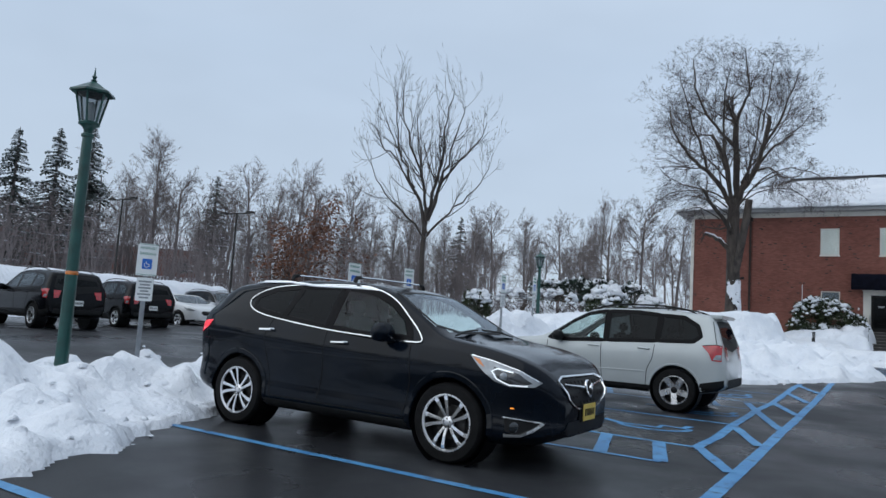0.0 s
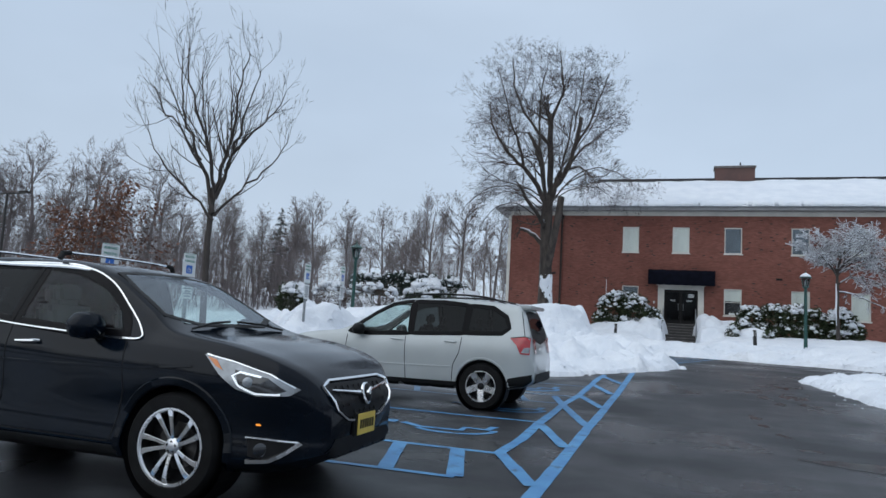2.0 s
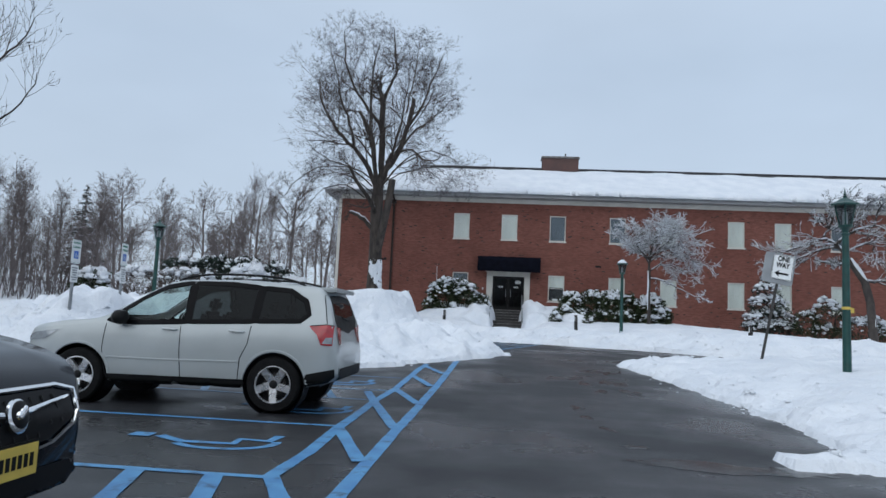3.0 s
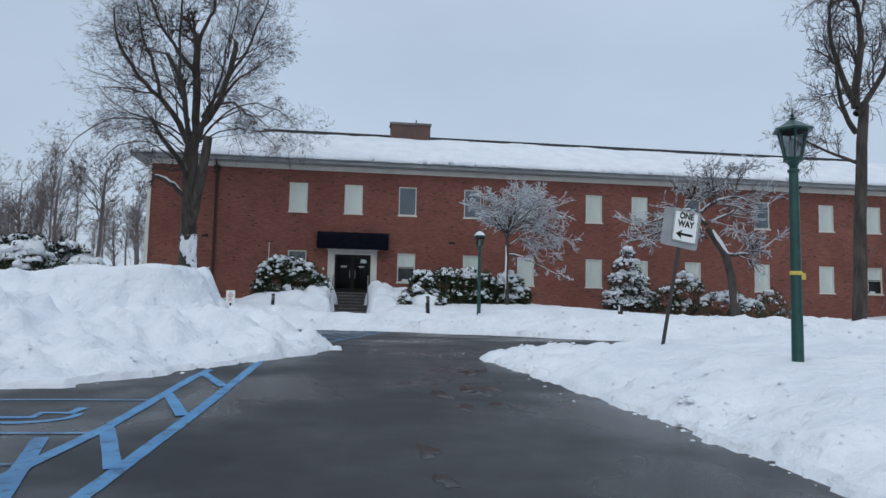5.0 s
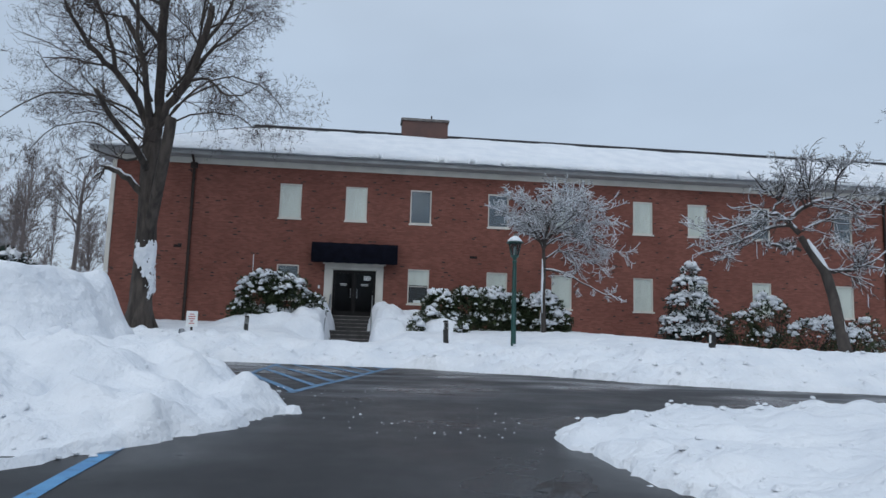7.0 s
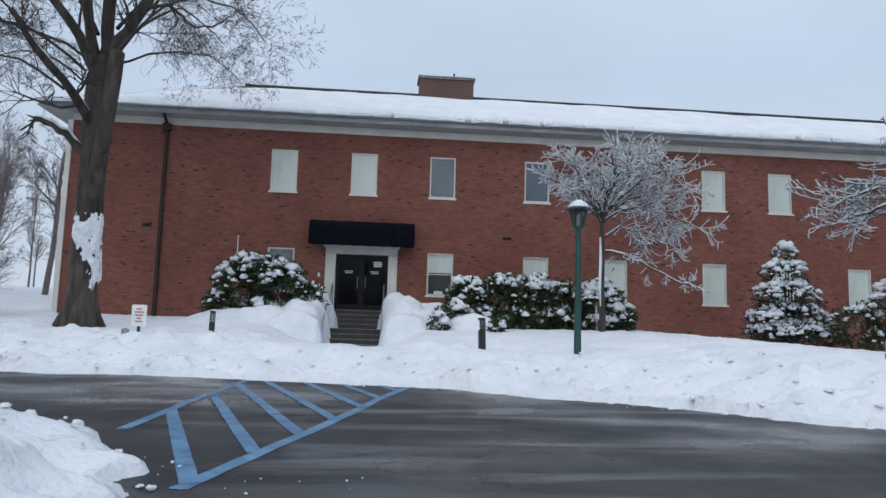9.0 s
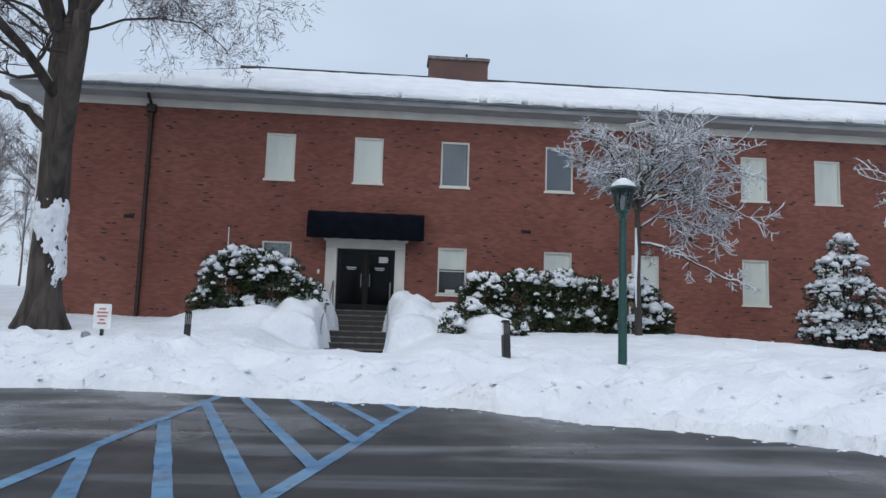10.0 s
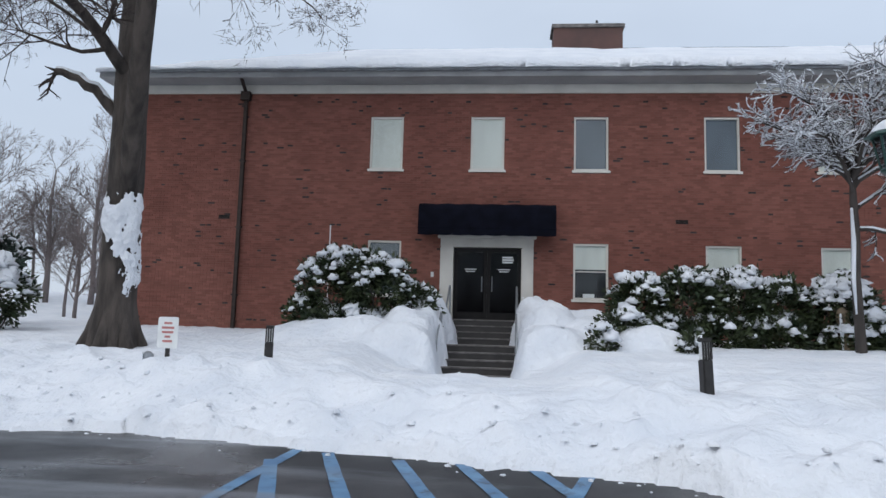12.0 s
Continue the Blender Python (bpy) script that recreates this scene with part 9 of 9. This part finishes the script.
def brick_rows():
    rng = np.random.RandomState(7)
    body, dark, single = [], [], []
    for r in range(int((TOP - 0.2) / BZ)):
        z = 0.2 + r * BZ
        shift = (r % 2) * BX / 2
        for i in range(int((X1 - X0) / BX) + 1):
            a = X0 + 0.02 + i * BX - shift
            b = min(a + BW, X1)
            a = max(a, X0 + 0.02)
            if b - a < 0.04:
                continue
            spans = [(a, b)]
            for h in openings:
                if h[1] < z + BH and h[3] > z:
                    spans = [q for p in spans for q in ((p[0], min(p[1], h[0])), (max(p[0], h[2]), p[1])) if q[1] - q[0] > 0.02]
            for p in spans:
                k = rng.rand()
                proud = rng.uniform(-0.003, 0.004)
                row = (p[0], p[1], z, proud)
                if 2.0 < p[0] < 5.6 and 4.75 < z < 5.98:
                    single.append(row)
                elif k < 0.027 + 0.018 * (z > 7.9) and z > 1.4:
                    dark.append((p[0], min(p[1], p[0] + rng.uniform(0.09, 0.2)), z + rng.uniform(0, 0.012), 0.012))
                    body.append(row)
                else:
                    body.append(row)
    return body, dark, single


def brick_arrays(rows):
    r = np.array(rows)
    x0, x1, z0, y0 = r[:, 0], r[:, 1], r[:, 2], WALL_Y - r[:, 3]
    z1, y1 = z0 + np.where(r[:, 3] > 0.01, BH * 0.85, BH), np.full_like(x0, WALL_Y + 0.013)
    v = np.stack([np.stack(q, 1) for q in [(x0, y0, z0), (x1, y0, z0), (x1, y0, z1), (x0, y0, z1), (x0, y1, z0), (x1, y1, z0), (x1, y1, z1), (x0, y1, z1)]], 1).reshape(-1, 3)
    base = (np.arange(len(r)) * 8)[:, None, None]
    f = (base + np.array([[0, 1, 2, 3], [4, 5, 1, 0], [1, 5, 6, 2], [3, 2, 6, 7], [4, 0, 3, 7]])[None]).reshape(-1, 4)
    return v.tolist(), f.tolist()


wall_rows, dark_rows, single_rows = brick_rows()
fast_part("brickwork", *brick_arrays(wall_rows), M_BRICK, building, kind="stuff", label="red brick courses")
fast_part("clinker_bricks", *brick_arrays(dark_rows), M_BRICK_DARK, building, kind="stuff", label="scattered dark projecting bricks")
one = bpy.data.meshes.new("brick")
one.from_pydata(*[q for q in ([(0, 0, 0), (BW, 0, 0), (BW, 0, BH), (0, 0, BH), (0, 0.02, 0), (BW, 0.02, 0), (BW, 0.02, BH), (0, 0.02, BH)], [], [(0, 1, 2, 3), (4, 5, 1, 0), (1, 5, 6, 2), (3, 2, 6, 7), (4, 0, 3, 7)])])
one.materials.append(M_BRICK_ONE)
for a, b, z, proud in single_rows:
    ob = new("brick", one)
    ob.parent = building
    ob.matrix_basis = Matrix.Translation((a, WALL_Y - proud, z)) @ Matrix.Diagonal(((b - a) / BW, 1, 1, 1))
